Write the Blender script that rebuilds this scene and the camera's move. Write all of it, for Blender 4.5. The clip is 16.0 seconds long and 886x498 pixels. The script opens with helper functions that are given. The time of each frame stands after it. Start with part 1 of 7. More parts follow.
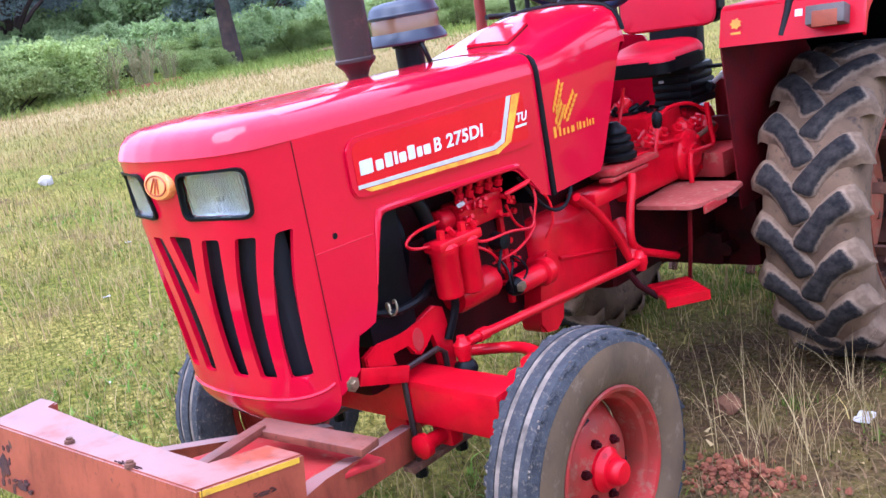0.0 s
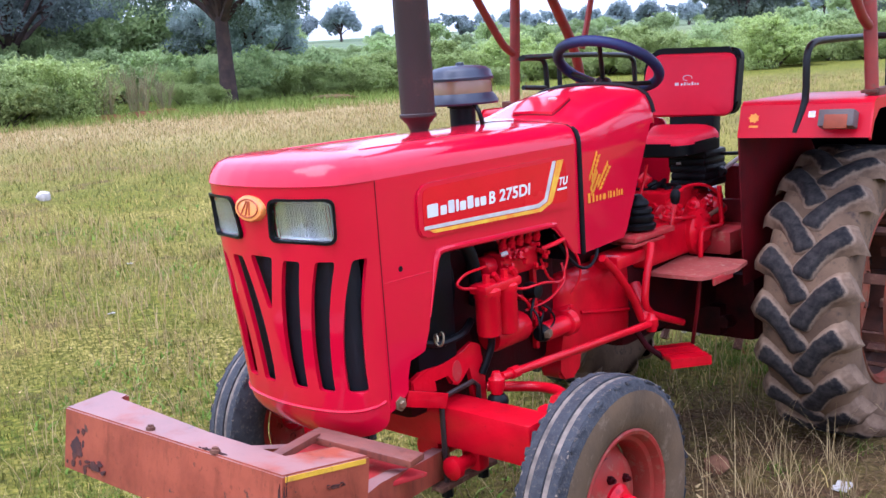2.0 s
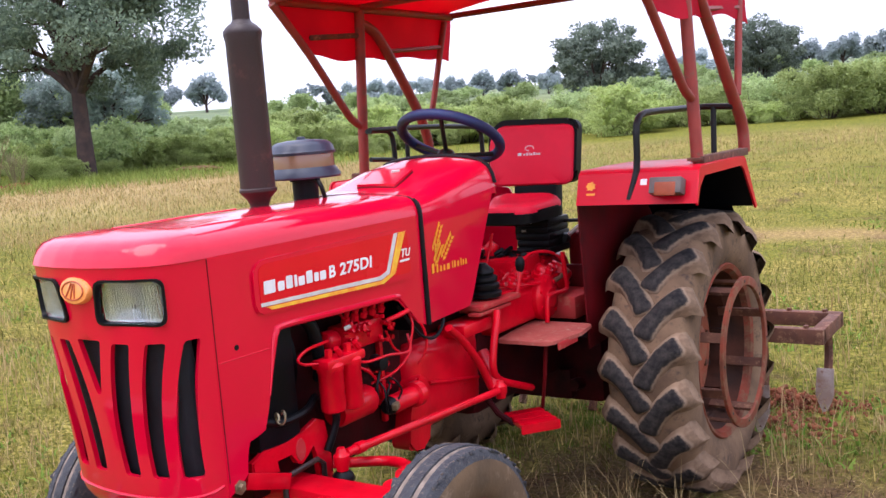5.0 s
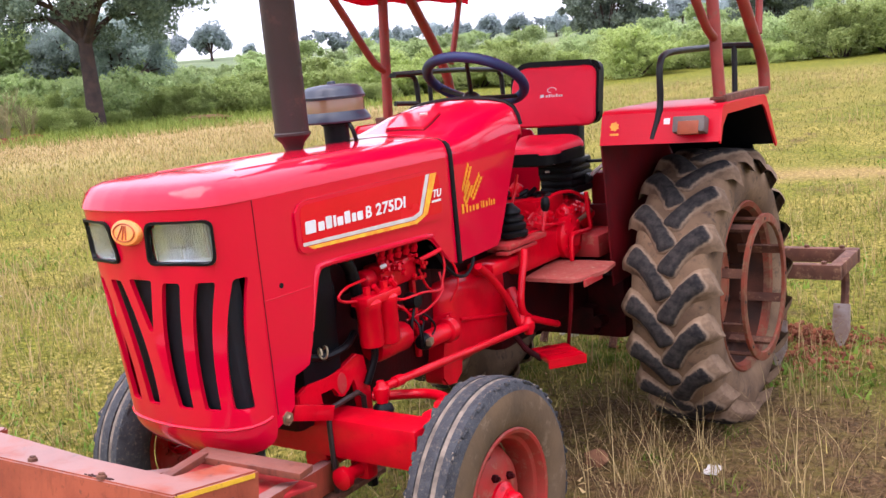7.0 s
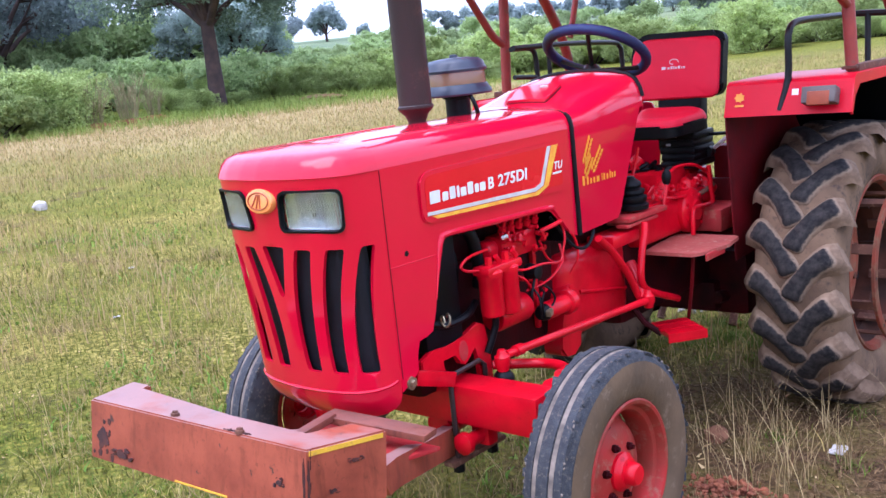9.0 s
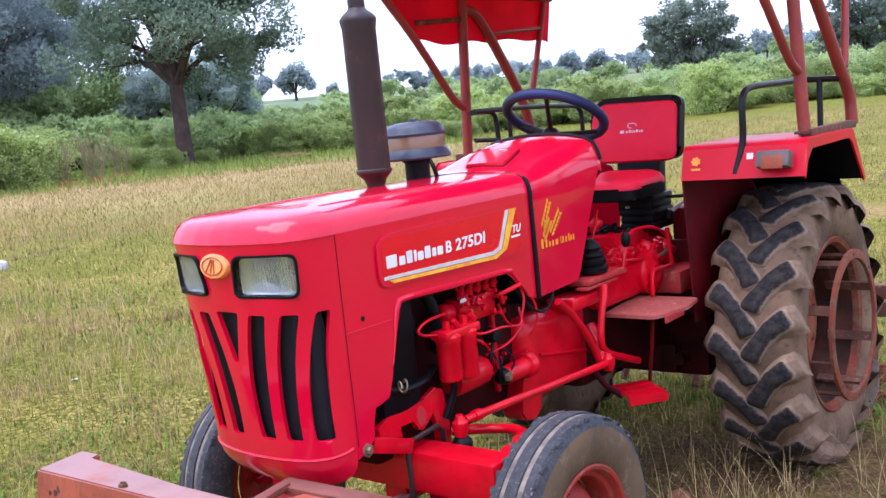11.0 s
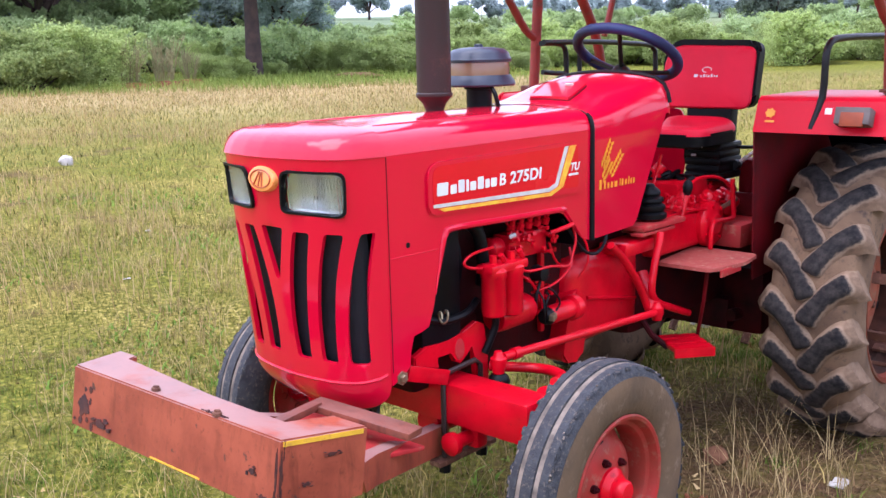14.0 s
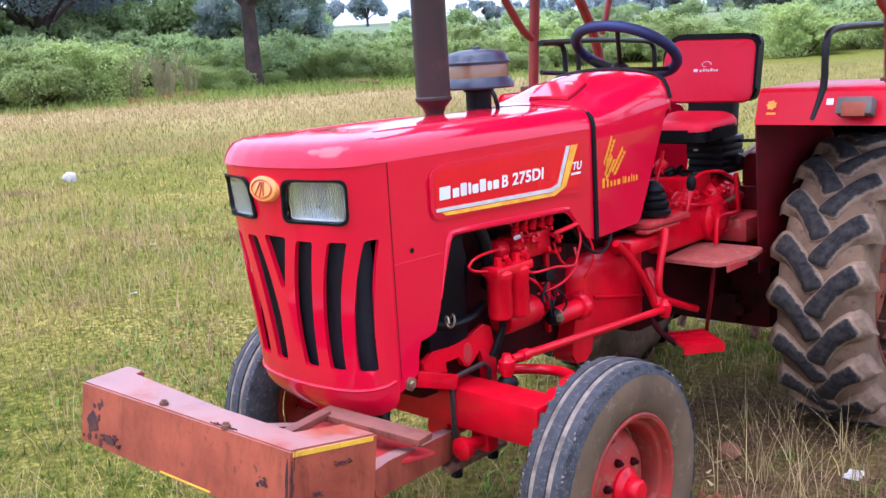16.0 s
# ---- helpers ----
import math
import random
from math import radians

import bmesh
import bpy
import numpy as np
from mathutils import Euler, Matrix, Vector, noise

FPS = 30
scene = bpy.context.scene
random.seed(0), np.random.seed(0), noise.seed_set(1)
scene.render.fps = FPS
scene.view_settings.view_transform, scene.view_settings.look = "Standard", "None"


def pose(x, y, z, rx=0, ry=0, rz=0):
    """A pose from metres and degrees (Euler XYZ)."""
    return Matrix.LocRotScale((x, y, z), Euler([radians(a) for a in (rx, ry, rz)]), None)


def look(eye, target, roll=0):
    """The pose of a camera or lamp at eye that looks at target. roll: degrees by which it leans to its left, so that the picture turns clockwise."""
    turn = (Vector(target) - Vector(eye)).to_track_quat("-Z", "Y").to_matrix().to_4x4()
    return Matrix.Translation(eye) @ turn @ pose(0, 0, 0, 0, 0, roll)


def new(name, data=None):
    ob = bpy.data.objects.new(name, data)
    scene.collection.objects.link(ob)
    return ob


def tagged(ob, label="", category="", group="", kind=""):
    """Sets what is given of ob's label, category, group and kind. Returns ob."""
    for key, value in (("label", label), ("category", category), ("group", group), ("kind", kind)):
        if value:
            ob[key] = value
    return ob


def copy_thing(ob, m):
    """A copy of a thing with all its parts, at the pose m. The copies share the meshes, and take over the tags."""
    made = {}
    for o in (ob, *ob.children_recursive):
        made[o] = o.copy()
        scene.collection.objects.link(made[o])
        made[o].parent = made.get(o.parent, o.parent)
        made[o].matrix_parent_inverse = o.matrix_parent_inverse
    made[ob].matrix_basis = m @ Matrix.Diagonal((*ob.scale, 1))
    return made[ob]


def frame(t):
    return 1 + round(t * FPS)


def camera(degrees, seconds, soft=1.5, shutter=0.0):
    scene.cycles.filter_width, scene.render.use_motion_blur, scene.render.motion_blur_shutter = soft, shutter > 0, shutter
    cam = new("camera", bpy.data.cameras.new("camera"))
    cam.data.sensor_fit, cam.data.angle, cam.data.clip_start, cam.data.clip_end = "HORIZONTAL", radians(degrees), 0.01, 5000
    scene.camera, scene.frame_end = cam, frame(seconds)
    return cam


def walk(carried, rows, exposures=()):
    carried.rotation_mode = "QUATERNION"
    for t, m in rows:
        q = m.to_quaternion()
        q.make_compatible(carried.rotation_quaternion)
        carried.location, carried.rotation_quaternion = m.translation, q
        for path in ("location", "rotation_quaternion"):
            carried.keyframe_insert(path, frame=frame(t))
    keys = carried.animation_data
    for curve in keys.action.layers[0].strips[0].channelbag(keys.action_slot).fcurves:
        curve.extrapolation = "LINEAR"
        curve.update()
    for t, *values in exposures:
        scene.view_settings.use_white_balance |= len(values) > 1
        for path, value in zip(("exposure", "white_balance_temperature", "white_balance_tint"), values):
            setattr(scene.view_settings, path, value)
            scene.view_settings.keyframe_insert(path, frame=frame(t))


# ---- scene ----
cam = camera(49.0, 16.0)
PATH = [
    (0, (2.077, -1.879, 1.582), (0.723, -0.485, 1.110), -10.11),
    (0.5, (2.103, -2.060, 1.612), (0.769, -0.625, 1.215), -10.01),
    (1, (2.096, -2.236, 1.614), (0.777, -0.794, 1.189), -6.53),
    (1.5, (2.095, -2.263, 1.639), (0.779, -0.804, 1.265), -5.03),
    (2, (2.102, -2.246, 1.626), (0.789, -0.781, 1.262), -3.89),
    (2.5, (2.128, -2.203, 1.647), (0.835, -0.704, 1.360), -4.72),
    (3, (2.129, -2.191, 1.647), (0.932, -0.613, 1.376), -5.70),
    (3.5, (2.140, -2.214, 1.655), (1.001, -0.587, 1.420), -3.94),
    (3.7, (2.153, -2.213, 1.658), (1.018, -0.582, 1.432), -3.82),
    (5.8, (2.178, -2.170, 1.625), (1.091, -0.516, 1.334), -5.43),
    (6, (2.170, -2.180, 1.634), (1.089, -0.525, 1.327), -5.73),
    (6.5, (2.178, -2.248, 1.634), (1.103, -0.596, 1.296), -5.96),
    (7, (2.164, -2.302, 1.633), (1.040, -0.686, 1.280), -5.34),
    (7.5, (2.148, -2.319, 1.621), (0.956, -0.762, 1.227), -5.82),
    (8, (2.145, -2.321, 1.616), (0.884, -0.821, 1.219), -6.27),
    (8.5, (2.163, -2.361, 1.611), (0.863, -0.890, 1.228), -6.00),
    (9, (2.159, -2.357, 1.617), (0.857, -0.886, 1.244), -6.10),
    (9.5, (2.175, -2.358, 1.621), (0.879, -0.876, 1.272), -6.26),
    (10, (2.179, -2.354, 1.624), (0.924, -0.829, 1.313), -6.25),
    (10.2, (2.176, -2.357, 1.627), (0.922, -0.827, 1.336), -6.27),
    (12.3, (2.227, -2.175, 1.636), (0.923, -0.680, 1.380), -3.86),
    (12.5, (2.248, -2.151, 1.639), (0.906, -0.690, 1.385), -2.93),
    (13, (2.287, -2.124, 1.624), (0.868, -0.759, 1.278), -4.35),
    (13.5, (2.232, -2.175, 1.597), (0.846, -0.813, 1.126), -2.66),
    (14, (2.147, -2.253, 1.619), (0.810, -0.819, 1.222), -1.42),
    (14.5, (2.108, -2.291, 1.612), (0.841, -0.790, 1.236), -1.14),
    (15, (2.112, -2.277, 1.615), (0.887, -0.740, 1.246), -2.38),
    (15.5, (2.114, -2.247, 1.615), (0.856, -0.738, 1.241), -2.94),
    (16, (2.144, -2.242, 1.618), (0.797, -0.815, 1.229), -3.43),
]
walk(cam, [(t, look(eye, target, roll)) for t, eye, target, roll in PATH], [
    (0, 1.22, 4900, 22), (1.5, 1.0, 5050, 22), (3.5, 0.66, 5200, 22), (6, 0.86, 6050, 22), (7, 0.95, 6050, 22),
    (8, 1.0, 5500, 22), (9, 0.97, 5050, 22), (10, 0.88, 5000, 22), (12.5, 0.82, 5750, 22), (13, 0.84, 5750, 22), (13.5, 1.02, 5900, 22), (14.5, 0.95, 4950, 22), (16, 1.0, 5150, 22)])

# ---- world and sun ----
SUN_EL, SUN_AZ = radians(70), radians(-164)
world = bpy.data.worlds.new("sky")
scene.world = world
world.use_nodes = True
wn, wl = world.node_tree.nodes, world.node_tree.links
wn.clear()
w_out = wn.new("ShaderNodeOutputWorld")
w_bg = wn.new("ShaderNodeBackground")
w_sky = wn.new("ShaderNodeTexSky")
w_sky.sky_type = "NISHITA"
w_sky.sun_disc = False
w_sky.sun_elevation, w_sky.sun_rotation = SUN_EL, SUN_AZ
w_scale = wn.new("ShaderNodeVectorMath")
w_scale.operation = "SCALE"
w_scale.inputs["Scale"].default_value = 0.11
w_noise = wn.new("ShaderNodeTexNoise")
w_noise.inputs["Scale"].default_value = 2.2
w_noise.inputs["Detail"].default_value = 5.0
w_ramp = wn.new("ShaderNodeValToRGB")
w_ramp.color_ramp.elements[0].position, w_ramp.color_ramp.elements[0].color = 0.30, (0.62, 0.62, 0.62, 1)
w_ramp.color_ramp.elements[1].position, w_ramp.color_ramp.elements[1].color = 0.55, (0.97, 0.97, 0.97, 1)
w_mix = wn.new("ShaderNodeMix")
w_mix.data_type = "RGBA"
w_mix.inputs["B"].default_value = (0.90, 0.915, 1.00, 1)
w_coord = wn.new("ShaderNodeTexCoord")
wl.new(w_coord.outputs["Generated"], w_noise.inputs["Vector"])
wl.new(w_noise.outputs["Fac"], w_ramp.inputs["Fac"])
wl.new(w_sky.outputs["Color"], w_scale.inputs[0])
wl.new(w_scale.outputs["Vector"], w_mix.inputs["A"])
wl.new(w_ramp.outputs["Color"], w_mix.inputs["Factor"])
wl.new(w_mix.outputs["Result"], w_bg.inputs["Color"])
w_sep = wn.new("ShaderNodeSeparateXYZ")
w_up = wn.new("ShaderNodeMapRange")
w_up.inputs["From Min"].default_value, w_up.inputs["From Max"].default_value = 0.0, 1.0
w_up.inputs["To Min"].default_value, w_up.inputs["To Max"].default_value = 0.92, 1.80
wl.new(w_coord.outputs["Generated"], w_sep.inputs["Vector"])
wl.new(w_sep.outputs["Z"], w_up.inputs["Value"])
wl.new(w_up.outputs["Result"], w_bg.inputs["Strength"])
wl.new(w_bg.outputs["Background"], w_out.inputs["Surface"])

sun = new("sun", bpy.data.lights.new("sun", "SUN"))
sun.data.energy, sun.data.angle, sun.data.color = 1.8, radians(50), (1.0, 0.93, 0.80)
sun_dir = Vector((math.sin(SUN_AZ) * math.cos(SUN_EL), math.cos(SUN_AZ) * math.cos(SUN_EL), math.sin(SUN_EL)))
sun.matrix_world = look(sun_dir * 50, (0, 0, 0))

# ---- materials ----
def nodes_of(m):
    m.use_nodes = True
    return m.node_tree.nodes, m.node_tree.links, m.node_tree.nodes["Principled BSDF"]


def material(name, base, alt=None, rough=0.5, metal=0.0, coat=0.0, scale=6.0, mix=0.5, fine=60.0, bump=0.15, dirt=None, dirt_at=0.62, spread=0.0, spec=0.5, coat_ior=1.5, coat_rough=0.13):
    """A surface of two tones at a coarse scale, a fine grain with relief, and stains of a third colour."""
    m = bpy.data.materials.new(name)
    nd, ln, b = nodes_of(m)
    alt = alt or tuple(c * 0.8 for c in base)
    tc = nd.new("ShaderNodeTexCoord")
    n1 = nd.new("ShaderNodeTexNoise")
    n1.inputs["Scale"].default_value, n1.inputs["Detail"].default_value = scale, 6.0
    n2 = nd.new("ShaderNodeTexNoise")
    n2.inputs["Scale"].default_value, n2.inputs["Detail"].default_value = fine, 4.0
    ln.new(tc.outputs["Object"], n1.inputs["Vector"])
    ln.new(tc.outputs["Object"], n2.inputs["Vector"])
    r1 = nd.new("ShaderNodeValToRGB")
    r1.color_ramp.elements[0].position, r1.color_ramp.elements[1].position = 0.5 - 0.3 * mix, 0.5 + 0.3 * mix
    r1.color_ramp.elements[0].color, r1.color_ramp.elements[1].color = (*alt, 1), (*base, 1)
    ln.new(n1.outputs["Fac"], r1.inputs["Fac"])
    col = r1.outputs["Color"]
    if dirt:
        n3 = nd.new("ShaderNodeTexNoise")
        n3.inputs["Scale"].default_value, n3.inputs["Detail"].default_value, n3.inputs["Roughness"].default_value = scale * 2.3, 9.0, 0.7
        ln.new(tc.outputs["Object"], n3.inputs["Vector"])
        r3 = nd.new("ShaderNodeValToRGB")
        r3.color_ramp.elements[0].position, r3.color_ramp.elements[1].position = dirt_at - 0.06, dirt_at + 0.08
        ln.new(n3.outputs["Fac"], r3.inputs["Fac"])
        mx = nd.new("ShaderNodeMix")
        mx.data_type = "RGBA"
        ln.new(r3.outputs["Color"], mx.inputs["Factor"])
        ln.new(col, mx.inputs["A"])
        mx.inputs["B"].default_value = (*dirt, 1)
        col = mx.outputs["Result"]
    if spread:
        gi = nd.new("ShaderNodeObjectInfo")
        hs = nd.new("ShaderNodeHueSaturation")
        mr = nd.new("ShaderNodeMapRange")
        mr.inputs["To Min"].default_value, mr.inputs["To Max"].default_value = 1 - spread, 1 + spread
        ln.new(gi.outputs["Random"], mr.inputs["Value"])
        ln.new(mr.outputs["Result"], hs.inputs["Value"])
        ln.new(col, hs.inputs["Color"])
        col = hs.outputs["Color"]
    ln.new(col, b.inputs["Base Color"])
    mr2 = nd.new("ShaderNodeMapRange")
    mr2.inputs["To Min"].default_value, mr2.inputs["To Max"].default_value = max(0.03, rough - 0.12), min(1.0, rough + 0.12)
    ln.new(n1.outputs["Fac"], mr2.inputs["Value"])
    ln.new(mr2.outputs["Result"], b.inputs["Roughness"])
    b.inputs["Metallic"].default_value = metal
    b.inputs["Coat Weight"].default_value, b.inputs["Coat Roughness"].default_value, b.inputs["Coat IOR"].default_value = coat, coat_rough, coat_ior
    b.inputs["Specular IOR Level"].default_value = spec
    if bump:
        bp = nd.new("ShaderNodeBump")
        bp.inputs["Strength"].default_value, bp.inputs["Distance"].default_value = bump, 0.004
        ln.new(n2.outputs["Fac"], bp.inputs["Height"])
        ln.new(bp.outputs["Normal"], b.inputs["Normal"])
    return m


def worn_paint(name, base, alt, bare, dust=0.8):
    """Old paint: blotches, fine speckle, rusty drips and dark chips."""
    m = bpy.data.materials.new(name)
    nd, ln, b = nodes_of(m)
    tc = nd.new("ShaderNodeTexCoord")

    def noise_of(scale, stretch=(1, 1, 1), detail=8.0, rough=0.65):
        mp = nd.new("ShaderNodeMapping")
        mp.inputs["Scale"].default_value = stretch
        n = nd.new("ShaderNodeTexNoise")
        n.inputs["Scale"].default_value, n.inputs["Detail"].default_value, n.inputs["Roughness"].default_value = scale, detail, rough
        ln.new(tc.outputs["Object"], mp.inputs["Vector"])
        ln.new(mp.outputs["Vector"], n.inputs["Vector"])
        return n.outputs["Fac"]

    def step(fac, lo, hi, top=1.0):
        r = nd.new("ShaderNodeMapRange")
        r.inputs["From Min"].default_value, r.inputs["From Max"].default_value, r.inputs["To Max"].default_value = lo, hi, top
        ln.new(fac, r.inputs["Value"])
        return r.outputs["Result"]

    def over(f, a, colour):
        mx = nd.new("ShaderNodeMix")
        mx.data_type = "RGBA"
        ln.new(f, mx.inputs["Factor"])
        if isinstance(a, tuple):
            mx.inputs["A"].default_value = (*a, 1)
        else:
            ln.new(a, mx.inputs["A"])
        mx.inputs["B"].default_value = (*colour, 1)
        return mx.outputs["Result"]

    col = over(step(noise_of(5.5), 0.40, 0.62), base, alt)
    col = over(step(noise_of(9.0, (3, 3, 0.5)), 0.54, 0.72, 0.7), col, tuple(c * 0.5 for c in alt))
    col = over(step(noise_of(60.0), 0.58, 0.70, 0.55), col, tuple(c * 0.45 for c in alt))
    col = over(step(noise_of(13.0, detail=10.0), 0.635, 0.67, 0.9), col, bare)
    # level faces blended paler: settled dust and painted-in sky sheen
    gm = nd.new("ShaderNodeNewGeometry")
    sp = nd.new("ShaderNodeSeparateXYZ")
    ln.new(gm.outputs["Normal"], sp.inputs["Vector"])
    up = nd.new("ShaderNodeMath")
    up.operation = "MULTIPLY"
    ln.new(step(sp.outputs["Z"], 0.80, 0.95), up.inputs[0])
    ln.new(step(noise_of(4.0), 0.36, 0.52, dust), up.inputs[1])
    col = over(up.outputs["Value"], col, (0.30, 0.205, 0.19))
    ln.new(col, b.inputs["Base Color"])
    b.inputs["Roughness"].default_value, b.inputs["Specular IOR Level"].default_value = 0.42, 0.28
    bp = nd.new("ShaderNodeBump")
    b.inputs["Coat Weight"].default_value, b.inputs["Coat Roughness"].default_value = 0.15, 0.3
    bp.inputs["Strength"].default_value, bp.inputs["Distance"].default_value = 0.25, 0.002
    ln.new(noise_of(45.0), bp.inputs["Height"])
    ln.new(bp.outputs["Normal"], b.inputs["Normal"])
    return m


def cloth_material(name, colour):
    """Thin woven cloth that glows where the sky shines through it."""
    m = bpy.data.materials.new(name)
    nd, ln, b = nodes_of(m)
    tc = nd.new("ShaderNodeTexCoord")
    n = nd.new("ShaderNodeTexNoise")
    n.inputs["Scale"].default_value, n.inputs["Detail"].default_value = 3.0, 6.0
    ln.new(tc.outputs["Object"], n.inputs["Vector"])
    r = nd.new("ShaderNodeValToRGB")
    r.color_ramp.elements[0].position, r.color_ramp.elements[1].position = 0.35, 0.65
    r.color_ramp.elements[0].color, r.color_ramp.elements[1].color = (*(c * 0.8 for c in colour), 1), (*colour, 1)
    ln.new(n.outputs["Fac"], r.inputs["Fac"])
    ln.new(r.outputs["Color"], b.inputs["Base Color"])
    b.inputs["Roughness"].default_value, b.inputs["Specular IOR Level"].default_value = 0.7, 0.2
    tr = nd.new("ShaderNodeBsdfTranslucent")
    ln.new(r.outputs["Color"], tr.inputs["Color"])
    ms = nd.new("ShaderNodeMixShader")
    ms.inputs["Fac"].default_value = 0.58
    ln.new(b.outputs["BSDF"], ms.inputs[1])
    ln.new(tr.outputs["BSDF"], ms.inputs[2])
    ln.new(ms.outputs["Shader"], nd["Material Output"].inputs["Surface"])
    return m


def lug_material(name):
    """Rubber worn dark on the crown of a lug, grading into dried mud on its flanks."""
    m = bpy.data.materials.new(name)
    nd, ln, b = nodes_of(m)
    tc = nd.new("ShaderNodeTexCoord")
    flat = nd.new("ShaderNodeVectorMath")
    flat.operation = "MULTIPLY"
    flat.inputs[1].default_value = (1, 1, 0)
    ln.new(tc.outputs["Object"], flat.inputs[0])
    rad = nd.new("ShaderNodeVectorMath")
    rad.operation = "LENGTH"
    ln.new(flat.outputs["Vector"], rad.inputs[0])

    def noise_of(scale):
        n = nd.new("ShaderNodeTexNoise")
        n.inputs["Scale"].default_value, n.inputs["Detail"].default_value, n.inputs["Roughness"].default_value = scale, 8.0, 0.65
        ln.new(tc.outputs["Object"], n.inputs["Vector"])
        return n.outputs["Fac"]

    oi = nd.new("ShaderNodeObjectInfo")
    shift = nd.new("ShaderNodeMath")
    shift.operation = "MULTIPLY_ADD"
    ln.new(noise_of(26.0), shift.inputs[0])
    shift.inputs[1].default_value = 0.034
    ln.new(rad.outputs["Value"], shift.inputs[2])
    own = nd.new("ShaderNodeMath")
    own.operation = "MULTIPLY_ADD"
    ln.new(oi.outputs["Random"], own.inputs[0])
    own.inputs[1].default_value = 0.003
    ln.new(shift.outputs["Value"], own.inputs[2])
    worn = nd.new("ShaderNodeMapRange")
    worn.inputs["From Min"].default_value, worn.inputs["From Max"].default_value = 0.6140, 0.6215
    ln.new(own.outputs["Value"], worn.inputs["Value"])
    mud = nd.new("ShaderNodeValToRGB")
    mud.color_ramp.elements[0].position, mud.color_ramp.elements[1].position = 0.35, 0.65
    mud.color_ramp.elements[0].color, mud.color_ramp.elements[1].color = (0.095, 0.060, 0.038, 1), (0.24, 0.158, 0.100, 1)
    ln.new(noise_of(12.0), mud.inputs["Fac"])
    rub = nd.new("ShaderNodeValToRGB")
    rub.color_ramp.elements[0].position, rub.color_ramp.elements[1].position = 0.35, 0.72
    rub.color_ramp.elements[0].color, rub.color_ramp.elements[1].color = (0.012, 0.011, 0.012, 1), (0.055, 0.047, 0.042, 1)
    ln.new(noise_of(40.0), rub.inputs["Fac"])
    rim_ = nd.new("ShaderNodeMapRange")
    rim_.inputs["From Min"].default_value, rim_.inputs["From Max"].default_value, rim_.inputs["To Max"].default_value = 0.6060, 0.6150, 0.5
    ln.new(own.outputs["Value"], rim_.inputs["Value"])
    dust = nd.new("ShaderNodeMix")
    dust.data_type = "RGBA"
    dust.inputs["B"].default_value = (0.31, 0.230, 0.160, 1)
    ln.new(rim_.outputs["Result"], dust.inputs["Factor"])
    ln.new(mud.outputs["Color"], dust.inputs["A"])
    mx = nd.new("ShaderNodeMix")
    mx.data_type = "RGBA"
    ln.new(worn.outputs["Result"], mx.inputs["Factor"])
    ln.new(dust.outputs["Result"], mx.inputs["A"])
    ln.new(rub.outputs["Color"], mx.inputs["B"])
    ln.new(mx.outputs["Result"], b.inputs["Base Color"])
    b.inputs["Roughness"].default_value, b.inputs["Specular IOR Level"].default_value = 0.8, 0.14
    bp = nd.new("ShaderNodeBump")
    bp.inputs["Strength"].default_value, bp.inputs["Distance"].default_value = 0.4, 0.004
    ln.new(noise_of(90.0), bp.inputs["Height"])
    ln.new(bp.outputs["Normal"], b.inputs["Normal"])
    return m


def leaf_material(name, low, high, through_light=0.35, straw=None):
    """Leaves or blades, each of its own shade, that let some light through."""
    m = bpy.data.materials.new(name)
    nd, ln, b = nodes_of(m)
    gm = nd.new("ShaderNodeNewGeometry")
    rp = nd.new("ShaderNodeValToRGB")
    rp.color_ramp.elements[0].color, rp.color_ramp.elements[1].color = (*low, 1), (*high, 1)
    if straw:
        e = rp.color_ramp.elements.new(0.55)
        e.color = (*high, 1)
        rp.color_ramp.elements[2].color = (*straw, 1)
    ln.new(gm.outputs["Random Per Island"], rp.inputs["Fac"])
    oi = nd.new("ShaderNodeObjectInfo")
    hs = nd.new("ShaderNodeHueSaturation")
    mr = nd.new("ShaderNodeMapRange")
    mr.inputs["To Min"].default_value, mr.inputs["To Max"].default_value = 0.75, 1.2
    ln.new(oi.outputs["Random"], mr.inputs["Value"])
    ln.new(mr.outputs["Result"], hs.inputs["Value"])
    ln.new(rp.outputs["Color"], hs.inputs["Color"])
    ln.new(hs.outputs["Color"], b.inputs["Base Color"])
    b.inputs["Roughness"].default_value = 0.7
    b.inputs["Specular IOR Level"].default_value = 0.12
    tr = nd.new("ShaderNodeBsdfTranslucent")
    ln.new(hs.outputs["Color"], tr.inputs["Color"])
    ms = nd.new("ShaderNodeMixShader")
    ms.inputs["Fac"].default_value = through_light
    ln.new(b.outputs["BSDF"], ms.inputs[1])
    ln.new(tr.outputs["BSDF"], ms.inputs[2])
    ln.new(ms.outputs["Shader"], nd["Material Output"].inputs["Surface"])
    return m


M_PAINT = material("red_gloss_paint", (0.62, 0.0010, 0.027), (0.55, 0.0010, 0.023), rough=0.35, coat=1.0, scale=3.0, mix=0.9, fine=240, bump=0.012, spec=0.03, coat_ior=1.44, coat_rough=0.09)
M_CAST = material("red_painted_casting", (0.66, 0.001, 0.012), (0.38, 0.001, 0.007), rough=0.4, coat=0.5, scale=9, mix=0.8, fine=90, bump=0.3, dirt=(0.10, 0.002, 0.004), dirt_at=0.68, spec=0.08, coat_ior=1.42)
M_FENDER = material("dull_red_fender_paint", (0.56, 0.003, 0.018), (0.47, 0.003, 0.015), rough=0.45, coat=0.28, scale=4.0, mix=0.9, fine=200, bump=0.03, spec=0.08, coat_ior=1.5, coat_rough=0.2)
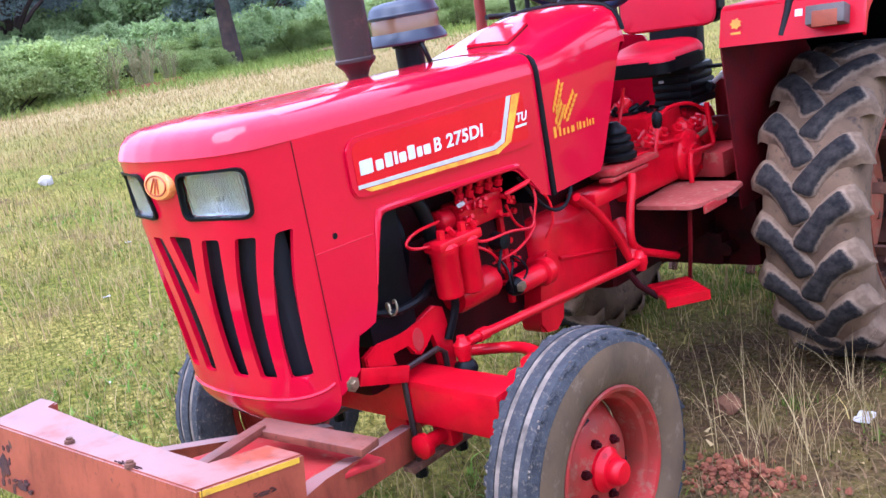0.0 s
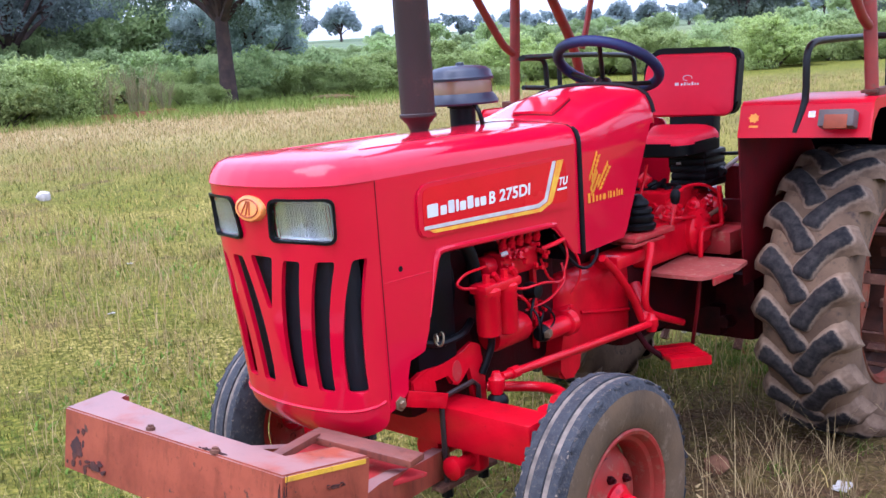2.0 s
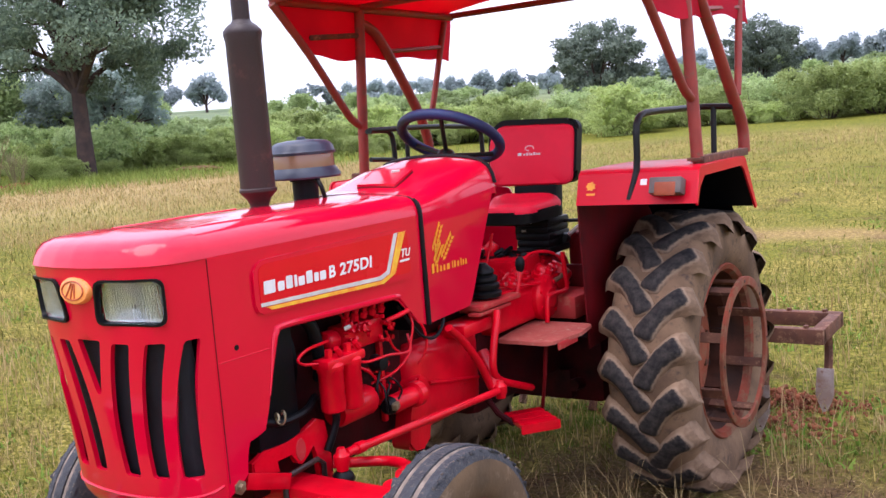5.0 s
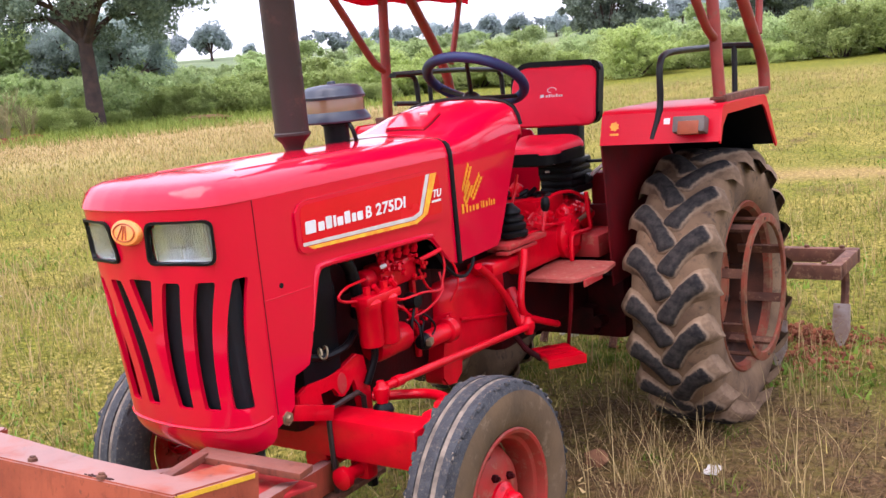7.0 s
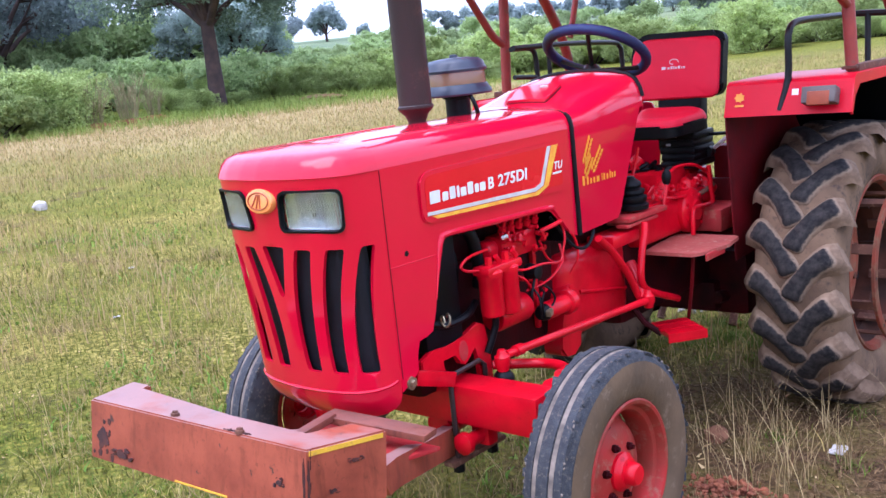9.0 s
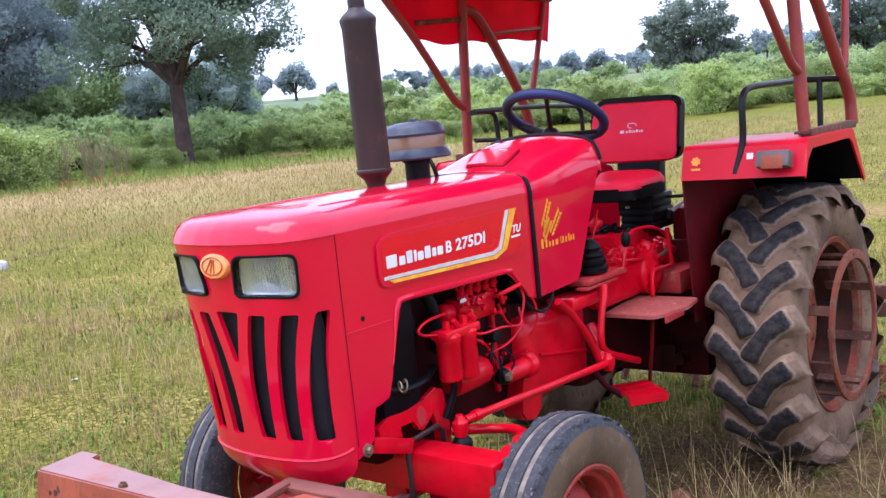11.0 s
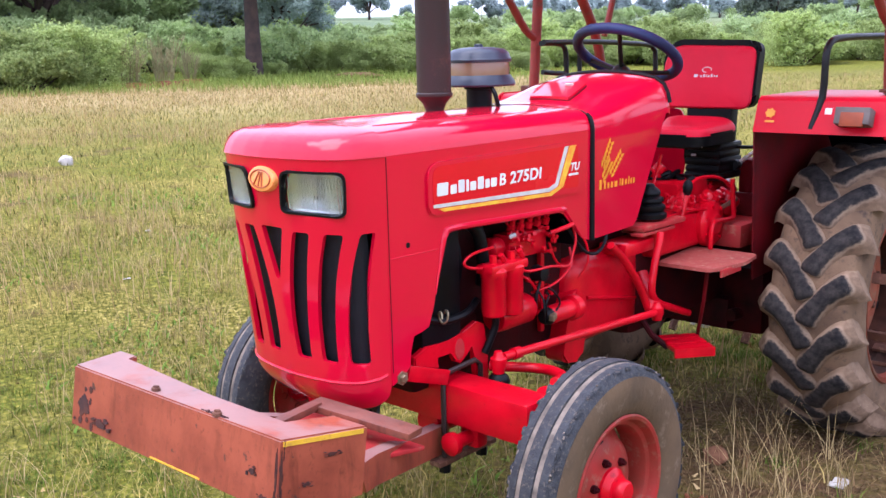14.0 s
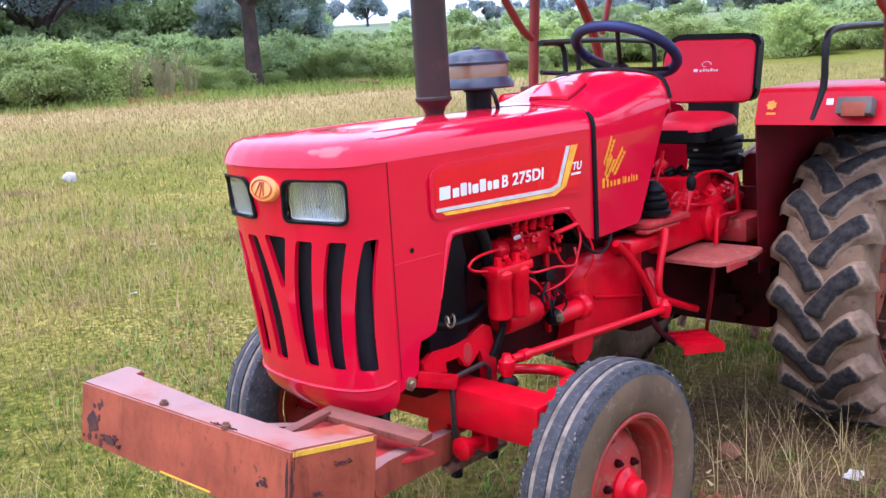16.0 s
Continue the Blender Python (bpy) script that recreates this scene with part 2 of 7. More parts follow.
M_DUSTYRED = material("dusty_red_paint", (0.42, 0.016, 0.022), (0.32, 0.036, 0.030), rough=0.6, scale=8, mix=0.7, fine=90, bump=0.25, dirt=(0.33, 0.13, 0.08), dirt_at=0.6, spec=0.2)
M_PLATE = material("dusty_pink_footplate", (0.40, 0.095, 0.075), (0.29, 0.055, 0.042), rough=0.7, scale=14, mix=0.8, fine=120, bump=0.3, dirt=(0.40, 0.22, 0.15), dirt_at=0.6, spec=0.2)
M_RIM = material("muddy_red_rim", (0.23, 0.044, 0.022), (0.115, 0.038, 0.020), rough=0.7, scale=7, fine=80, bump=0.35, dirt=(0.17, 0.09, 0.048), dirt_at=0.55, spec=0.2)
M_FRIM = material("red_front_rim", (0.38, 0.022, 0.018), (0.24, 0.036, 0.022), rough=0.55, scale=9, fine=90, bump=0.2, dirt=(0.28, 0.12, 0.075), dirt_at=0.60, spec=0.25)
M_ORANGE = worn_paint("worn_orange_paint", (0.32, 0.070, 0.036), (0.20, 0.038, 0.021), (0.030, 0.020, 0.022), 0.66)
M_RUSTORANGE = worn_paint("rusted_orange_paint", (0.22, 0.066, 0.040), (0.12, 0.042, 0.028), (0.05, 0.026, 0.022), 0.22)
M_YELLOW = material("yellow_line_paint", (0.75, 0.42, 0.02), rough=0.5, scale=20, fine=100, bump=0.1, dirt=(0.4, 0.2, 0.05), dirt_at=0.62)
M_FRAME = material("rusty_red_tube", (0.27, 0.042, 0.03), (0.20, 0.035, 0.026), rough=0.5, scale=10, fine=120, bump=0.25, dirt=(0.15, 0.07, 0.045), dirt_at=0.62, spec=0.3)
M_RUST = material("brown_rusty_steel", (0.145, 0.062, 0.038), (0.085, 0.038, 0.026), rough=0.75, scale=12, fine=120, bump=0.4, dirt=(0.27, 0.155, 0.09), dirt_at=0.6, spec=0.2)
M_MUFFLER = material("burnt_muffler_steel", (0.038, 0.019, 0.016), (0.022, 0.014, 0.013), rough=0.42, scale=5, mix=0.8, fine=140, bump=0.2, dirt=(0.085, 0.035, 0.028), dirt_at=0.64, spec=0.3)
M_TYRE = material("dusty_tyre_rubber", (0.058, 0.060, 0.066), (0.026, 0.027, 0.032), rough=0.75, scale=34, mix=0.9, fine=190, bump=0.8, dirt=(0.13, 0.105, 0.085), dirt_at=0.60, spec=0.25)
M_MUD = material("muddy_tyre_wall", (0.205, 0.130, 0.077), (0.105, 0.065, 0.040), rough=0.9, scale=6, fine=120, bump=0.45, dirt=(0.05, 0.036, 0.030), dirt_at=0.60, spec=0.15)
M_WALL = material("dusty_tyre_wall", (0.155, 0.100, 0.056), (0.085, 0.058, 0.036), rough=0.9, scale=7, mix=0.7, fine=60, bump=0.5, dirt=(0.19, 0.135, 0.088), dirt_at=0.62, spec=0.12)
# Rust tone with the shade inside the rim darkened into it.
M_BARREL = material("rusty_barrel_in_shade", (0.085, 0.032, 0.020), (0.035, 0.018, 0.013), rough=0.8, scale=9, fine=90, bump=0.3, spec=0.12)
M_DISC = material("muddy_orange_disc", (0.30, 0.080, 0.040), (0.20, 0.062, 0.034), rough=0.7, scale=6, fine=80, bump=0.3, dirt=(0.22, 0.12, 0.065), dirt_at=0.58, spec=0.2)
M_LUG = lug_material("worn_lug_rubber")
M_GROOVE = material("dust_filled_groove", (0.30, 0.24, 0.19), (0.07, 0.06, 0.052), rough=0.95, scale=22, mix=0.8, fine=120, bump=0.4, spec=0.1)
# Red darkened to carry the shade inside the fenders; also seam lines.
M_DARKRED = material("dark_red_shade_and_seam_paint", (0.13, 0.003, 0.006), (0.045, 0.003, 0.004), rough=0.6, scale=6, fine=90, bump=0.2, spec=0.15)
M_BLACK = material("black_rubber", (0.005, 0.005, 0.006), (0.003, 0.003, 0.004), rough=0.45, scale=20, fine=160, bump=0.15, spec=0.16)
M_TUBE = material("black_painted_tube", (0.010, 0.011, 0.011), (0.006, 0.006, 0.007), rough=0.42, scale=20, fine=160, bump=0.1, spec=0.25)
M_BLUE = material("blue_wheel_cover", (0.008, 0.02, 0.10), (0.004, 0.007, 0.035), rough=0.55, scale=3, mix=0.5, fine=220, bump=0.3)
M_SEAT = material("red_vinyl", (0.82, 0.014, 0.048), (0.72, 0.010, 0.040), rough=0.5, scale=5, fine=300, bump=0.12, spec=0.25)
M_VINYL = material("black_vinyl", (0.005, 0.005, 0.006), (0.003, 0.003, 0.004), rough=0.5, scale=8, fine=250, bump=0.15, spec=0.15)
M_CLOTH = cloth_material("red_canopy_cloth", (0.72, 0.012, 0.045))
M_MESH = material("dark_grille_mesh", (0.010, 0.013, 0.018), (0.005, 0.006, 0.009), rough=0.55, scale=6, fine=420, bump=0.6, spec=0.3)
M_CHROME = material("lamp_reflector", (0.88, 0.90, 0.90), (0.78, 0.80, 0.80), rough=0.24, metal=0.8, scale=4, fine=60, bump=0.05)
M_ALU = material("cleaner_blue_plastic", (0.030, 0.038, 0.062), (0.020, 0.026, 0.045), rough=0.38, scale=6, fine=120, bump=0.1)
M_BOWL = material("tinted_dusty_bowl", (0.31, 0.20, 0.115), (0.21, 0.135, 0.08), rough=0.2, coat=0.5, scale=5, fine=70, bump=0.05)
M_STEEL = material("dull_bolt_steel", (0.32, 0.26, 0.16), (0.22, 0.17, 0.10), rough=0.4, metal=0.7, scale=30, fine=100, bump=0.1)
M_WHITE = material("white_sticker", (0.78, 0.76, 0.76), rough=0.4, scale=20, bump=0.0)
M_SILVER = material("silver_sticker", (0.62, 0.58, 0.55), rough=0.35, scale=20, bump=0.0)
M_GOLD = material("gold_flame_sticker", (0.85, 0.52, 0.03), (0.80, 0.22, 0.02), rough=0.4, scale=25, mix=0.6, bump=0.0)
M_WHEAT = material("yellow_orange_sticker", (0.86, 0.33, 0.01), rough=0.4, scale=20, bump=0.0)
M_DECAL = material("red_sticker_panel", (0.66, 0.002, 0.014), (0.60, 0.002, 0.012), rough=0.25, coat=0.6, scale=6, bump=0.0, spec=0.1)
M_BADGE = material("orange_badge", (0.85, 0.33, 0.08), (0.80, 0.27, 0.06), rough=0.3, coat=0.4, scale=30, bump=0.05)
M_BADGEDARK = material("badge_relief", (0.45, 0.08, 0.02), rough=0.4, scale=30, bump=0.0)
M_AMBER = material("amber_indicator_lens", (0.27, 0.05, 0.012), (0.21, 0.04, 0.010), rough=0.35, scale=20, fine=90, bump=0.2, spec=0.3)
M_GREYP = material("grey_lamp_housing", (0.14, 0.115, 0.105), (0.10, 0.08, 0.075), rough=0.6, scale=20, fine=120, bump=0.15, spec=0.2)
M_BARK = material("red_brown_bark", (0.075, 0.045, 0.036), (0.034, 0.022, 0.019), rough=0.9, scale=4, fine=18, bump=0.8)
M_STONE = material("red_brown_clod", (0.24, 0.115, 0.062), (0.16, 0.075, 0.042), rough=0.95, scale=18, fine=60, bump=0.7, spread=0.15, spec=0.1)
M_STUMP = material("weathered_stump_wood", (0.34, 0.22, 0.10), (0.16, 0.10, 0.05), rough=0.9, scale=9, mix=0.8, fine=60, bump=0.7, spec=0.1)
M_LITTER = material("pale_paper_litter", (0.52, 0.48, 0.43), (0.38, 0.34, 0.30), rough=0.8, scale=20, fine=60, bump=0.3)
M_SCUFF = material("black_scuff", (0.030, 0.020, 0.024), (0.09, 0.03, 0.022), rough=0.6, scale=30, mix=0.7, fine=120, bump=0.3, spec=0.2)
# Near-black red: old grease, and the deep shade between castings put into colour.
M_GREASESHADE = material("grease_and_shade_casting", (0.055, 0.003, 0.005), (0.008, 0.003, 0.004), rough=0.5, scale=9, mix=0.8, fine=90, bump=0.3, spec=0.08)
# Black for the radiator shroud and for sheets that paint shade.
M_SHADEBOX = material("black_shroud_and_shade", (0.0035, 0.004, 0.006), (0.002, 0.0022, 0.003), rough=0.4, scale=8, fine=90, bump=0.1, spec=0.10)
M_SHOVEL = material("polished_worn_shovel", (0.42, 0.36, 0.33), (0.28, 0.2, 0.16), rough=0.45, metal=0.5, scale=14, fine=90, bump=0.25, dirt=(0.22, 0.1, 0.06), dirt_at=0.6)
M_EARTH = material("loose_red_earth", (0.24, 0.085, 0.042), (0.12, 0.042, 0.025), rough=0.98, scale=14, fine=50, bump=0.7, spread=0.25, spec=0.1)

M_GLASS = bpy.data.materials.new("clear_lamp_glass")
nd, ln, b = nodes_of(M_GLASS)
b.inputs["Transmission Weight"].default_value, b.inputs["Roughness"].default_value, b.inputs["IOR"].default_value = 1.0, 0.03, 1.22
b.inputs["Base Color"].default_value = (0.93, 0.96, 0.95, 1)
wv = nd.new("ShaderNodeTexWave")
wv.inputs["Scale"].default_value = 38.0
tcw = nd.new("ShaderNodeTexCoord")
bw = nd.new("ShaderNodeBump")
bw.inputs["Strength"].default_value, bw.inputs["Distance"].default_value = 0.8, 0.004
ln.new(tcw.outputs["Object"], wv.inputs["Vector"])
ln.new(wv.outputs["Fac"], bw.inputs["Height"])
ln.new(bw.outputs["Normal"], b.inputs["Normal"])

L_GRASS = leaf_material("grass_blade", (0.078, 0.084, 0.017), (0.24, 0.220, 0.052), 0.3, straw=(0.54, 0.41, 0.14))
L_GREEN = leaf_material("green_grass_blade", (0.092, 0.100, 0.017), (0.235, 0.222, 0.044), 0.3)
L_THATCH = leaf_material("brown_thatch", (0.060, 0.037, 0.018), (0.22, 0.140, 0.066), 0.2)
L_STRAW = leaf_material("dry_straw", (0.36, 0.245, 0.105), (0.52, 0.38, 0.185), 0.25)
L_STALK = leaf_material("dry_stalk", (0.29, 0.205, 0.085), (0.52, 0.39, 0.185), 0.2)
L_MEADOW = leaf_material("meadow_blade", (0.155, 0.155, 0.034), (0.275, 0.258, 0.064), 0.3)
L_VERGE = leaf_material("verge_grass_blade", (0.10, 0.15, 0.025), (0.26, 0.31, 0.07), 0.3)
L_TUFT = leaf_material("fresh_tuft_blade", (0.07, 0.12, 0.012), (0.20, 0.27, 0.035), 0.3)
L_WEED = leaf_material("weed_leaf", (0.10, 0.19, 0.02), (0.22, 0.33, 0.05), 0.3)
L_BUSH = leaf_material("bush_leaf", (0.28, 0.36, 0.115), (0.53, 0.61, 0.235), 0.6)
L_TREE = leaf_material("tree_leaf", (0.115, 0.160, 0.112), (0.235, 0.305, 0.205), 0.45)
L_DARK = leaf_material("dark_tree_leaf", (0.095, 0.122, 0.098), (0.20, 0.24, 0.18), 0.4)
# Aerial haze of the distance is mixed into these four leaf colours.
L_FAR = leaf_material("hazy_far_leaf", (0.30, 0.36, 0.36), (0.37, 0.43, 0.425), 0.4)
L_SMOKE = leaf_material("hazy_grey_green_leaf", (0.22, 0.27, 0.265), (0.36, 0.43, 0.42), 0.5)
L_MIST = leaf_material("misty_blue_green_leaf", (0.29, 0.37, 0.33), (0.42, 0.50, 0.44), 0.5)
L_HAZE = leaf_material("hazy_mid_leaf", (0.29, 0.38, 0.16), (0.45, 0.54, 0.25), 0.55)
L_TWIG = leaf_material("bare_brown_twig", (0.20, 0.18, 0.085), (0.33, 0.29, 0.15), 0.1)


# ---- mesh helpers ----
def obj_from(name, bm, mat, smooth=True):
    bmesh.ops.recalc_face_normals(bm, faces=bm.faces[:])
    me = bpy.data.meshes.new(name)
    bm.to_mesh(me)
    bm.free()
    me.materials.append(mat)
    if smooth:
        me.polygons.foreach_set("use_smooth", [True] * len(me.polygons))
        me.set_sharp_from_angle(angle=radians(38))
    return new(name, me)


def part(name, bm, mat, parent, label=""):
    ob = obj_from(name, bm, mat)
    ob.parent = parent
    return tagged(ob, label)


def box(size, at=(0, 0, 0), rot=(0, 0, 0), bevel=0.006, bm=None, taper=1.0, seg=2):
    own = bm or bmesh.new()
    b2 = bmesh.new()
    bmesh.ops.create_cube(b2, size=1.0)
    for v in b2.verts:
        v.co = Vector((v.co.x * size[0], v.co.y * size[1], v.co.z * size[2]))
        if v.co.z > 0:
            v.co.x *= taper
            v.co.y *= taper
    if bevel:
        bmesh.ops.bevel(b2, geom=b2.edges[:], offset=bevel, segments=seg, affect="EDGES", profile=0.6)
    return join(own, b2, pose(*at, *rot))


def join(bm, b2, m=Matrix()):
    base = len(bm.verts)
    vs = [bm.verts.new(m @ v.co) for v in b2.verts]
    b2.verts.index_update()
    for f in b2.faces:
        try:
            bm.faces.new([vs[v.index] for v in f.verts])
        except ValueError:
            pass
    b2.free()
    return bm


def smooth_path(pts, n=6):
    """A curve through the points (Catmull-Rom)."""
    p = [Vector(q) for q in pts]
    p = [p[0] * 2 - p[1]] + p + [p[-1] * 2 - p[-2]]
    out = []
    for i in range(1, len(p) - 2):
        for k in range(n):
            t = k / n
            a, b_, c, d = p[i - 1], p[i], p[i + 1], p[i + 2]
            out.append(0.5 * ((2 * b_) + (c - a) * t + (2 * a - 5 * b_ + 4 * c - d) * t * t + (3 * b_ - a - 3 * c + d) * t ** 3))
    return out + [p[-2]]


def tube(pts, radius, seg=10, bm=None, curve=0, caps=True):
    """A tube along points; radius is a number or one for each point."""
    bm = bm or bmesh.new()
    rs = list(radius) if hasattr(radius, "__len__") else [radius] * len(pts)
    if curve:
        n0 = len(pts)
        pts = smooth_path(pts, curve)
        rs = [float(np.interp(i / curve, range(n0), rs)) for i in range(len(pts))]
    pts = [Vector(q) for q in pts]
    side = None
    rings = []
    for i, q in enumerate(pts):
        d = (pts[min(i + 1, len(pts) - 1)] - pts[max(i - 1, 0)]).normalized()
        if side is None:
            side = d.orthogonal().normalized()
        side = (side - d * side.dot(d)).normalized()
        up = d.cross(side)
        rings.append([bm.verts.new(q + (side * math.cos(a) + up * math.sin(a)) * rs[i]) for a in (2 * math.pi * k / seg for k in range(seg))])
    for r0, r1 in zip(rings, rings[1:]):
        for k in range(seg):
            bm.faces.new((r0[k], r0[(k + 1) % seg], r1[(k + 1) % seg], r1[k]))
    if caps:
        bm.faces.new(rings[0][::-1])
        bm.faces.new(rings[-1])
    return bm


def lathe(profile, m=Matrix(), seg=32, bm=None, closed=False):
    """Turns (radius, height) pairs about the z axis, then moves them by m."""
    bm = bm or bmesh.new()
    rings = []
    for r, h in profile:
        if r < 1e-5:
            rings.append([bm.verts.new(m @ Vector((0, 0, h)))] * seg)
        else:
            rings.append([bm.verts.new(m @ Vector((r * math.cos(2 * math.pi * k / seg), r * math.sin(2 * math.pi * k / seg), h))) for k in range(seg)])
    pairs = list(zip(rings, rings[1:])) + ([(rings[-1], rings[0])] if closed else [])
    for r0, r1 in pairs:
        for k in range(seg):
            q = [r0[k], r0[(k + 1) % seg], r1[(k + 1) % seg], r1[k]]
            q = [v for i, v in enumerate(q) if v not in q[:i]]
            if len(q) > 2:
                bm.faces.new(q)
    return bm


def prism(outline, m, depth, bm=None, bevel=0.0):
    """A plate: a flat outline of (u, v) pairs, thickened by depth along its normal, moved by m."""
    b2 = bmesh.new()
    low = [b2.verts.new((u, v, 0)) for u, v in outline]
    top = [b2.verts.new((u, v, depth)) for u, v in outline]
    b2.faces.new(low[::-1])
    ft = b2.faces.new(top)
    n = len(outline)
    for i in range(n):
        b2.faces.new((low[i], low[(i + 1) % n], top[(i + 1) % n], top[i]))
    if bevel:
        bmesh.ops.bevel(b2, geom=[e for e in ft.edges], offset=bevel, segments=2, affect="EDGES")
    return join(bm or bmesh.new(), b2, m)


def grid_sheet(rows, bm=None, thick=0.0, flip=False):
    """A sheet through rows of points, thickened along its normal."""
    b2 = bmesh.new()
    vs = [[b2.verts.new(p) for p in r] for r in rows]
    for a, b_ in zip(vs, vs[1:]):
        for i in range(len(a) - 1):
            b2.faces.new((a[i], a[i + 1], b_[i + 1], b_[i]))
    if thick:
        b2.normal_update()
        bmesh.ops.solidify(b2, geom=b2.faces[:], thickness=thick)
    return join(bm or bmesh.new(), b2)


def round_poly(pts, r, n=4):
    """A polygon with its corners rounded."""
    out = []
    m = len(pts)
    for i in range(m):
        a, b_, c = Vector(pts[i - 1]), Vector(pts[i]), Vector(pts[(i + 1) % m])
        d0, d1 = (a - b_), (c - b_)
        k0, k1 = min(r, d0.length * 0.45), min(r, d1.length * 0.45)
        p0, p1 = b_ + d0.normalized() * k0, b_ + d1.normalized() * k1
        for k in range(n + 1):
            t = k / n
            q = p0 * (1 - t) ** 2 + b_ * 2 * t * (1 - t) + p1 * t * t
            out.append((q.x, q.y))
    return out


def empty(name, at=(0, 0, 0)):
    ob = new(name)
    ob.location = at
    return ob


def mesh_quick(name, verts, faces, mat):
    """A mesh of many small faces from arrays of corners and faces of one size."""
    me = bpy.data.meshes.new(name)
    n, k = faces.shape
    me.vertices.add(len(verts))
    me.vertices.foreach_set("co", verts.astype(np.float32).ravel())
    me.loops.add(n * k)
    me.loops.foreach_set("vertex_index", faces.astype(np.int32).ravel())
    me.polygons.add(n)
    me.polygons.foreach_set("loop_start", np.arange(0, n * k, k, dtype=np.int32))
    me.update(calc_edges=True)
    me.materials.append(mat)
    return me

# ---- ground ----
EYE_XY = (2.15, -2.2)


def gz(x, y):
    """The height of the ground: level under the tractor, then a meadow that rises gently to a hedge and a low hill."""
    x, y = np.asarray(x, float), np.asarray(y, float)
    r = np.hypot(x, y - 0.6)
    ux, uy = x / (r + 1e-6), (y - 0.6) / (r + 1e-6)
    side = np.clip(0.55 + 0.6 * uy - 0.45 * ux, 0.05, 1.0)
    slope = 0.034 * np.clip(r - 2.2, 0, None) * side
    hill = 0.020 * np.clip(r - 38, 0, 105) * side
    rough = 0.012 * np.sin(1.7 * x + 0.6 * y) * np.sin(1.3 * y - 0.5 * x) + 0.02 * np.sin(0.37 * x + 1) * np.sin(0.41 * y)
    return slope + hill + rough * np.clip((r - 1.5) / 3, 0.15, 1)


def ground_material():
    m = bpy.data.materials.new("meadow_ground")
    nd, ln, b = nodes_of(m)
    tc = nd.new("ShaderNodeTexCoord")
    sep = nd.new("ShaderNodeSeparateXYZ")
    ln.new(tc.outputs["Object"], sep.inputs["Vector"])
    def noise_of(scale, detail=8.0, rough=0.6):
        n = nd.new("ShaderNodeTexNoise")
        n.inputs["Scale"].default_value, n.inputs["Detail"].default_value, n.inputs["Roughness"].default_value = scale, detail, rough
        ln.new(tc.outputs["Object"], n.inputs["Vector"])
        return n.outputs["Fac"]
    def ramp(fac, *stops):
        r = nd.new("ShaderNodeValToRGB")
        r.color_ramp.elements[0].position, r.color_ramp.elements[0].color = stops[0][0], (*stops[0][1], 1)
        r.color_ramp.elements[1].position, r.color_ramp.elements[1].color = stops[-1][0], (*stops[-1][1], 1)
        for p, c in stops[1:-1]:
            r.color_ramp.elements.new(p).color = (*c, 1)
        ln.new(fac, r.inputs["Fac"])
        return r.outputs["Color"]
    def blend(f, a, c):
        mx = nd.new("ShaderNodeMix")
        mx.data_type = "RGBA"
        ln.new(f, mx.inputs["Factor"])
        ln.new(a, mx.inputs["A"])
        ln.new(c, mx.inputs["B"])
        return mx.outputs["Result"]
    fine = ramp(noise_of(28), (0.32, (0.035, 0.033, 0.008)), (0.46, (0.14, 0.125, 0.018)), (0.58, (0.30, 0.245, 0.055)), (0.72, (0.52, 0.41, 0.14)))
    green = ramp(noise_of(24), (0.34, (0.035, 0.04, 0.007)), (0.52, (0.14, 0.145, 0.016)), (0.70, (0.33, 0.28, 0.05)))
    straw = ramp(noise_of(30), (0.32, (0.32, 0.23, 0.10)), (0.55, (0.42, 0.32, 0.155)), (0.75, (0.51, 0.40, 0.215)))
    soil = ramp(noise_of(45), (0.3, (0.032, 0.019, 0.010)), (0.55, (0.105, 0.060, 0.028)), (0.75, (0.22, 0.14, 0.070)))
    patch = ramp(noise_of(0.55, 6), (0.42, (0, 0, 0)), (0.56, (1, 1, 1)))
    col = blend(patch, green, fine)
    bare = ramp(noise_of(1.6, 7), (0.55, (0, 0, 0)), (0.68, (0.8, 0.8, 0.8)))
    col = blend(bare, col, soil)
    # brown soil round the tractor, darkened as well for its shade
    vs_ = nd.new("ShaderNodeVectorMath")
    vs_.operation = "DISTANCE"
    ln.new(tc.outputs["Object"], vs_.inputs[0])
    vs_.inputs[1].default_value = (0.85, 1.15, 0.0)
    near = nd.new("ShaderNodeMapRange")
    near.inputs["From Min"].default_value, near.inputs["From Max"].default_value = 0.85, 1.75
    near.inputs["To Min"].default_value, near.inputs["To Max"].default_value = 1.0, 0.0
    ln.new(vs_.outputs["Value"], near.inputs["Value"])
    nm = nd.new("ShaderNodeMath")
    nm.operation = "MULTIPLY"
    ln.new(near.outputs["Result"], nm.inputs[0])
    ln.new(ramp(noise_of(5.0), (0.35, (0.6, 0.6, 0.6)), (0.6, (1, 1, 1))), nm.inputs[1])
    col = blend(nm.outputs["Value"], col, soil)
    # a worn patch of bare earth behind the tractor
    off = nd.new("ShaderNodeMapping")
    off.inputs["Location"].default_value, off.inputs["Scale"].default_value = (0.2, -15.7, 0.0), (0.55, 1.82, 0.0)
    ln.new(tc.outputs["Object"], off.inputs["Vector"])
    dist = nd.new("ShaderNodeVectorMath")
    dist.operation = "LENGTH"
    ln.new(off.outputs["Vector"], dist.inputs[0])
    wob = nd.new("ShaderNodeMath")
    wob.operation = "MULTIPLY_ADD"
    ln.new(noise_of(2.5), wob.inputs[0])
    wob.inputs[1].default_value = 1.2
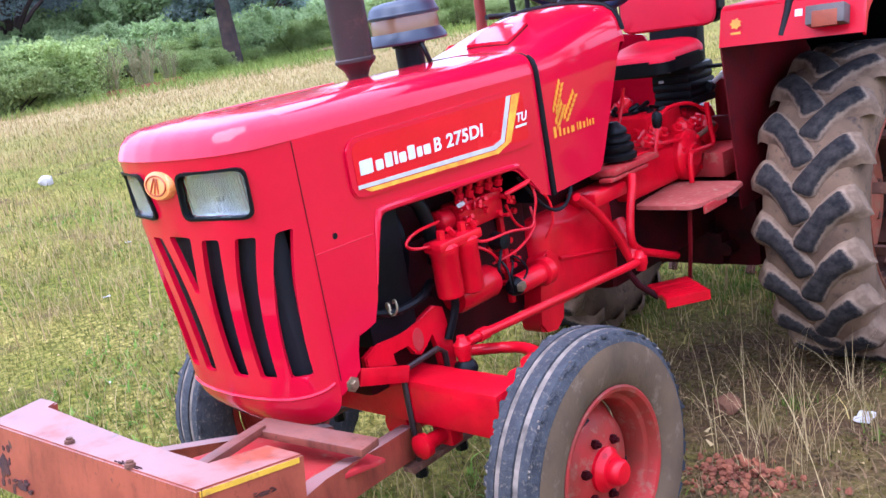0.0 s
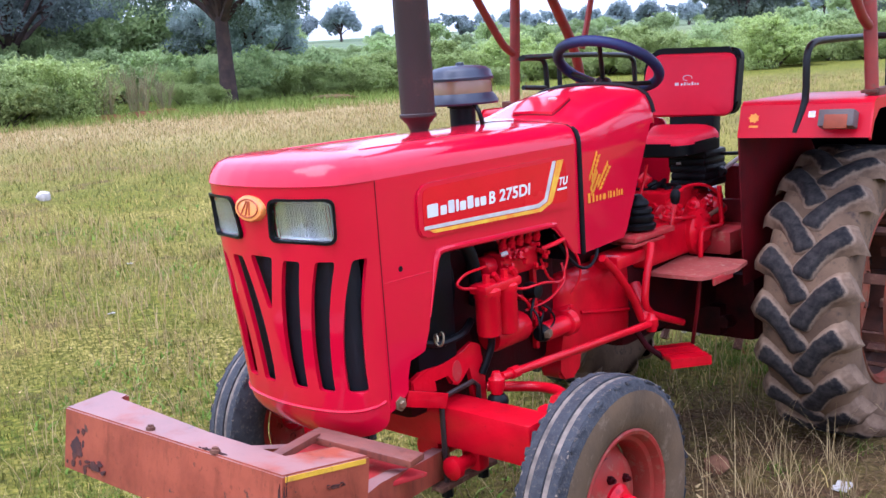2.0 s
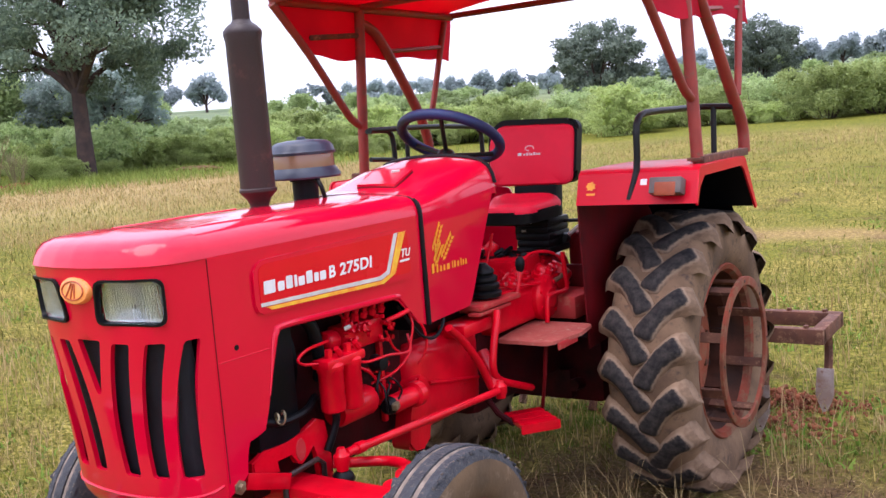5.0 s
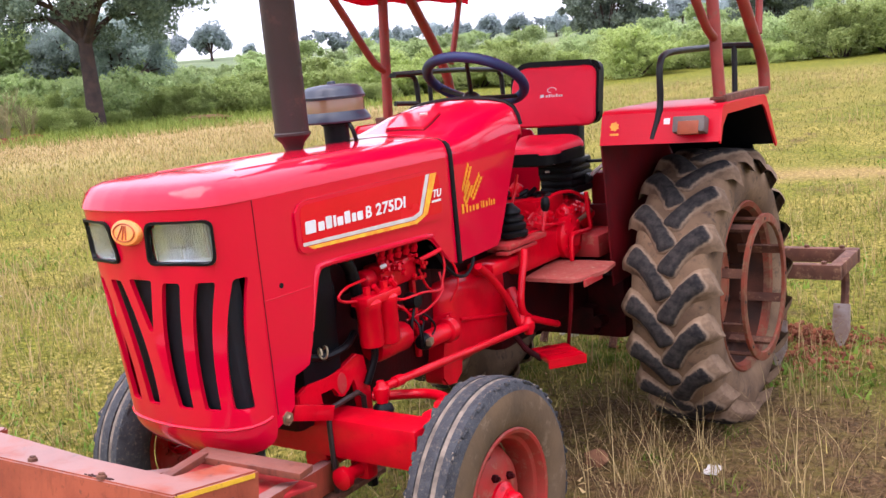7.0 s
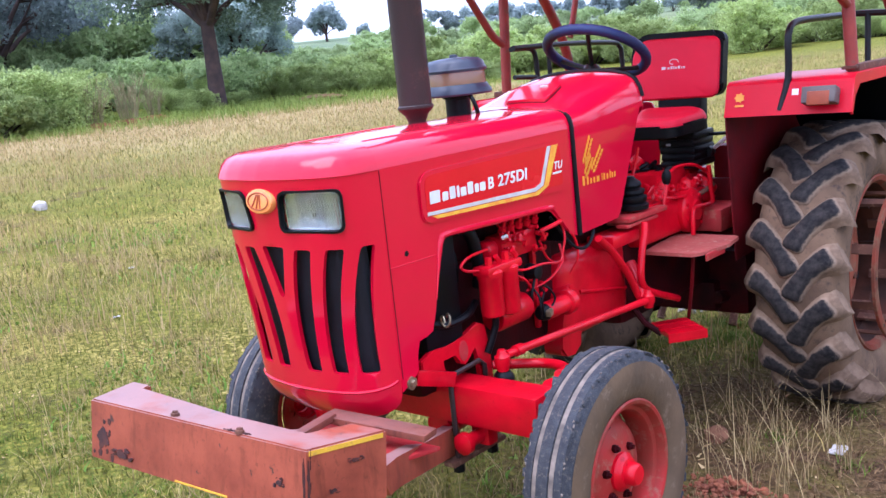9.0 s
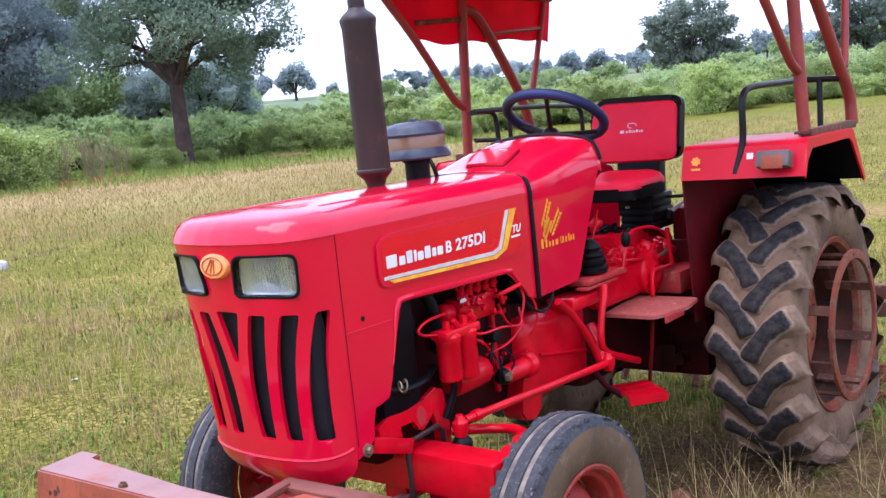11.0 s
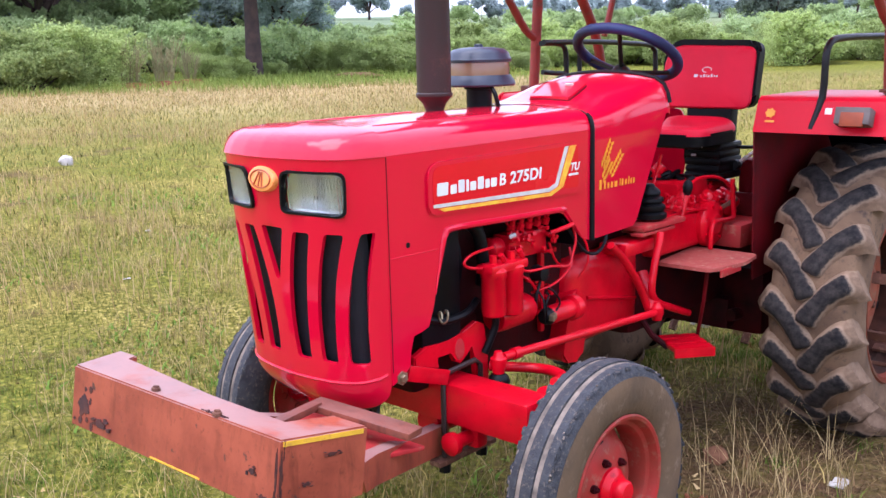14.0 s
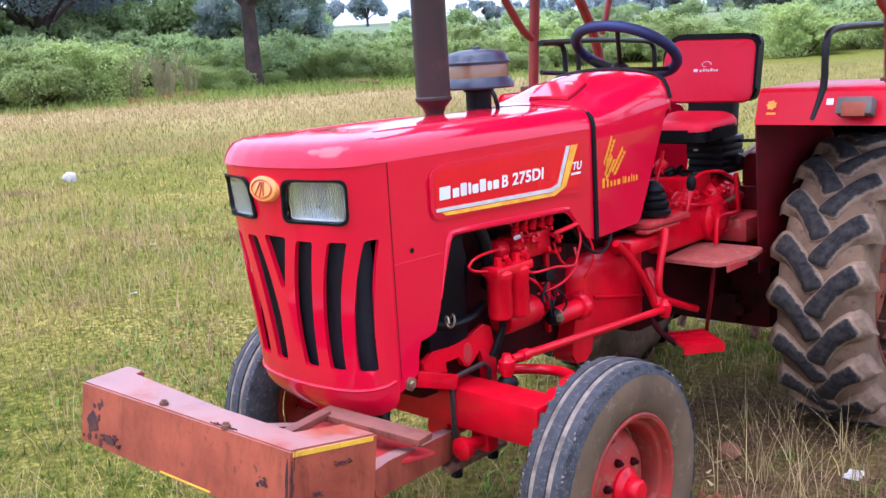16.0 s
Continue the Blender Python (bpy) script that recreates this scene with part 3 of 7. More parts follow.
    ln.new(dist.outputs["Value"], wob.inputs[2])
    strip = nd.new("ShaderNodeMapRange")
    strip.inputs["From Min"].default_value, strip.inputs["From Max"].default_value = 0.9, 1.75
    strip.inputs["To Min"].default_value, strip.inputs["To Max"].default_value = 0.5, 0.0
    ln.new(wob.outputs["Value"], strip.inputs["Value"])
    earth = ramp(noise_of(35), (0.3, (0.20, 0.11, 0.05)), (0.55, (0.33, 0.20, 0.10)), (0.75, (0.42, 0.29, 0.15)))
    col = blend(strip.outputs["Result"], col, earth)
    far = ramp(noise_of(0.16, 4), (0.38, (0, 0, 0)), (0.58, (0.9, 0.9, 0.9)))
    vm = nd.new("ShaderNodeVectorMath")
    vm.operation = "LENGTH"
    ln.new(tc.outputs["Object"], vm.inputs[0])
    band = nd.new("ShaderNodeMapRange")
    band.inputs["From Min"].default_value, band.inputs["From Max"].default_value = 10.0, 26.0
    ln.new(vm.outputs["Value"], band.inputs["Value"])
    ad = nd.new("ShaderNodeMath")
    ad.operation = "MULTIPLY_ADD"
    ln.new(far, ad.inputs[0])
    ad.inputs[1].default_value = 0.5
    ln.new(band.outputs["Result"], ad.inputs[2])
    mu = nd.new("ShaderNodeMath")
    mu.operation = "MULTIPLY"
    mu.use_clamp = True
    # the right-hand part of the meadow stays green
    sd = nd.new("ShaderNodeVectorMath")
    sd.operation = "DOT_PRODUCT"
    ln.new(tc.outputs["Object"], sd.inputs[0])
    sd.inputs[1].default_value = (0.839, 0.545, 0.0)
    sr = nd.new("ShaderNodeMapRange")
    sr.inputs["From Min"].default_value, sr.inputs["From Max"].default_value = -5.0, 5.0
    sr.inputs["To Min"].default_value, sr.inputs["To Max"].default_value = 1.0, 0.10
    ln.new(sd.outputs["Value"], sr.inputs["Value"])
    mv = nd.new("ShaderNodeMath")
    mv.operation = "MULTIPLY"
    ln.new(band.outputs["Result"], mv.inputs[0])
    ln.new(sr.outputs["Result"], mv.inputs[1])
    ln.new(ad.outputs["Value"], mu.inputs[0])
    ln.new(mv.outputs["Value"], mu.inputs[1])
    col = blend(mu.outputs["Value"], col, straw)
    wood = nd.new("ShaderNodeMapRange")
    wood.inputs["From Min"].default_value, wood.inputs["From Max"].default_value = 25.5, 28.0
    ln.new(vm.outputs["Value"], wood.inputs["Value"])
    col = blend(wood.outputs["Result"], col, green)
    hills = nd.new("ShaderNodeMapRange")
    hills.inputs["From Min"].default_value, hills.inputs["From Max"].default_value = 45.0, 95.0
    ln.new(vm.outputs["Value"], hills.inputs["Value"])
    col = blend(hills.outputs["Result"], col, ramp(noise_of(0.08, 5), (0.35, (0.12, 0.16, 0.085)), (0.65, (0.20, 0.235, 0.125))))
    ln.new(col, b.inputs["Base Color"])
    b.inputs["Roughness"].default_value = 0.95
    b.inputs["Specular IOR Level"].default_value = 0.1
    bp = nd.new("ShaderNodeBump")
    bp.inputs["Strength"].default_value, bp.inputs["Distance"].default_value = 0.8, 0.03
    ln.new(noise_of(55), bp.inputs["Height"])
    ln.new(bp.outputs["Normal"], b.inputs["Normal"])
    return m


def make_ground():
    rs = np.r_[np.linspace(0, 8, 41)[1:], np.geomspace(8.3, 60, 60), np.geomspace(64, 900, 26)]
    n = 144
    a = np.linspace(0, 2 * np.pi, n, endpoint=False)
    X = np.r_[0, np.outer(rs, np.cos(a)).ravel()]
    Y = np.r_[0.6, 0.6 + np.outer(rs, np.sin(a)).ravel()]
    V = np.c_[X, Y, gz(X, Y)]
    F = []
    for i in range(len(rs) - 1):
        k = np.arange(n)
        F.append(np.c_[1 + i * n + k, 1 + (i + 1) * n + k, 1 + (i + 1) * n + (k + 1) % n, 1 + i * n + (k + 1) % n])
    me = mesh_quick("ground", V, np.vstack(F), GROUND)
    cap = bmesh.new()
    cap.from_mesh(me)
    cap.verts.ensure_lookup_table()
    for k in range(n):
        cap.faces.new((cap.verts[0], cap.verts[1 + k], cap.verts[1 + (k + 1) % n]))
    cap.to_mesh(me)
    cap.free()
    me.polygons.foreach_set("use_smooth", [True] * len(me.polygons))
    tagged(new("ground", me), "grassy meadow ground, green and dry straw patches", "ground", kind="structure")


GROUND = ground_material()
make_ground()
rng = np.random.default_rng(7)


def wedge(n, r0, r1, az0, az1, power=1.0):
    """Random places in a sector round the eye; azimuth from +y, positive towards +x."""
    r = r0 + (r1 - r0) * rng.random(n) ** power
    az = np.radians(az0 + (az1 - az0) * rng.random(n))
    return EYE_XY[0] + r * np.sin(az), EYE_XY[1] + r * np.cos(az)


def blades(x, y, height, width, lean=0.5, joints=2):
    """Bent blades or stalks, tapering upwards, as strips of quads."""
    n = len(x)
    z = gz(x, y)
    h = height * (0.55 + 0.9 * rng.random(n))
    th = rng.random(n) * 2 * np.pi
    ln_ = lean * (0.2 + rng.random(n)) * h
    ax, ay = np.cos(th), np.sin(th)
    wx, wy = -ay * width * (0.6 + 0.8 * rng.random(n)), ax * width * (0.6 + 0.8 * rng.random(n))
    V = np.empty((n, 2 * (joints + 1), 3))
    for j in range(joints + 1):
        t = j / joints
        cx, cy, cz = x + ax * ln_ * t * t, y + ay * ln_ * t * t, z - 0.005 + h * t * (1 - 0.25 * t * lean)
        s = 1 - 0.85 * t
        V[:, 2 * j] = np.c_[cx - wx * s, cy - wy * s, cz]
        V[:, 2 * j + 1] = np.c_[cx + wx * s, cy + wy * s, cz]
    base = (np.arange(n) * 2 * (joints + 1))[:, None]
    F = np.vstack([base + np.array([2 * j, 2 * j + 1, 2 * j + 3, 2 * j + 2]) for j in range(joints)])
    return V.reshape(-1, 3), F


def stuff(name, V, F, mat, label, category):
    return tagged(new(name, mesh_quick(name, V, F, mat)), label, category, kind="stuff")


def keep_clear(x, y):
    """Leaves out places under the tyres."""
    bad = np.zeros(len(x), bool)
    for cx, cy, rx, ry in ((0.65, 0.0, 0.10, 0.13), (-0.65, 0.0, 0.10, 0.13), (0.76, 1.87, 0.2, 0.22), (-0.62, 1.87, 0.2, 0.22)):
        bad |= (np.abs(x - cx) < rx) & (np.abs(y - cy) < ry)
    return ~bad


def bare_patch(x, y):
    """How far, in half widths, a place lies from the worn patch of bare earth behind the tractor."""
    return np.hypot((x + 0.36) / 1.8, (y - 8.62) / 0.55) + 0.25 * np.sin(5 * x) * np.sin(7 * y) + rng.normal(0, 0.35, len(x))


def clumped(x, y, s=1.3, cut=0.0):
    v = np.sin(s * x + 1.1 * np.sin(0.7 * s * y)) + np.sin(1.2 * s * y + 1.3 * np.sin(0.9 * s * x))
    return v > cut


x, y = wedge(80000, 1.6, 9.5, -78, 20, 0.8)
k = keep_clear(x, y)
kt = (np.hypot((x - 0.85) / 1.25, (y - 1.15) / 1.2) < 0.65 + 0.55 * rng.random(len(x))) & (rng.random(len(x)) < 0.97)
stuff("thatch", *blades(x[k & kt], y[k & kt], 0.045, 0.0030, 1.3), L_THATCH, "flattened brown grass under the tractor", "grass")
k &= ~kt
k2 = clumped(x, y, 2.1, -0.15)
stuff("grass", *blades(x[k & ~k2], y[k & ~k2], 0.065, 0.0028, 0.9), L_GRASS, "short green and dry meadow grass", "grass")
stuff("green_grass", *blades(x[k & k2], y[k & k2], 0.050, 0.0034, 0.9), L_GREEN, "short fresh green grass in patches", "grass")
x, y = wedge(84000, 8.0, 29, -80, 10, 0.7)
k = 0.839 * x + 0.545 * y > rng.normal(1.0, 2.5, len(x))
k2 = ~k & (bare_patch(x, y) > 0.9)
stuff("meadow_grass", *blades(x[k2], y[k2], 0.085, 0.0065, 0.8), L_GRASS, "longer meadow grass farther off", "grass")
k &= bare_patch(x, y) > 0.9
stuff("meadow_grass", *blades(x[k], y[k], 0.055, 0.0065, 0.9), L_MEADOW, "longer green meadow grass farther off", "grass")
x, y = wedge(56000, 4.5, 27.5, -80, 12, 0.6)
k = clumped(x, y, 0.9, 0.0) | (np.hypot(x - EYE_XY[0], y - EYE_XY[1]) > 22)
k &= (0.839 * x + 0.545 * y < 2.0) | (rng.random(len(x)) < 0.22)
stuff("dry_grass", *blades(x[k], y[k], 0.20, 0.0035, 0.6), L_STRAW, "dry straw-coloured grass in patches", "grass")
x, y = wedge(7500, 2.0, 9.0, -75, 15, 0.9)
k = keep_clear(x, y) & clumped(x, y, 2.4, 0.1) & (np.hypot(x - 0.6, y - 1.1) > 0.9)
stuff("dry_stalks", *blades(x[k], y[k], 0.22, 0.0018, 0.8, 4), L_STALK, "thin dry grass stalks near the tractor", "grass")
x, y = wedge(26000, 27, 35, -80, 8)
k = np.degrees(np.arctan2(x - EYE_XY[0], y - EYE_XY[1])) < rng.normal(-40, 5, len(x))
stuff("verge_grass", *blades(x[k], y[k], 0.26, 0.012, 0.8), L_VERGE, "lush green grass along the hedge", "grass")
# tall stalks in tufts between the wheels and in front of the rear wheel
tx = np.r_[rng.normal(0.80, 0.28, 26), rng.normal(0.90, 0.22, 16), rng.normal(0.3, 0.3, 10), rng.normal(1.35, 0.3, 8)]
ty = np.r_[rng.normal(0.92, 0.30, 26), rng.normal(1.2, 0.16, 16), rng.normal(1.0, 0.3, 10), rng.normal(1.3, 0.4, 8)]
n_t = rng.integers(2, 7, len(tx))
x = np.repeat(tx, n_t) + rng.normal(0, 0.022, n_t.sum())
y = np.repeat(ty, n_t) + rng.normal(0, 0.022, n_t.sum())
k = keep_clear(x, y)
stuff("tall_stalks", *blades(x[k], y[k], 0.29, 0.0017, 0.75, 5), L_STALK, "tall dry grass stalks by the wheels", "grass")
# low fresh tufts that come up through the trodden ground
tx, ty = wedge(520, 2.2, 5.2, -75, 15, 0.9)
k = (np.hypot((tx - 0.85) / 1.25, (ty - 1.15) / 1.2) > 0.95) | (rng.random(len(tx)) < 0.15)
tx, ty = np.r_[tx[k], rng.normal(-0.12, 0.22, 70)], np.r_[ty[k], rng.normal(2.50, 0.17, 70)]
n_t = rng.integers(20, 60, len(tx))
x = np.repeat(tx, n_t) + rng.normal(0, 0.035, n_t.sum())
y = np.repeat(ty, n_t) + rng.normal(0, 0.035, n_t.sum())
k = keep_clear(x, y)
stuff("fresh_tufts", *blades(x[k], y[k], 0.040, 0.0026, 1.1), L_TUFT, "small fresh green tufts on the trodden ground", "grass")
# dry tufts of pale old grass all over the near meadow
tx, ty = wedge(700, 2.4, 11, -78, 18, 0.9)
k = np.hypot(tx - 0.7, ty - 1.0) > 1.25
tx, ty = tx[k], ty[k]
n_t = rng.integers(6, 26, len(tx))
x = np.repeat(tx, n_t) + rng.normal(0, 0.05, n_t.sum())
y = np.repeat(ty, n_t) + rng.normal(0, 0.05, n_t.sum())
k = keep_clear(x, y)
stuff("dry_tufts", *blades(x[k], y[k], 0.13, 0.0020, 1.0, 3), L_STALK, "dry tufts of old grass in the meadow", "grass")
x, y = wedge(16000, 1.8, 12, -78, 15, 0.8)
k = clumped(x, y, 2.3, 0.6) & (np.hypot((x - 0.85) / 1.25, (y - 1.15) / 1.2) > 0.9)
stuff("weeds", *blades(x[k], y[k], 0.05, 0.011, 1.2, 2), L_WEED, "small broad-leaved green weeds", "weed")


x, y = wedge(1500, 1.9, 10, -78, 15, 0.8)
k = keep_clear(x, y)
stuff("dry_leaf_bits", *blades(x[k], y[k], 0.022, 0.011, 2.0, 1), L_STRAW, "pale dry leaf bits strewn in the grass", "leaf litter")


# ---- bushes and trees ----
def leaf_cloud(centres, radii, per, size, flat=0.8, seed=1):
    """Small leaf clumps, two crossed quads each, spread through uneven balls."""
    g = np.random.default_rng(seed)
    C = np.repeat(np.asarray(centres, float), per, axis=0)
    R = np.repeat(np.asarray(radii, float), per)
    d = g.normal(size=C.shape)
    d /= np.linalg.norm(d, axis=1)[:, None]
    rad = R * (0.35 + 0.75 * g.random(len(R)) ** 0.6)
    P = C + d * rad[:, None] * np.array([1, 1, flat])
    n = len(P)
    s = size * (0.5 + g.random(n))
    u = g.normal(size=(n, 3))
    u /= np.linalg.norm(u, axis=1)[:, None]
    w = np.cross(u, g.normal(size=(n, 3)))
    w /= np.linalg.norm(w, axis=1)[:, None]
    V = np.empty((n, 4, 3))
    for j, (a, b_) in enumerate(((-1.0, 0.0), (0.0, -0.45), (1.0, 0.0), (0.0, 0.45))):
        V[:, j] = P + u * (a * s)[:, None] + w * (b_ * s)[:, None]
    F = (np.arange(n) * 4)[:, None] + np.arange(4)
    return V.reshape(-1, 3), F


def make_bush(mat, seed, height=1.9, width=2.2, balls=18, per=900, size=0.040):
    g = np.random.default_rng(seed)
    root = empty("bush")
    stems = bmesh.new()
    centres, radii = [], []
    for i in range(balls):
        a, r = g.random() * 6.28, width * 0.5 * g.random() ** 0.6
        c = (r * math.cos(a), r * math.sin(a), height * (0.16 + 0.62 * g.random() * (1 - 0.5 * r / width)))
        centres.append(c)
        radii.append(0.30 + 0.32 * g.random())
        if i % 2 == 0:
            tube([(c[0] * 0.2, c[1] * 0.2, -0.05), (c[0] * 0.6, c[1] * 0.6, c[2] * 0.5), c], [0.035, 0.022, 0.008], 5, stems)
    part("stem", stems, M_BARK, root)
    for i in range(balls):
        c = centres[i]
        for j in range(4):
            up = height * (0.07 + 0.13 * g.random())
            dx, dy = g.normal(0, 0.13), g.normal(0, 0.13)
            for k in range(4):
                centres.append((c[0] + dx * k, c[1] + dy * k, c[2] + up * (0.4 + 0.2 * k)))
                radii.append(0.13 - 0.02 * k)
    V, F = leaf_cloud(centres, radii, per, size, 0.85, seed)
    n_main = 4 * per * balls
    keep = np.r_[np.arange(n_main), n_main + np.nonzero(np.tile(np.arange(per) < per // 16, len(centres) - balls).repeat(4))[0]]
    V = V[keep]
    F = np.arange(len(V)).reshape(-1, 4)
    ob = new("leaves", mesh_quick("leaves", V, F, mat))
    ob.parent = root
    return tagged(root, "dense green roadside bush", "bush", "bushes along the meadow")


def make_tree(mat, seed, trunk_h, trunk_r, crown_r, crown_h, label, limbs=9, balls=40, per=150, size=0.16, ball=0.9, droop=0.0, name="tree", fork=0.0):
    g = np.random.default_rng(seed)
    root = empty(name)
    bm = bmesh.new()
    bend = g.normal(0, 0.12, 2)
    tube([(0, 0, -0.3), (bend[0] * 0.3, bend[1] * 0.3, trunk_h * 0.5), (bend[0], bend[1], trunk_h)], [trunk_r * 1.25, trunk_r, trunk_r * 0.85], 12, bm, curve=5)
    part("trunk", bm, M_BARK, root)
    lb = bmesh.new()
    centres, radii = [], []
    for i in range(limbs):
        a = 6.283 * (i + 0.5 * g.random()) / limbs
        reach, rise = crown_r * (0.45 + 0.5 * g.random()), crown_h * (0.15 + 0.75 * g.random())
        tip = (bend[0] + reach * math.cos(a), bend[1] + reach * math.sin(a), trunk_h + rise)
        mid = (bend[0] + reach * 0.4 * math.cos(a), bend[1] + reach * 0.4 * math.sin(a), trunk_h + rise * 0.62)
        tube([(bend[0], bend[1], trunk_h * 0.93), mid, tip], [trunk_r * 0.55, trunk_r * 0.3, trunk_r * 0.07], 7, lb, curve=4)
        for j in range(3):
            b_ = a + g.normal(0, 0.7)
            e = (mid[0] + crown_r * 0.4 * math.cos(b_), mid[1] + crown_r * 0.4 * math.sin(b_), mid[2] + crown_h * 0.25 * g.random())
            tube([mid, e], [trunk_r * 0.2, trunk_r * 0.04], 5, lb)
            centres.append(e)
            radii.append(ball * (0.7 + 0.5 * g.random()))
        centres.append(tip)
        radii.append(ball * (0.8 + 0.5 * g.random()))
    part("limb", lb, M_BARK, root)
    while len(centres) < balls:
        d = g.normal(size=3)
        d /= np.linalg.norm(d)
        k2 = 0.45 + 0.55 * g.random()
        centres.append((d[0] * crown_r * k2, d[1] * crown_r * k2, trunk_h + crown_h * (0.5 + 0.48 * d[2] * k2) - droop * k2 * crown_h * 0.25))
        radii.append(ball * (0.55 + 0.6 * g.random()))
    V, F = leaf_cloud(centres, radii, per, size, 0.75, seed)
    ob = new("crown", mesh_quick("crown", V, F, mat))
    ob.parent = root
    return tagged(root, label, "tree")


def polar(az, d):
    return EYE_XY[0] + d * math.sin(radians(az)), EYE_XY[1] + d * math.cos(radians(az))


def put(ob, az, d, turn=0, size=1.0, sink=0.05, first=False):
    px_, py_ = polar(az, d)
    m = pose(px_, py_, float(gz(px_, py_)) - sink, 0, 0, turn) @ Matrix.Diagonal((size, size, size, 1))
    if first:
        ob.matrix_basis = m
        return ob
    return copy_thing(ob, m)


bushes = [make_bush(L_BUSH, s, h, w) for s, h, w in ((11, 1.7, 2.6), (12, 2.1, 2.2), (13, 1.4, 2.8))]
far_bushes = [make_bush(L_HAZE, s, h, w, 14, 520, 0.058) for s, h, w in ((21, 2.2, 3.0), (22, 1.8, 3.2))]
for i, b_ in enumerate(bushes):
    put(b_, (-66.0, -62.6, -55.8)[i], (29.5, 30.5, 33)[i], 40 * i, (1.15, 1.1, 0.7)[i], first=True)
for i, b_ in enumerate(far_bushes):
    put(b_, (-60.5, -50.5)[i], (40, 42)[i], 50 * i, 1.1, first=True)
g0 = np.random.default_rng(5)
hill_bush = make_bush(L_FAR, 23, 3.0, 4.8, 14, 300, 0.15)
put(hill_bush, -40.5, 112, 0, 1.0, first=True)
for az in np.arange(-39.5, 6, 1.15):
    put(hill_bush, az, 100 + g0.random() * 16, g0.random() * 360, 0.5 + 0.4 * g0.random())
for az in np.arange(-79, -66, 1.9):
    put(bushes[g0.integers(3)], az, 30 + g0.random() * 2, g0.random() * 360, 0.9 + 0.4 * g0.random())
for az in np.arange(-57, -41, 1.35):
    put(bushes[g0.integers(3)], az, 34 + g0.random() * 3, g0.random() * 360, 0.45 + 0.3 * g0.random())
for az in np.arange(-44.5, 2, 1.25):
    put(bushes[g0.integers(3)], az, 33.5 + g0.random() * 4, g0.random() * 360, 0.62 + 0.4 * g0.random())
for az in np.arange(-46, 6, 1.5):
    put(far_bushes[g0.integers(2)], az, 42 + g0.random() * 9, g0.random() * 360, 0.55 + 0.35 * g0.random())
for az in np.arange(-76, -46, 1.7):
    put(far_bushes[g0.integers(2)], az, 36.5 + g0.random() * 5, g0.random() * 360, (0.8 if az < -52 else 0.5) + 0.45 * g0.random())
    if az > -52:
        continue
    put(far_bushes[g0.integers(2)], az + 0.8, 42 + g0.random() * 6, g0.random() * 360, 1.2 + 0.7 * g0.random())
for az in np.arange(-80, 10, 1.6):
    put(far_bushes[g0.integers(2)], az, 62 + g0.random() * 45, g0.random() * 360, 0.55 + 0.4 * g0.random())

big = make_tree(L_TREE, 31, 2.9, 0.25, 4.1, 6.0, "tall spreading tree with a thick brown trunk", 14, 135, 480, 0.068, 0.66, droop=0.42)
put(big, -53.6, 33.5, 0, first=True)
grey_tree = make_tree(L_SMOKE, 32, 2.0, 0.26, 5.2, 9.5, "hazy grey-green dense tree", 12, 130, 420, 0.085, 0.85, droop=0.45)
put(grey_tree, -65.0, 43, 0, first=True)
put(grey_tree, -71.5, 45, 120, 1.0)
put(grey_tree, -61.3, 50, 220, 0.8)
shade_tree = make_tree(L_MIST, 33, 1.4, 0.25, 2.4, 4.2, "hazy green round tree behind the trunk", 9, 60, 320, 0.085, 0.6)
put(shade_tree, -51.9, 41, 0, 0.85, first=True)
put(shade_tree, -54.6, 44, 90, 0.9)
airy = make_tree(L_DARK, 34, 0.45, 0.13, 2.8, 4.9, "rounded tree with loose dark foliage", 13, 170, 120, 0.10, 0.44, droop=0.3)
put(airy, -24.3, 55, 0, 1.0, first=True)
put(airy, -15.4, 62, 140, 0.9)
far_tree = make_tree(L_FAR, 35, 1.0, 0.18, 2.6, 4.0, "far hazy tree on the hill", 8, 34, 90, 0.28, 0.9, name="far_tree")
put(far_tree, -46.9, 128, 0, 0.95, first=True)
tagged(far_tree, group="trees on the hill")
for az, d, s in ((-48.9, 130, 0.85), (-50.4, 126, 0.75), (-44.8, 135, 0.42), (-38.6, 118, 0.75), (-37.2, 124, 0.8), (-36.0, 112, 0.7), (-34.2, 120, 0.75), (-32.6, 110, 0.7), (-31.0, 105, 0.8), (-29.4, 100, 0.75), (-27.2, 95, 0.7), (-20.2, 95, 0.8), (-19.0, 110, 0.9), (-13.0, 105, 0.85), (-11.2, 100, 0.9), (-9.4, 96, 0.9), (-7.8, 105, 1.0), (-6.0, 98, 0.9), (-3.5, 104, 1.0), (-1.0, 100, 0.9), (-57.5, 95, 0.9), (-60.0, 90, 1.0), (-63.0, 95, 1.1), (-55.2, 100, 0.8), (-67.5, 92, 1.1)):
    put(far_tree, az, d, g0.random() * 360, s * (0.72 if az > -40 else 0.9))


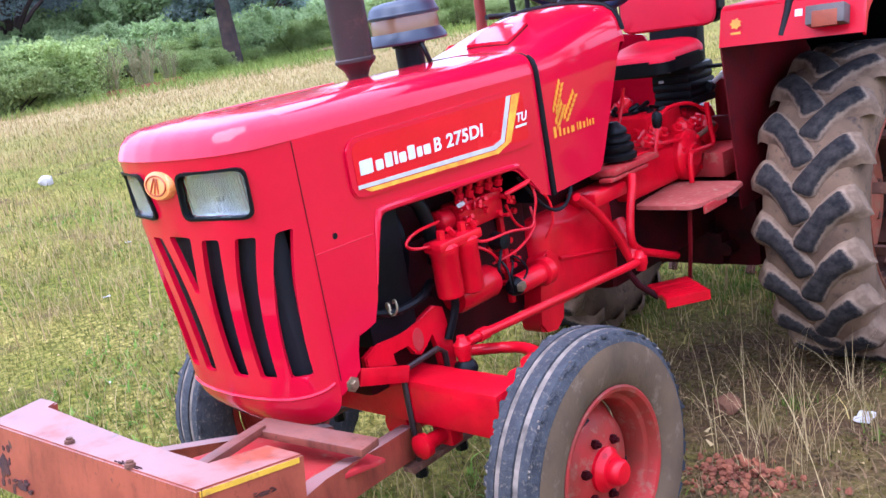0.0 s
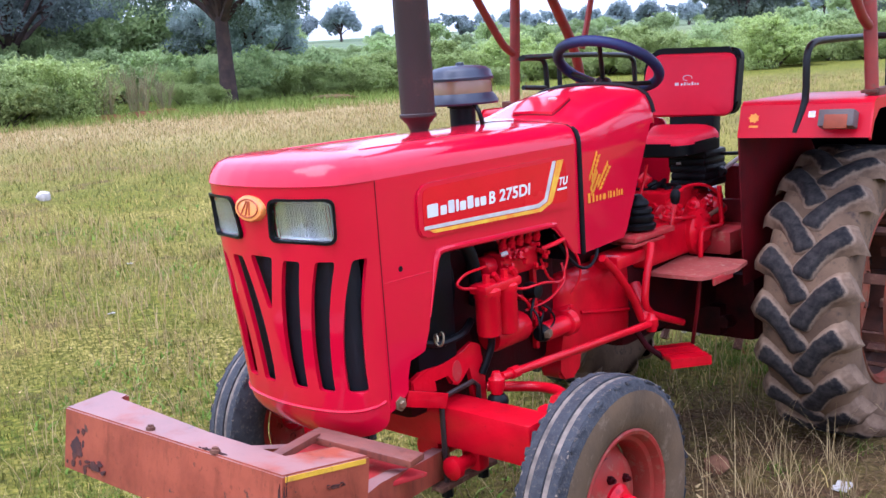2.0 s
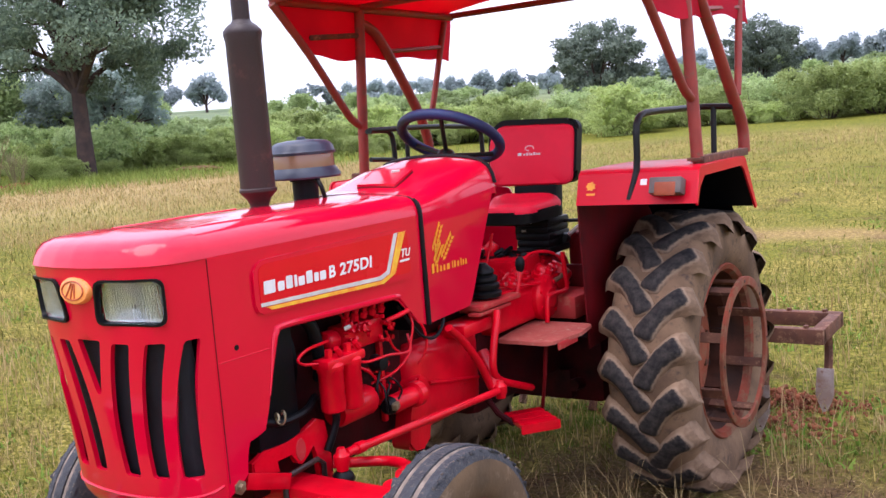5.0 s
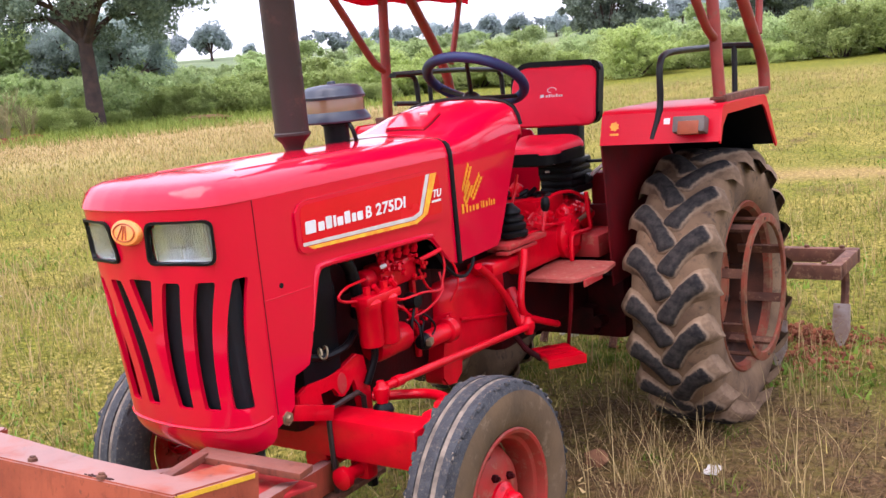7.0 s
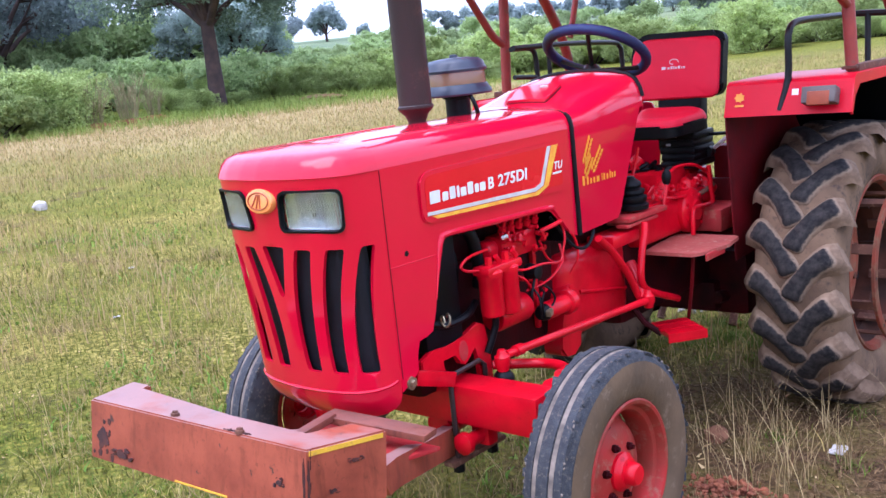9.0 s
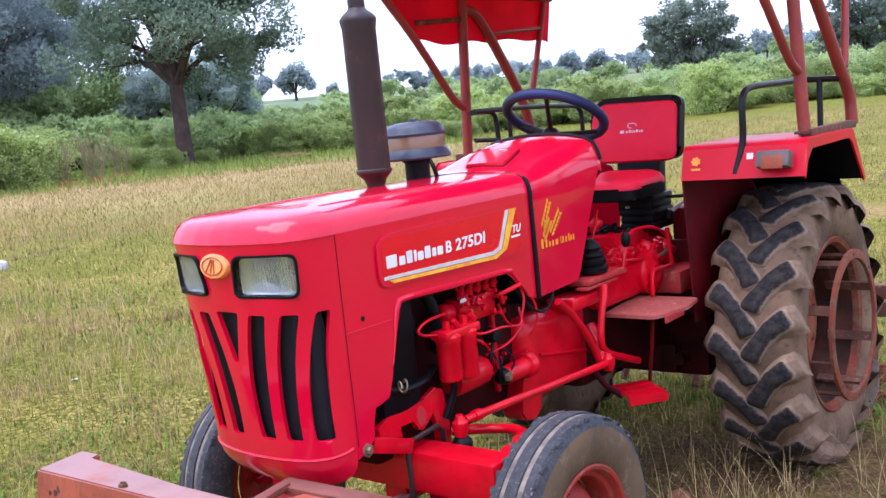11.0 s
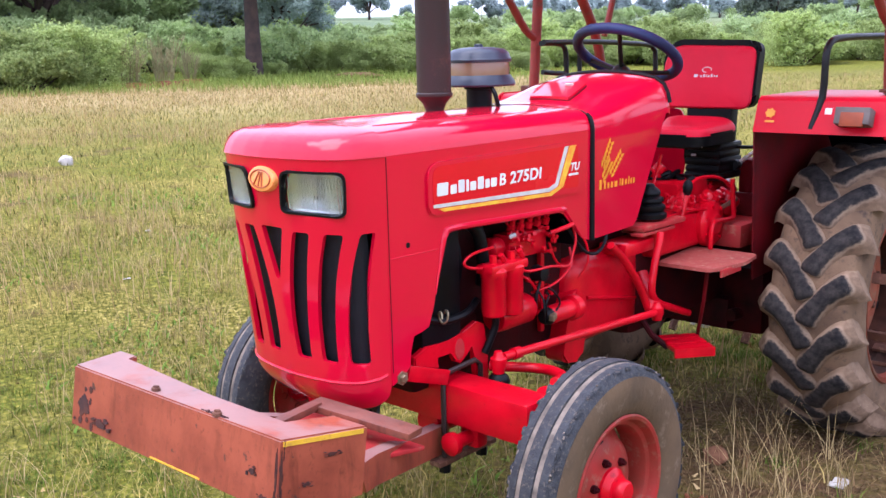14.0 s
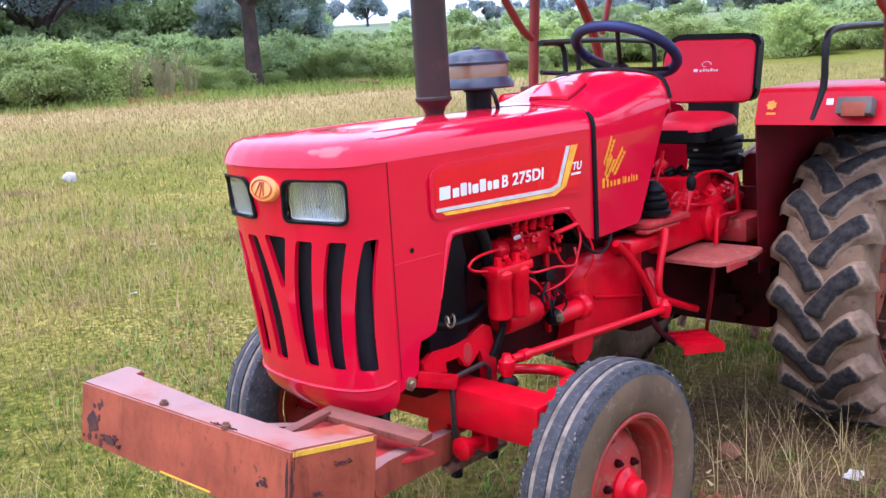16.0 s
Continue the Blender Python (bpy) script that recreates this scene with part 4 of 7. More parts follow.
def make_dead_bush(az, d, n, spread, tall):
    """A bare bush: thin brown stems fanning out of a low mound of red earth."""
    root = empty("dead_bush")
    px_, py_ = polar(az, d)
    z0 = float(gz(px_, py_))
    g = np.random.default_rng(int(d * 10))
    bm = bmesh.new()
    for i in range(n):
        a, r = g.random() * 6.283, spread * (0.15 + g.random())
        bx, by = 0.25 * spread * math.cos(a), 0.25 * spread * math.sin(a)
        h = tall * (0.5 + 0.6 * g.random())
        tip = Vector((r * math.cos(a), 0.5 * r * math.sin(a), h))
        mid = Vector((bx + 0.35 * (tip.x - bx), by + 0.35 * (tip.y - by), h * 0.5))
        tube([(bx, by, -0.05), mid, tip], [0.011, 0.008, 0.004], 5, bm, curve=3)
        for j in range(3):
            q = mid.lerp(tip, 0.2 + 0.6 * g.random())
            tube([q, q + Vector((g.normal(0, 0.14), g.normal(0, 0.10), 0.12 + 0.16 * g.random()))], [0.008, 0.003], 4, bm)
    part("stem", bm, L_TWIG, root)
    mound = lathe([(0.0, 0.13), (0.5, 0.11), (0.85, 0.05), (1.05, -0.05)], Matrix.Diagonal((spread * 1.1, spread * 0.6, 1, 1)), 20)
    part("mound", mound, M_EARTH, root, "red earth at the foot")
    root.location = (px_, py_, z0)
    tagged(root, "bare brown-stemmed bush on a mound of red earth", "bush", "bare bushes at the hedge")


for az, d, n, sp, tl in ((-60.4, 30.0, 46, 0.85, 1.35), (-58.6, 30.3, 52, 0.95, 1.45), (-57.2, 31.2, 30, 0.6, 1.1)):
    make_dead_bush(az, d, n, sp, tl)

# ---- the tractor: faces -y, its left side is +x ----
from mathutils.geometry import delaunay_2d_cdt

tractor = tagged(empty("tractor"), "bright red farm tractor with a cloth canopy, parked on grass", "tractor")
HW = 0.285                                   # half width of the bonnet
Z_CREASE, Z_CHIN, Z_LOW = 1.352, 0.722, 0.632
PLAN_X = [0, 0.08, 0.16, 0.21, 0.25, 0.272, 0.282, 0.285]
PLAN_Y = [0, 0.005, 0.018, 0.033, 0.058, 0.090, 0.130, 0.175]
PLAN_S = np.r_[0, np.cumsum(np.hypot(np.diff(PLAN_X), np.diff(PLAN_Y)))]
S_MAX = float(PLAN_S[-1])


def nose_front(z):
    """How far forward the middle of the nose stands at a height."""
    if z >= Z_CHIN:
        return -0.659 + 0.062 * (1.30 - z) / 0.6
    t = (Z_CHIN - z) / (Z_CHIN - Z_LOW)
    return -0.599 + 0.012 * t + 0.05 * t * t


def nose_point(s, z, out=0.0):
    """A point on the nose at arc length s from its middle (positive to the tractor's left) and height z."""
    a = abs(s)
    sx = float(np.interp(a, PLAN_S, PLAN_X))
    by = float(np.interp(a, PLAN_S, PLAN_Y))
    if a > S_MAX:
        by += a - S_MAX
    k = min(1, max(0, (z - 0.60) / 0.75))
    sx *= 0.985 + 0.015 * k ** 0.5
    a1, a2 = max(0.0, a - 0.01), a + 0.01
    tx = float(np.interp(a2, PLAN_S, PLAN_X) - np.interp(a1, PLAN_S, PLAN_X)) + 1e-6
    ty = float(np.interp(a2, PLAN_S, PLAN_Y) - np.interp(a1, PLAN_S, PLAN_Y)) + max(0, a2 - max(a1, S_MAX))
    n = Vector((ty, -tx)).normalized()
    y_seam = -0.475
    y = nose_front(z) + by
    f = min(1.0, max(0.0, a / S_MAX - 0.72) / 0.28)
    y += f * f * (y_seam - nose_front(z) - PLAN_Y[-1])
    return Vector((math.copysign(1, s) * (sx + n.x * out), y + n.y * out, z))


def mirror(poly):
    return [(-u, v) for u, v in poly][::-1]


def slot(tl, tr, ml, mr, bl, br, zt=1.153, zm=0.955, zb=0.785):
    """The outline of a bent grille slot from its edges at three heights."""
    def edge(a, b_, c, n=9):
        out = []
        for i in range(n):
            z = zt + (zb - zt) * i / (n - 1)
            t = (zt - z) / (zt - zb)
            tm = (zt - zm) / (zt - zb)
            out.append((a * (1 - t) * (tm - t) / tm + b_ * t * (1 - t) / (tm * (1 - tm)) + c * t * (t - tm) / (1 - tm), z))
        return out
    left, right = edge(tl, ml, bl), edge(tr, mr, br)
    return round_poly([left[0], *left[1:-1], left[-1], right[-1], *right[1:-1][::-1], right[0]], 0.010, 3)


SLOT_A = slot(0.087, 0.145, 0.040, 0.106, 0.040, 0.094)
SLOT_B = slot(0.194, 0.250, 0.144, 0.202, 0.135, 0.188)
SLOT_C = slot(0.296, 0.344, 0.240, 0.296, 0.227, 0.285)
SLOTS = [SLOT_A, SLOT_B, SLOT_C, mirror(SLOT_A), mirror(SLOT_B), mirror(SLOT_C)]
TRI = round_poly([(-0.047, 1.160), (0.047, 1.160), (0.008, 1.010), (-0.008, 1.010)], 0.010, 3)
LAMP = round_poly([(0.078, 1.320), (0.273, 1.319), (0.263, 1.200), (0.060, 1.206)], 0.026, 5)
HOLES = SLOTS + [TRI, LAMP, mirror(LAMP)]


def inside(p, poly):
    c = False
    for i in range(len(poly)):
        (x1, y1), (x2, y2) = poly[i - 1], poly[i]
        if (y1 > p[1]) != (y2 > p[1]) and p[0] < (x2 - x1) * (p[1] - y1) / (y2 - y1) + x1:
            c = not c
    return c


def shell(outline, holes, place, step=0.02, lip=0.014):
    """A curved panel with openings: an outline and holes in (s, z), triangulated and laid on a surface, with turned-in rims."""
    pts, edges = [], []
    for loop in [outline, *holes]:
        i0 = len(pts)
        pts += [Vector(p) for p in loop]
        edges += [(i0 + i, i0 + (i + 1) % len(loop)) for i in range(len(loop))]
    us, vs = [p[0] for p in outline], [p[1] for p in outline]
    u = min(us) + step / 2
    while u < max(us):
        v = min(vs) + step / 2
        while v < max(vs):
            if inside((u, v), outline) and not any(inside((u, v), h) for h in holes):
                pts.append(Vector((u, v)))
            v += step
        u += step
    v2, _, f2, *_ = delaunay_2d_cdt(pts, edges, [], 0, 1e-5)
    bm = bmesh.new()
    vv = [bm.verts.new(place(p.x, p.y, 0.0)) for p in v2]
    for f in f2:
        c = ((v2[f[0]].x + v2[f[1]].x + v2[f[2]].x) / 3, (v2[f[0]].y + v2[f[1]].y + v2[f[2]].y) / 3)
        if inside(c, outline) and not any(inside(c, h) for h in holes):
            bm.faces.new([vv[i] for i in f])
    for v in [v for v in bm.verts if not v.link_faces]:
        bm.verts.remove(v)
    for h in [outline, *holes]:
        ring0 = [bm.verts.new(place(p[0], p[1], 0.0)) for p in h]
        ring1 = [bm.verts.new(place(p[0], p[1], -lip)) for p in h]
        for i in range(len(h)):
            bm.faces.new((ring0[i - 1], ring0[i], ring1[i], ring1[i - 1]))
    bmesh.ops.remove_doubles(bm, verts=bm.verts[:], dist=0.0004)
    return bm


def densify(poly, step=0.03):
    out = []
    for i in range(len(poly)):
        a, b_ = Vector(poly[i]), Vector(poly[(i + 1) % len(poly)])
        n = max(1, int((b_ - a).length / step))
        out += [tuple(a.lerp(b_, k / n)) for k in range(n)]
    return out


S_SEAM = S_MAX
low_edge = [(s, Z_LOW + 0.085 * max(0.0, (abs(s) - 0.13) / (S_SEAM - 0.13)) ** 2) for s in np.linspace(-S_SEAM, S_SEAM, 31)]
up_z = np.linspace(Z_LOW + 0.11, Z_CREASE, 22)
nose_edge = low_edge + [(S_SEAM, z) for z in up_z] + [(s, Z_CREASE) for s in np.linspace(S_SEAM, -S_SEAM, 28)[1:-1]] + [(-S_SEAM, z) for z in up_z[::-1]]
nose = part("grille_shell", shell(nose_edge, HOLES, nose_point), M_PAINT, tractor, "glossy red nose with slanted grille slots")
# chin crease: a soft raised bead across the nose
bead = tube([nose_point(s, Z_CHIN + 0.004 + 0.035 * (s / S_SEAM) ** 4, -0.001) for s in np.linspace(-S_SEAM * 0.90, S_SEAM * 0.90, 60)], 0.0055, 6)
part("chin_bead", bead, M_PAINT, nose)
rows = [[nose_point(s, z, -0.030) for s in np.linspace(-0.86 * S_SEAM, 0.86 * S_SEAM, 50)] for z in np.linspace(Z_LOW + 0.09, 1.18, 14)]
part("grille_mesh", grid_sheet(rows), M_MESH, nose, "dark fine radiator mesh behind the slots")
for sgn in (1, -1):
    lamp = new("headlight")
    lamp.parent = tractor
    tagged(lamp, "rectangular clear headlight in a black rubber frame")
    ol = LAMP if sgn > 0 else mirror(LAMP)
    cu, cv = sum(p[0] for p in ol) / len(ol), sum(p[1] for p in ol) / len(ol)
    shrink = lambda k: [(cu + (p[0] - cu) * k, cv + (p[1] - cv) * (1 - (1 - k) * 1.6)) for p in ol]
    bz = bmesh.new()
    loops = [[bz.verts.new(nose_point(*p, o)) for p in q] for q, o in ((shrink(1.03), 0.001), (shrink(1.02), 0.009), (shrink(0.955), 0.009), (shrink(0.935), -0.010))]
    for l0, l1 in zip(loops, loops[1:]):
        for i in range(len(ol)):
            bz.faces.new((l0[i - 1], l0[i], l1[i], l1[i - 1]))
    part("bezel", bz, M_BLACK, lamp, "black rubber lamp frame")
    inner = shrink(0.94)
    part("reflector", shell(densify(inner, 0.012), [], lambda s, z, o: nose_point(s, z, -0.045 + 0.9 * ((s - cu) ** 2 + (z - cv) ** 2) ** 0.5 * 0.3), 0.012, 0.0), M_CHROME, lamp, "silvery lamp reflector")
    part("lens", shell(densify(inner, 0.012), [], lambda s, z, o: nose_point(s, z, -0.004 + (o if o else 0)), 0.014, 0.004), M_GLASS, lamp, "ribbed clear lamp glass")
    ribs = bmesh.new()
    top_, low_ = max(p[1] for p in inner), min(p[1] for p in inner)
    for i in range(19):
        u = sgn * (0.088 + 0.0092 * i)
        tube([nose_point(u, low_ + 0.012, -0.0085), nose_point(u, 0.5 * (low_ + top_), -0.0075), nose_point(u, top_ - 0.012, -0.0085)], 0.0019, 6, ribs)
    tagged(part("lens_rib", ribs, M_CHROME, lamp, "upright ribs in the lamp glass"), kind="stuff")
    bulb = tube([nose_point(cu, cv - 0.012, -0.042), nose_point(cu, cv - 0.012, -0.028)], [0.007, 0.005], 10)
    part("bulb", bulb, M_GREYP, lamp)

# oval badge
badge = part("badge", lathe([(0, 0.012), (0.7, 0.012), (0.93, 0.010), (1.0, 0.004), (1.0, -0.01)], Matrix.Translation((0.0, -0.658, 1.294)) @ pose(0, 0, 0, 90 - 6, 0, 0) @ Matrix.Diagonal((0.060, 0.036, 1, 1)), 40), M_BADGE, tractor, "oval orange badge on the nose")
bm = bmesh.new()
ring = [(0.043 * math.cos(a), 0.024 * math.sin(a), 0.013) for a in np.linspace(0, 2 * math.pi, 41)]
mb = Matrix.Translation((0.0, -0.658, 1.294)) @ pose(0, 0, 0, 90 - 6, 0, 0)
tube([mb @ Vector(p) for p in ring], 0.0022, 6, bm)
for u in (-0.026, -0.004, 0.012):
    tube([mb @ Vector((u - 0.004, -0.020, 0.013)), mb @ Vector((u * 0.3 + 0.004, 0.018, 0.013))], 0.0024, 6, bm)
part("badge_relief", bm, M_BADGEDARK, badge)

# ---- bonnet top, sides and cowl ----
Y_STRIP = 0.49


def side_profile(y):
    """(half width factor, height) pairs from the shoulder to the crown, at a place along the bonnet."""
    base = [(1.0, Z_CREASE), (0.992, 1.368), (0.968, 1.388), (0.925, 1.404), (0.85, 1.415), (0.62, 1.4225), (0.34, 1.4275), (0.0, 1.430)]
    if y > Y_STRIP:
        t = min(1.0, (y - Y_STRIP) / 0.52)
        rise = 0.095 * (3 * t * t - 2 * t ** 3)
        keep = [(1.0, Z_CREASE + 0.3 * rise), (0.988, 1.370 + 0.45 * rise), (0.955, 1.391 + 0.62 * rise), (0.895, 1.407 + 0.78 * rise), (0.78, 1.417 + 0.9 * rise), (0.56, 1.424 + 0.97 * rise), (0.30, 1.429 + rise), (0.0, 1.432 + rise)]
        return keep
    return base


def bonnet_rows(y_list, front=False):
    rows = []
    for y in y_list:
        pr = side_profile(y)
        half = [Vector((HW * k, y, z)) for k, z in pr]
        rows.append(half + [Vector((-p.x, p.y, p.z)) for p in half[::-1][1:]])
    return rows


# nose cap: from the crease of the nose up and back to the flat bonnet top
ss = np.linspace(-S_SEAM, S_SEAM, 81)
CAP_BACK = (0.0, 0.005, 0.014, 0.028, 0.055, 0.105, 0.140, 0.170)     # how far each level of the profile stands behind the crease
cap_rows = []
for (k, z), back in zip(side_profile(-0.475), CAP_BACK):
    row = []
    for s in ss:
        p = nose_point(s, Z_CREASE)
        w = min(1.0, max(0.0, (-0.475 - p.y) / 0.16))
        row.append(Vector((p.x * k, p.y + back * w, z)))
    cap_rows.append(row)
bonnet = part("bonnet", grid_sheet(bonnet_rows(np.r_[-0.473, np.linspace(-0.44, Y_STRIP - 0.008, 20)]), thick=-0.004), M_PAINT, tractor, "long glossy red bonnet with bright reflections")
part("nose_cap", grid_sheet(cap_rows, thick=-0.004), M_PAINT, bonnet)
# pressed ridges along the bonnet top
for sgn in (1, -1):
    part("pressed_ridge", tube([(sgn * 0.165, -0.40, 1.4215), (sgn * 0.172, -0.2, 1.4222), (sgn * 0.178, 0.10, 1.4218)], 0.0045, 8), M_PAINT, bonnet)

# side plates, with the engine opening cut out
for sgn in (1, -1):
    up = [(-0.475, Z_CREASE), (-0.475, 0.712), (-0.432, 0.728), (-0.402, 0.752), (-0.396, 0.800), (-0.384, 0.836), (-0.350, 0.842), (-0.322, 0.850), (-0.300, 0.905), (-0.260, 1.070), (-0.246, 1.100), (-0.215, 1.112), (0.310, 1.094), (0.335, 1.084), (0.360, 1.060), (0.436, 0.990), (0.48, 0.976), (0.482, Z_CREASE)]
    mm = Matrix(((0, 0, sgn, sgn * (HW - 0.004)), (1, 0, 0, 0), (0, 1, 0, 0), (0, 0, 0, 1)))
    side = part("side_panel", prism(up, mm, 0.004), M_PAINT, bonnet)
    # rolled edge round the engine opening
    rim = [(-0.292, 0.94), (-0.274, 1.01), (-0.258, 1.075), (-0.245, 1.108), (-0.212, 1.121), (0.04, 1.113), (0.305, 1.104), (0.340, 1.094), (0.368, 1.066), (0.430, 1.000)]
    part("opening_flange", tube([(sgn * (HW + 0.001), a, z) for a, z in rim], [0.002, 0.004, 0.008, 0.0095, 0.0095, 0.0095, 0.0095, 0.008, 0.006, 0.002], 8, curve=4), M_PAINT, bonnet)
    part("panel_seam", tube([(sgn * (HW + 0.0003), -0.47, z) for z in (0.75, 1.1, 1.35)], 0.0016, 5), M_DARKRED, bonnet)
    part("panel_crease", tube([(sgn * (HW + 0.0003), a, z) for a, z in ((-0.47, 1.072), (-0.275, 1.070))], 0.0016, 5), M_PAINT, bonnet)
    part("side_hole", lathe([(0, 0.0012), (0.008, 0.0012), (0.008, -0.002)], Matrix.Translation((sgn * HW, -0.397, 1.10)) @ pose(0, 0, 0, 0, 90 * sgn, 0), 14), M_BLACK, bonnet)
    if sgn < 0:
        continue
    nut = lathe([(0, 0.016), (0.010, 0.016), (0.012, 0.012), (0.012, 0.006), (0.021, 0.006), (0.021, 0)], Matrix.Translation((sgn * (HW - 0.002), -0.437, 0.727)) @ pose(0, 0, 0, 0, 90 * sgn, 0), 6)
    part("panel_bolt", nut, M_STEEL, bonnet, "brass-coloured hex bolt")

# black rubber strip between bonnet and cowl
pr = [(1.02, 0.975)] + [(k * 1.012, z + 0.003) for k, z in side_profile(Y_STRIP)]
pts = [Vector((HW * k, Y_STRIP, z)) for k, z in pr]
for sgn in (1, -1):
    part("rubber_strip", tube([Vector((p.x * sgn, p.y, p.z)) for p in pts[:5]], [0.0085] * 4 + [0.004], 8), M_BLACK, tractor, "black rubber strip between bonnet and cowl")
    part("top_seam", tube([Vector((p.x * sgn, p.y, p.z - 0.0055)) for p in pts[4:]], 0.004, 6), M_DARKRED, bonnet)

# cowl over tank and dashboard
rows = []
for y in np.linspace(Y_STRIP + 0.010, 1.0, 22):
    pr = side_profile(y)
    t = (y - Y_STRIP) / 0.51
    half = [Vector((HW * k, y, z)) for k, z in pr]
    zlow = 0.975 + 0.02 * t if y < 0.775 else 0.99 + (y - 0.775) * 1.95
    zlow = min(zlow, half[0].z - 0.004)
    low = [Vector((HW, y, zlow + (half[0].z - zlow) * k)) for k in (0, 0.25, 0.5, 0.75)]
    half = low + half
    rows.append(half + [Vector((-p.x, p.y, p.z)) for p in half[::-1][1:]])
end = rows[-1]
for f, dz, dy in ((0.985, -0.006, 0.012), (0.93, -0.02, 0.02), (0.8, -0.06, 0.022)):
    rows.append([Vector((p.x * f, p.y + dy, max(1.2, p.z + dz))) for p in end])
cowl = part("cowl", grid_sheet(rows, thick=-0.004), M_PAINT, tractor, "glossy red rounded cowl behind the bonnet")
part("dash_edge", tube([Vector((p.x * 1.004, p.y + 0.004, p.z + 0.002)) for p in end[5:-5]], 0.009, 8), M_BLACK, cowl, "black dashboard edging")
part("dash_panel", prism([(p.x * 0.95, p.z - 0.01) for p in end[4:-4:1]], Matrix(((1, 0, 0, 0), (0, 0, 1, 0.985), (0, 1, 0, 0), (0, 0, 0, 1))), 0.01), M_VINYL, cowl, "black instrument panel")
# tank flap with a small latch
t_flap = [(-0.06, 0.60), (0.11, 0.598), (0.072, 0.768), (-0.11, 0.77)]
bm = bmesh.new()


def cowl_z(x, y):
    pr = side_profile(y)
    return float(np.interp(abs(x) / HW, [p[0] for p in pr[::-1]], [p[1] for p in pr[::-1]]))


vs = []
for off in (0.0, 0.013):
    vs.append([bm.verts.new((u, v, cowl_z(u, v) + off)) for u, v in densify(t_flap, 0.03)])
for i in range(len(vs[0])):
    bm.faces.new((vs[0][i - 1], vs[0][i], vs[1][i], vs[1][i - 1]))
bm.faces.new(vs[1])
flap = part("tank_flap", bm, M_PAINT, cowl, "raised red flap over the tank")
part("flap_seam", tube([(u * 1.01 + 0.001, v, cowl_z(u, v) + 0.0015) for u, v in densify(t_flap[:3], 0.03)[:-1] if v < 0.7681 and u > -0.062], 0.0028, 6), M_DARKRED, flap)
part("flap_latch", box((0.03, 0.012, 0.008), (0.02, 0.735, cowl_z(0.02, 0.735) + 0.016), (14, 0, 20), 0.002), M_SILVER, flap, "small silver latch")

# ---- stickers on the left side ----
XS = HW + 0.0015
SIDE = Matrix(((0, 0, 1, XS), (1, 0, 0, 0), (0, 1, 0, 0), (0, 0, 0, 1)))


def sticker(name, poly, mat, parent, lift=0.0, depth=0.0012, label=""):
    return part(name, prism(poly, Matrix.Translation((lift, 0, 0)) @ SIDE, depth), mat, parent, label)


raised = part("sticker_panel", prism(round_poly([(-0.318, 1.168), (0.418, 1.150), (0.425, 1.215), (0.408, 1.322), (-0.285, 1.318), (-0.318, 1.295)], 0.03, 6), SIDE, 0.006, bevel=0.004), M_PAINT, tractor, "raised name panel with stickers")
sticker("panel_face", round_poly([(-0.300, 1.190), (0.405, 1.170), (0.398, 1.310), (-0.280, 1.306), (-0.300, 1.290)], 0.02, 5), M_DECAL, raised, 0.0062)
sticker("silver_line", [(-0.300, 1.190), (0.24, 1.172), (0.285, 1.185), (0.345, 1.310), (0.325, 1.310), (0.272, 1.196), (0.235, 1.185), (-0.300, 1.200)], M_SILVER, raised, 0.0075, label="silver line that bends upwards")
sticker("gold_line", [(-0.260, 1.176), (0.25, 1.158), (0.315, 1.180), (0.388, 1.310), (0.350, 1.310), (0.290, 1.184), (0.24, 1.170), (-0.280, 1.187)], M_GOLD, raised, 0.0076, label="golden flame line")
# maker's name as plain strokes of its size
u = -0.285
for w, h in ((0.052, 0.036), (0.030, 0.026), (0.030, 0.036), (0.013, 0.034), (0.030, 0.026), (0.030, 0.036), (0.022, 0.026), (0.030, 0.026)):
    sticker("name_bar", round_poly([(u, 1.222), (u + w * 0.86, 1.222), (u + w * 0.90, 1.222 + h), (u + w * 0.04, 1.222 + h)], 0.004, 2), M_WHITE, raised, 0.0078)
    u += w + 0.004


def lettering(text, size, m, mat, parent, name="lettering", stretch=1.0):
    cu = bpy.data.curves.new(name, "FONT")
    cu.body, cu.size, cu.extrude, cu.offset = text, size, 0.0006, size * 0.022
    cu.space_character = 1.05
    tmp = bpy.data.objects.new(name, cu)
    me = bpy.data.meshes.new_from_object(tmp)
    bpy.data.objects.remove(tmp)
    me.transform(m @ Matrix.Diagonal((stretch, 1, 1, 1)))
    me.materials.clear()
    me.materials.append(mat)
    ob = new(name, me)
    ob.parent = parent
    return ob


def side_text(y, z, shear=0.12):
    return Matrix(((0, 0, 1, XS + 0.0082), (1, shear, 0, y), (0, 1, 0, z), (0, 0, 0, 1)))


lettering("B", 0.050, side_text(-0.012, 1.222), M_WHITE, raised, stretch=1.1)
lettering("275DI", 0.050, side_text(0.040, 1.222), M_WHITE, raised, stretch=1.22)
lettering("TU", 0.036, side_text(0.352, 1.228, 0.3), M_WHITE, raised, stretch=1.05)
sticker("small_bar", [(0.345, 1.212), (0.398, 1.212), (0.400, 1.219), (0.347, 1.219)], M_WHITE, raised, 0.0078)

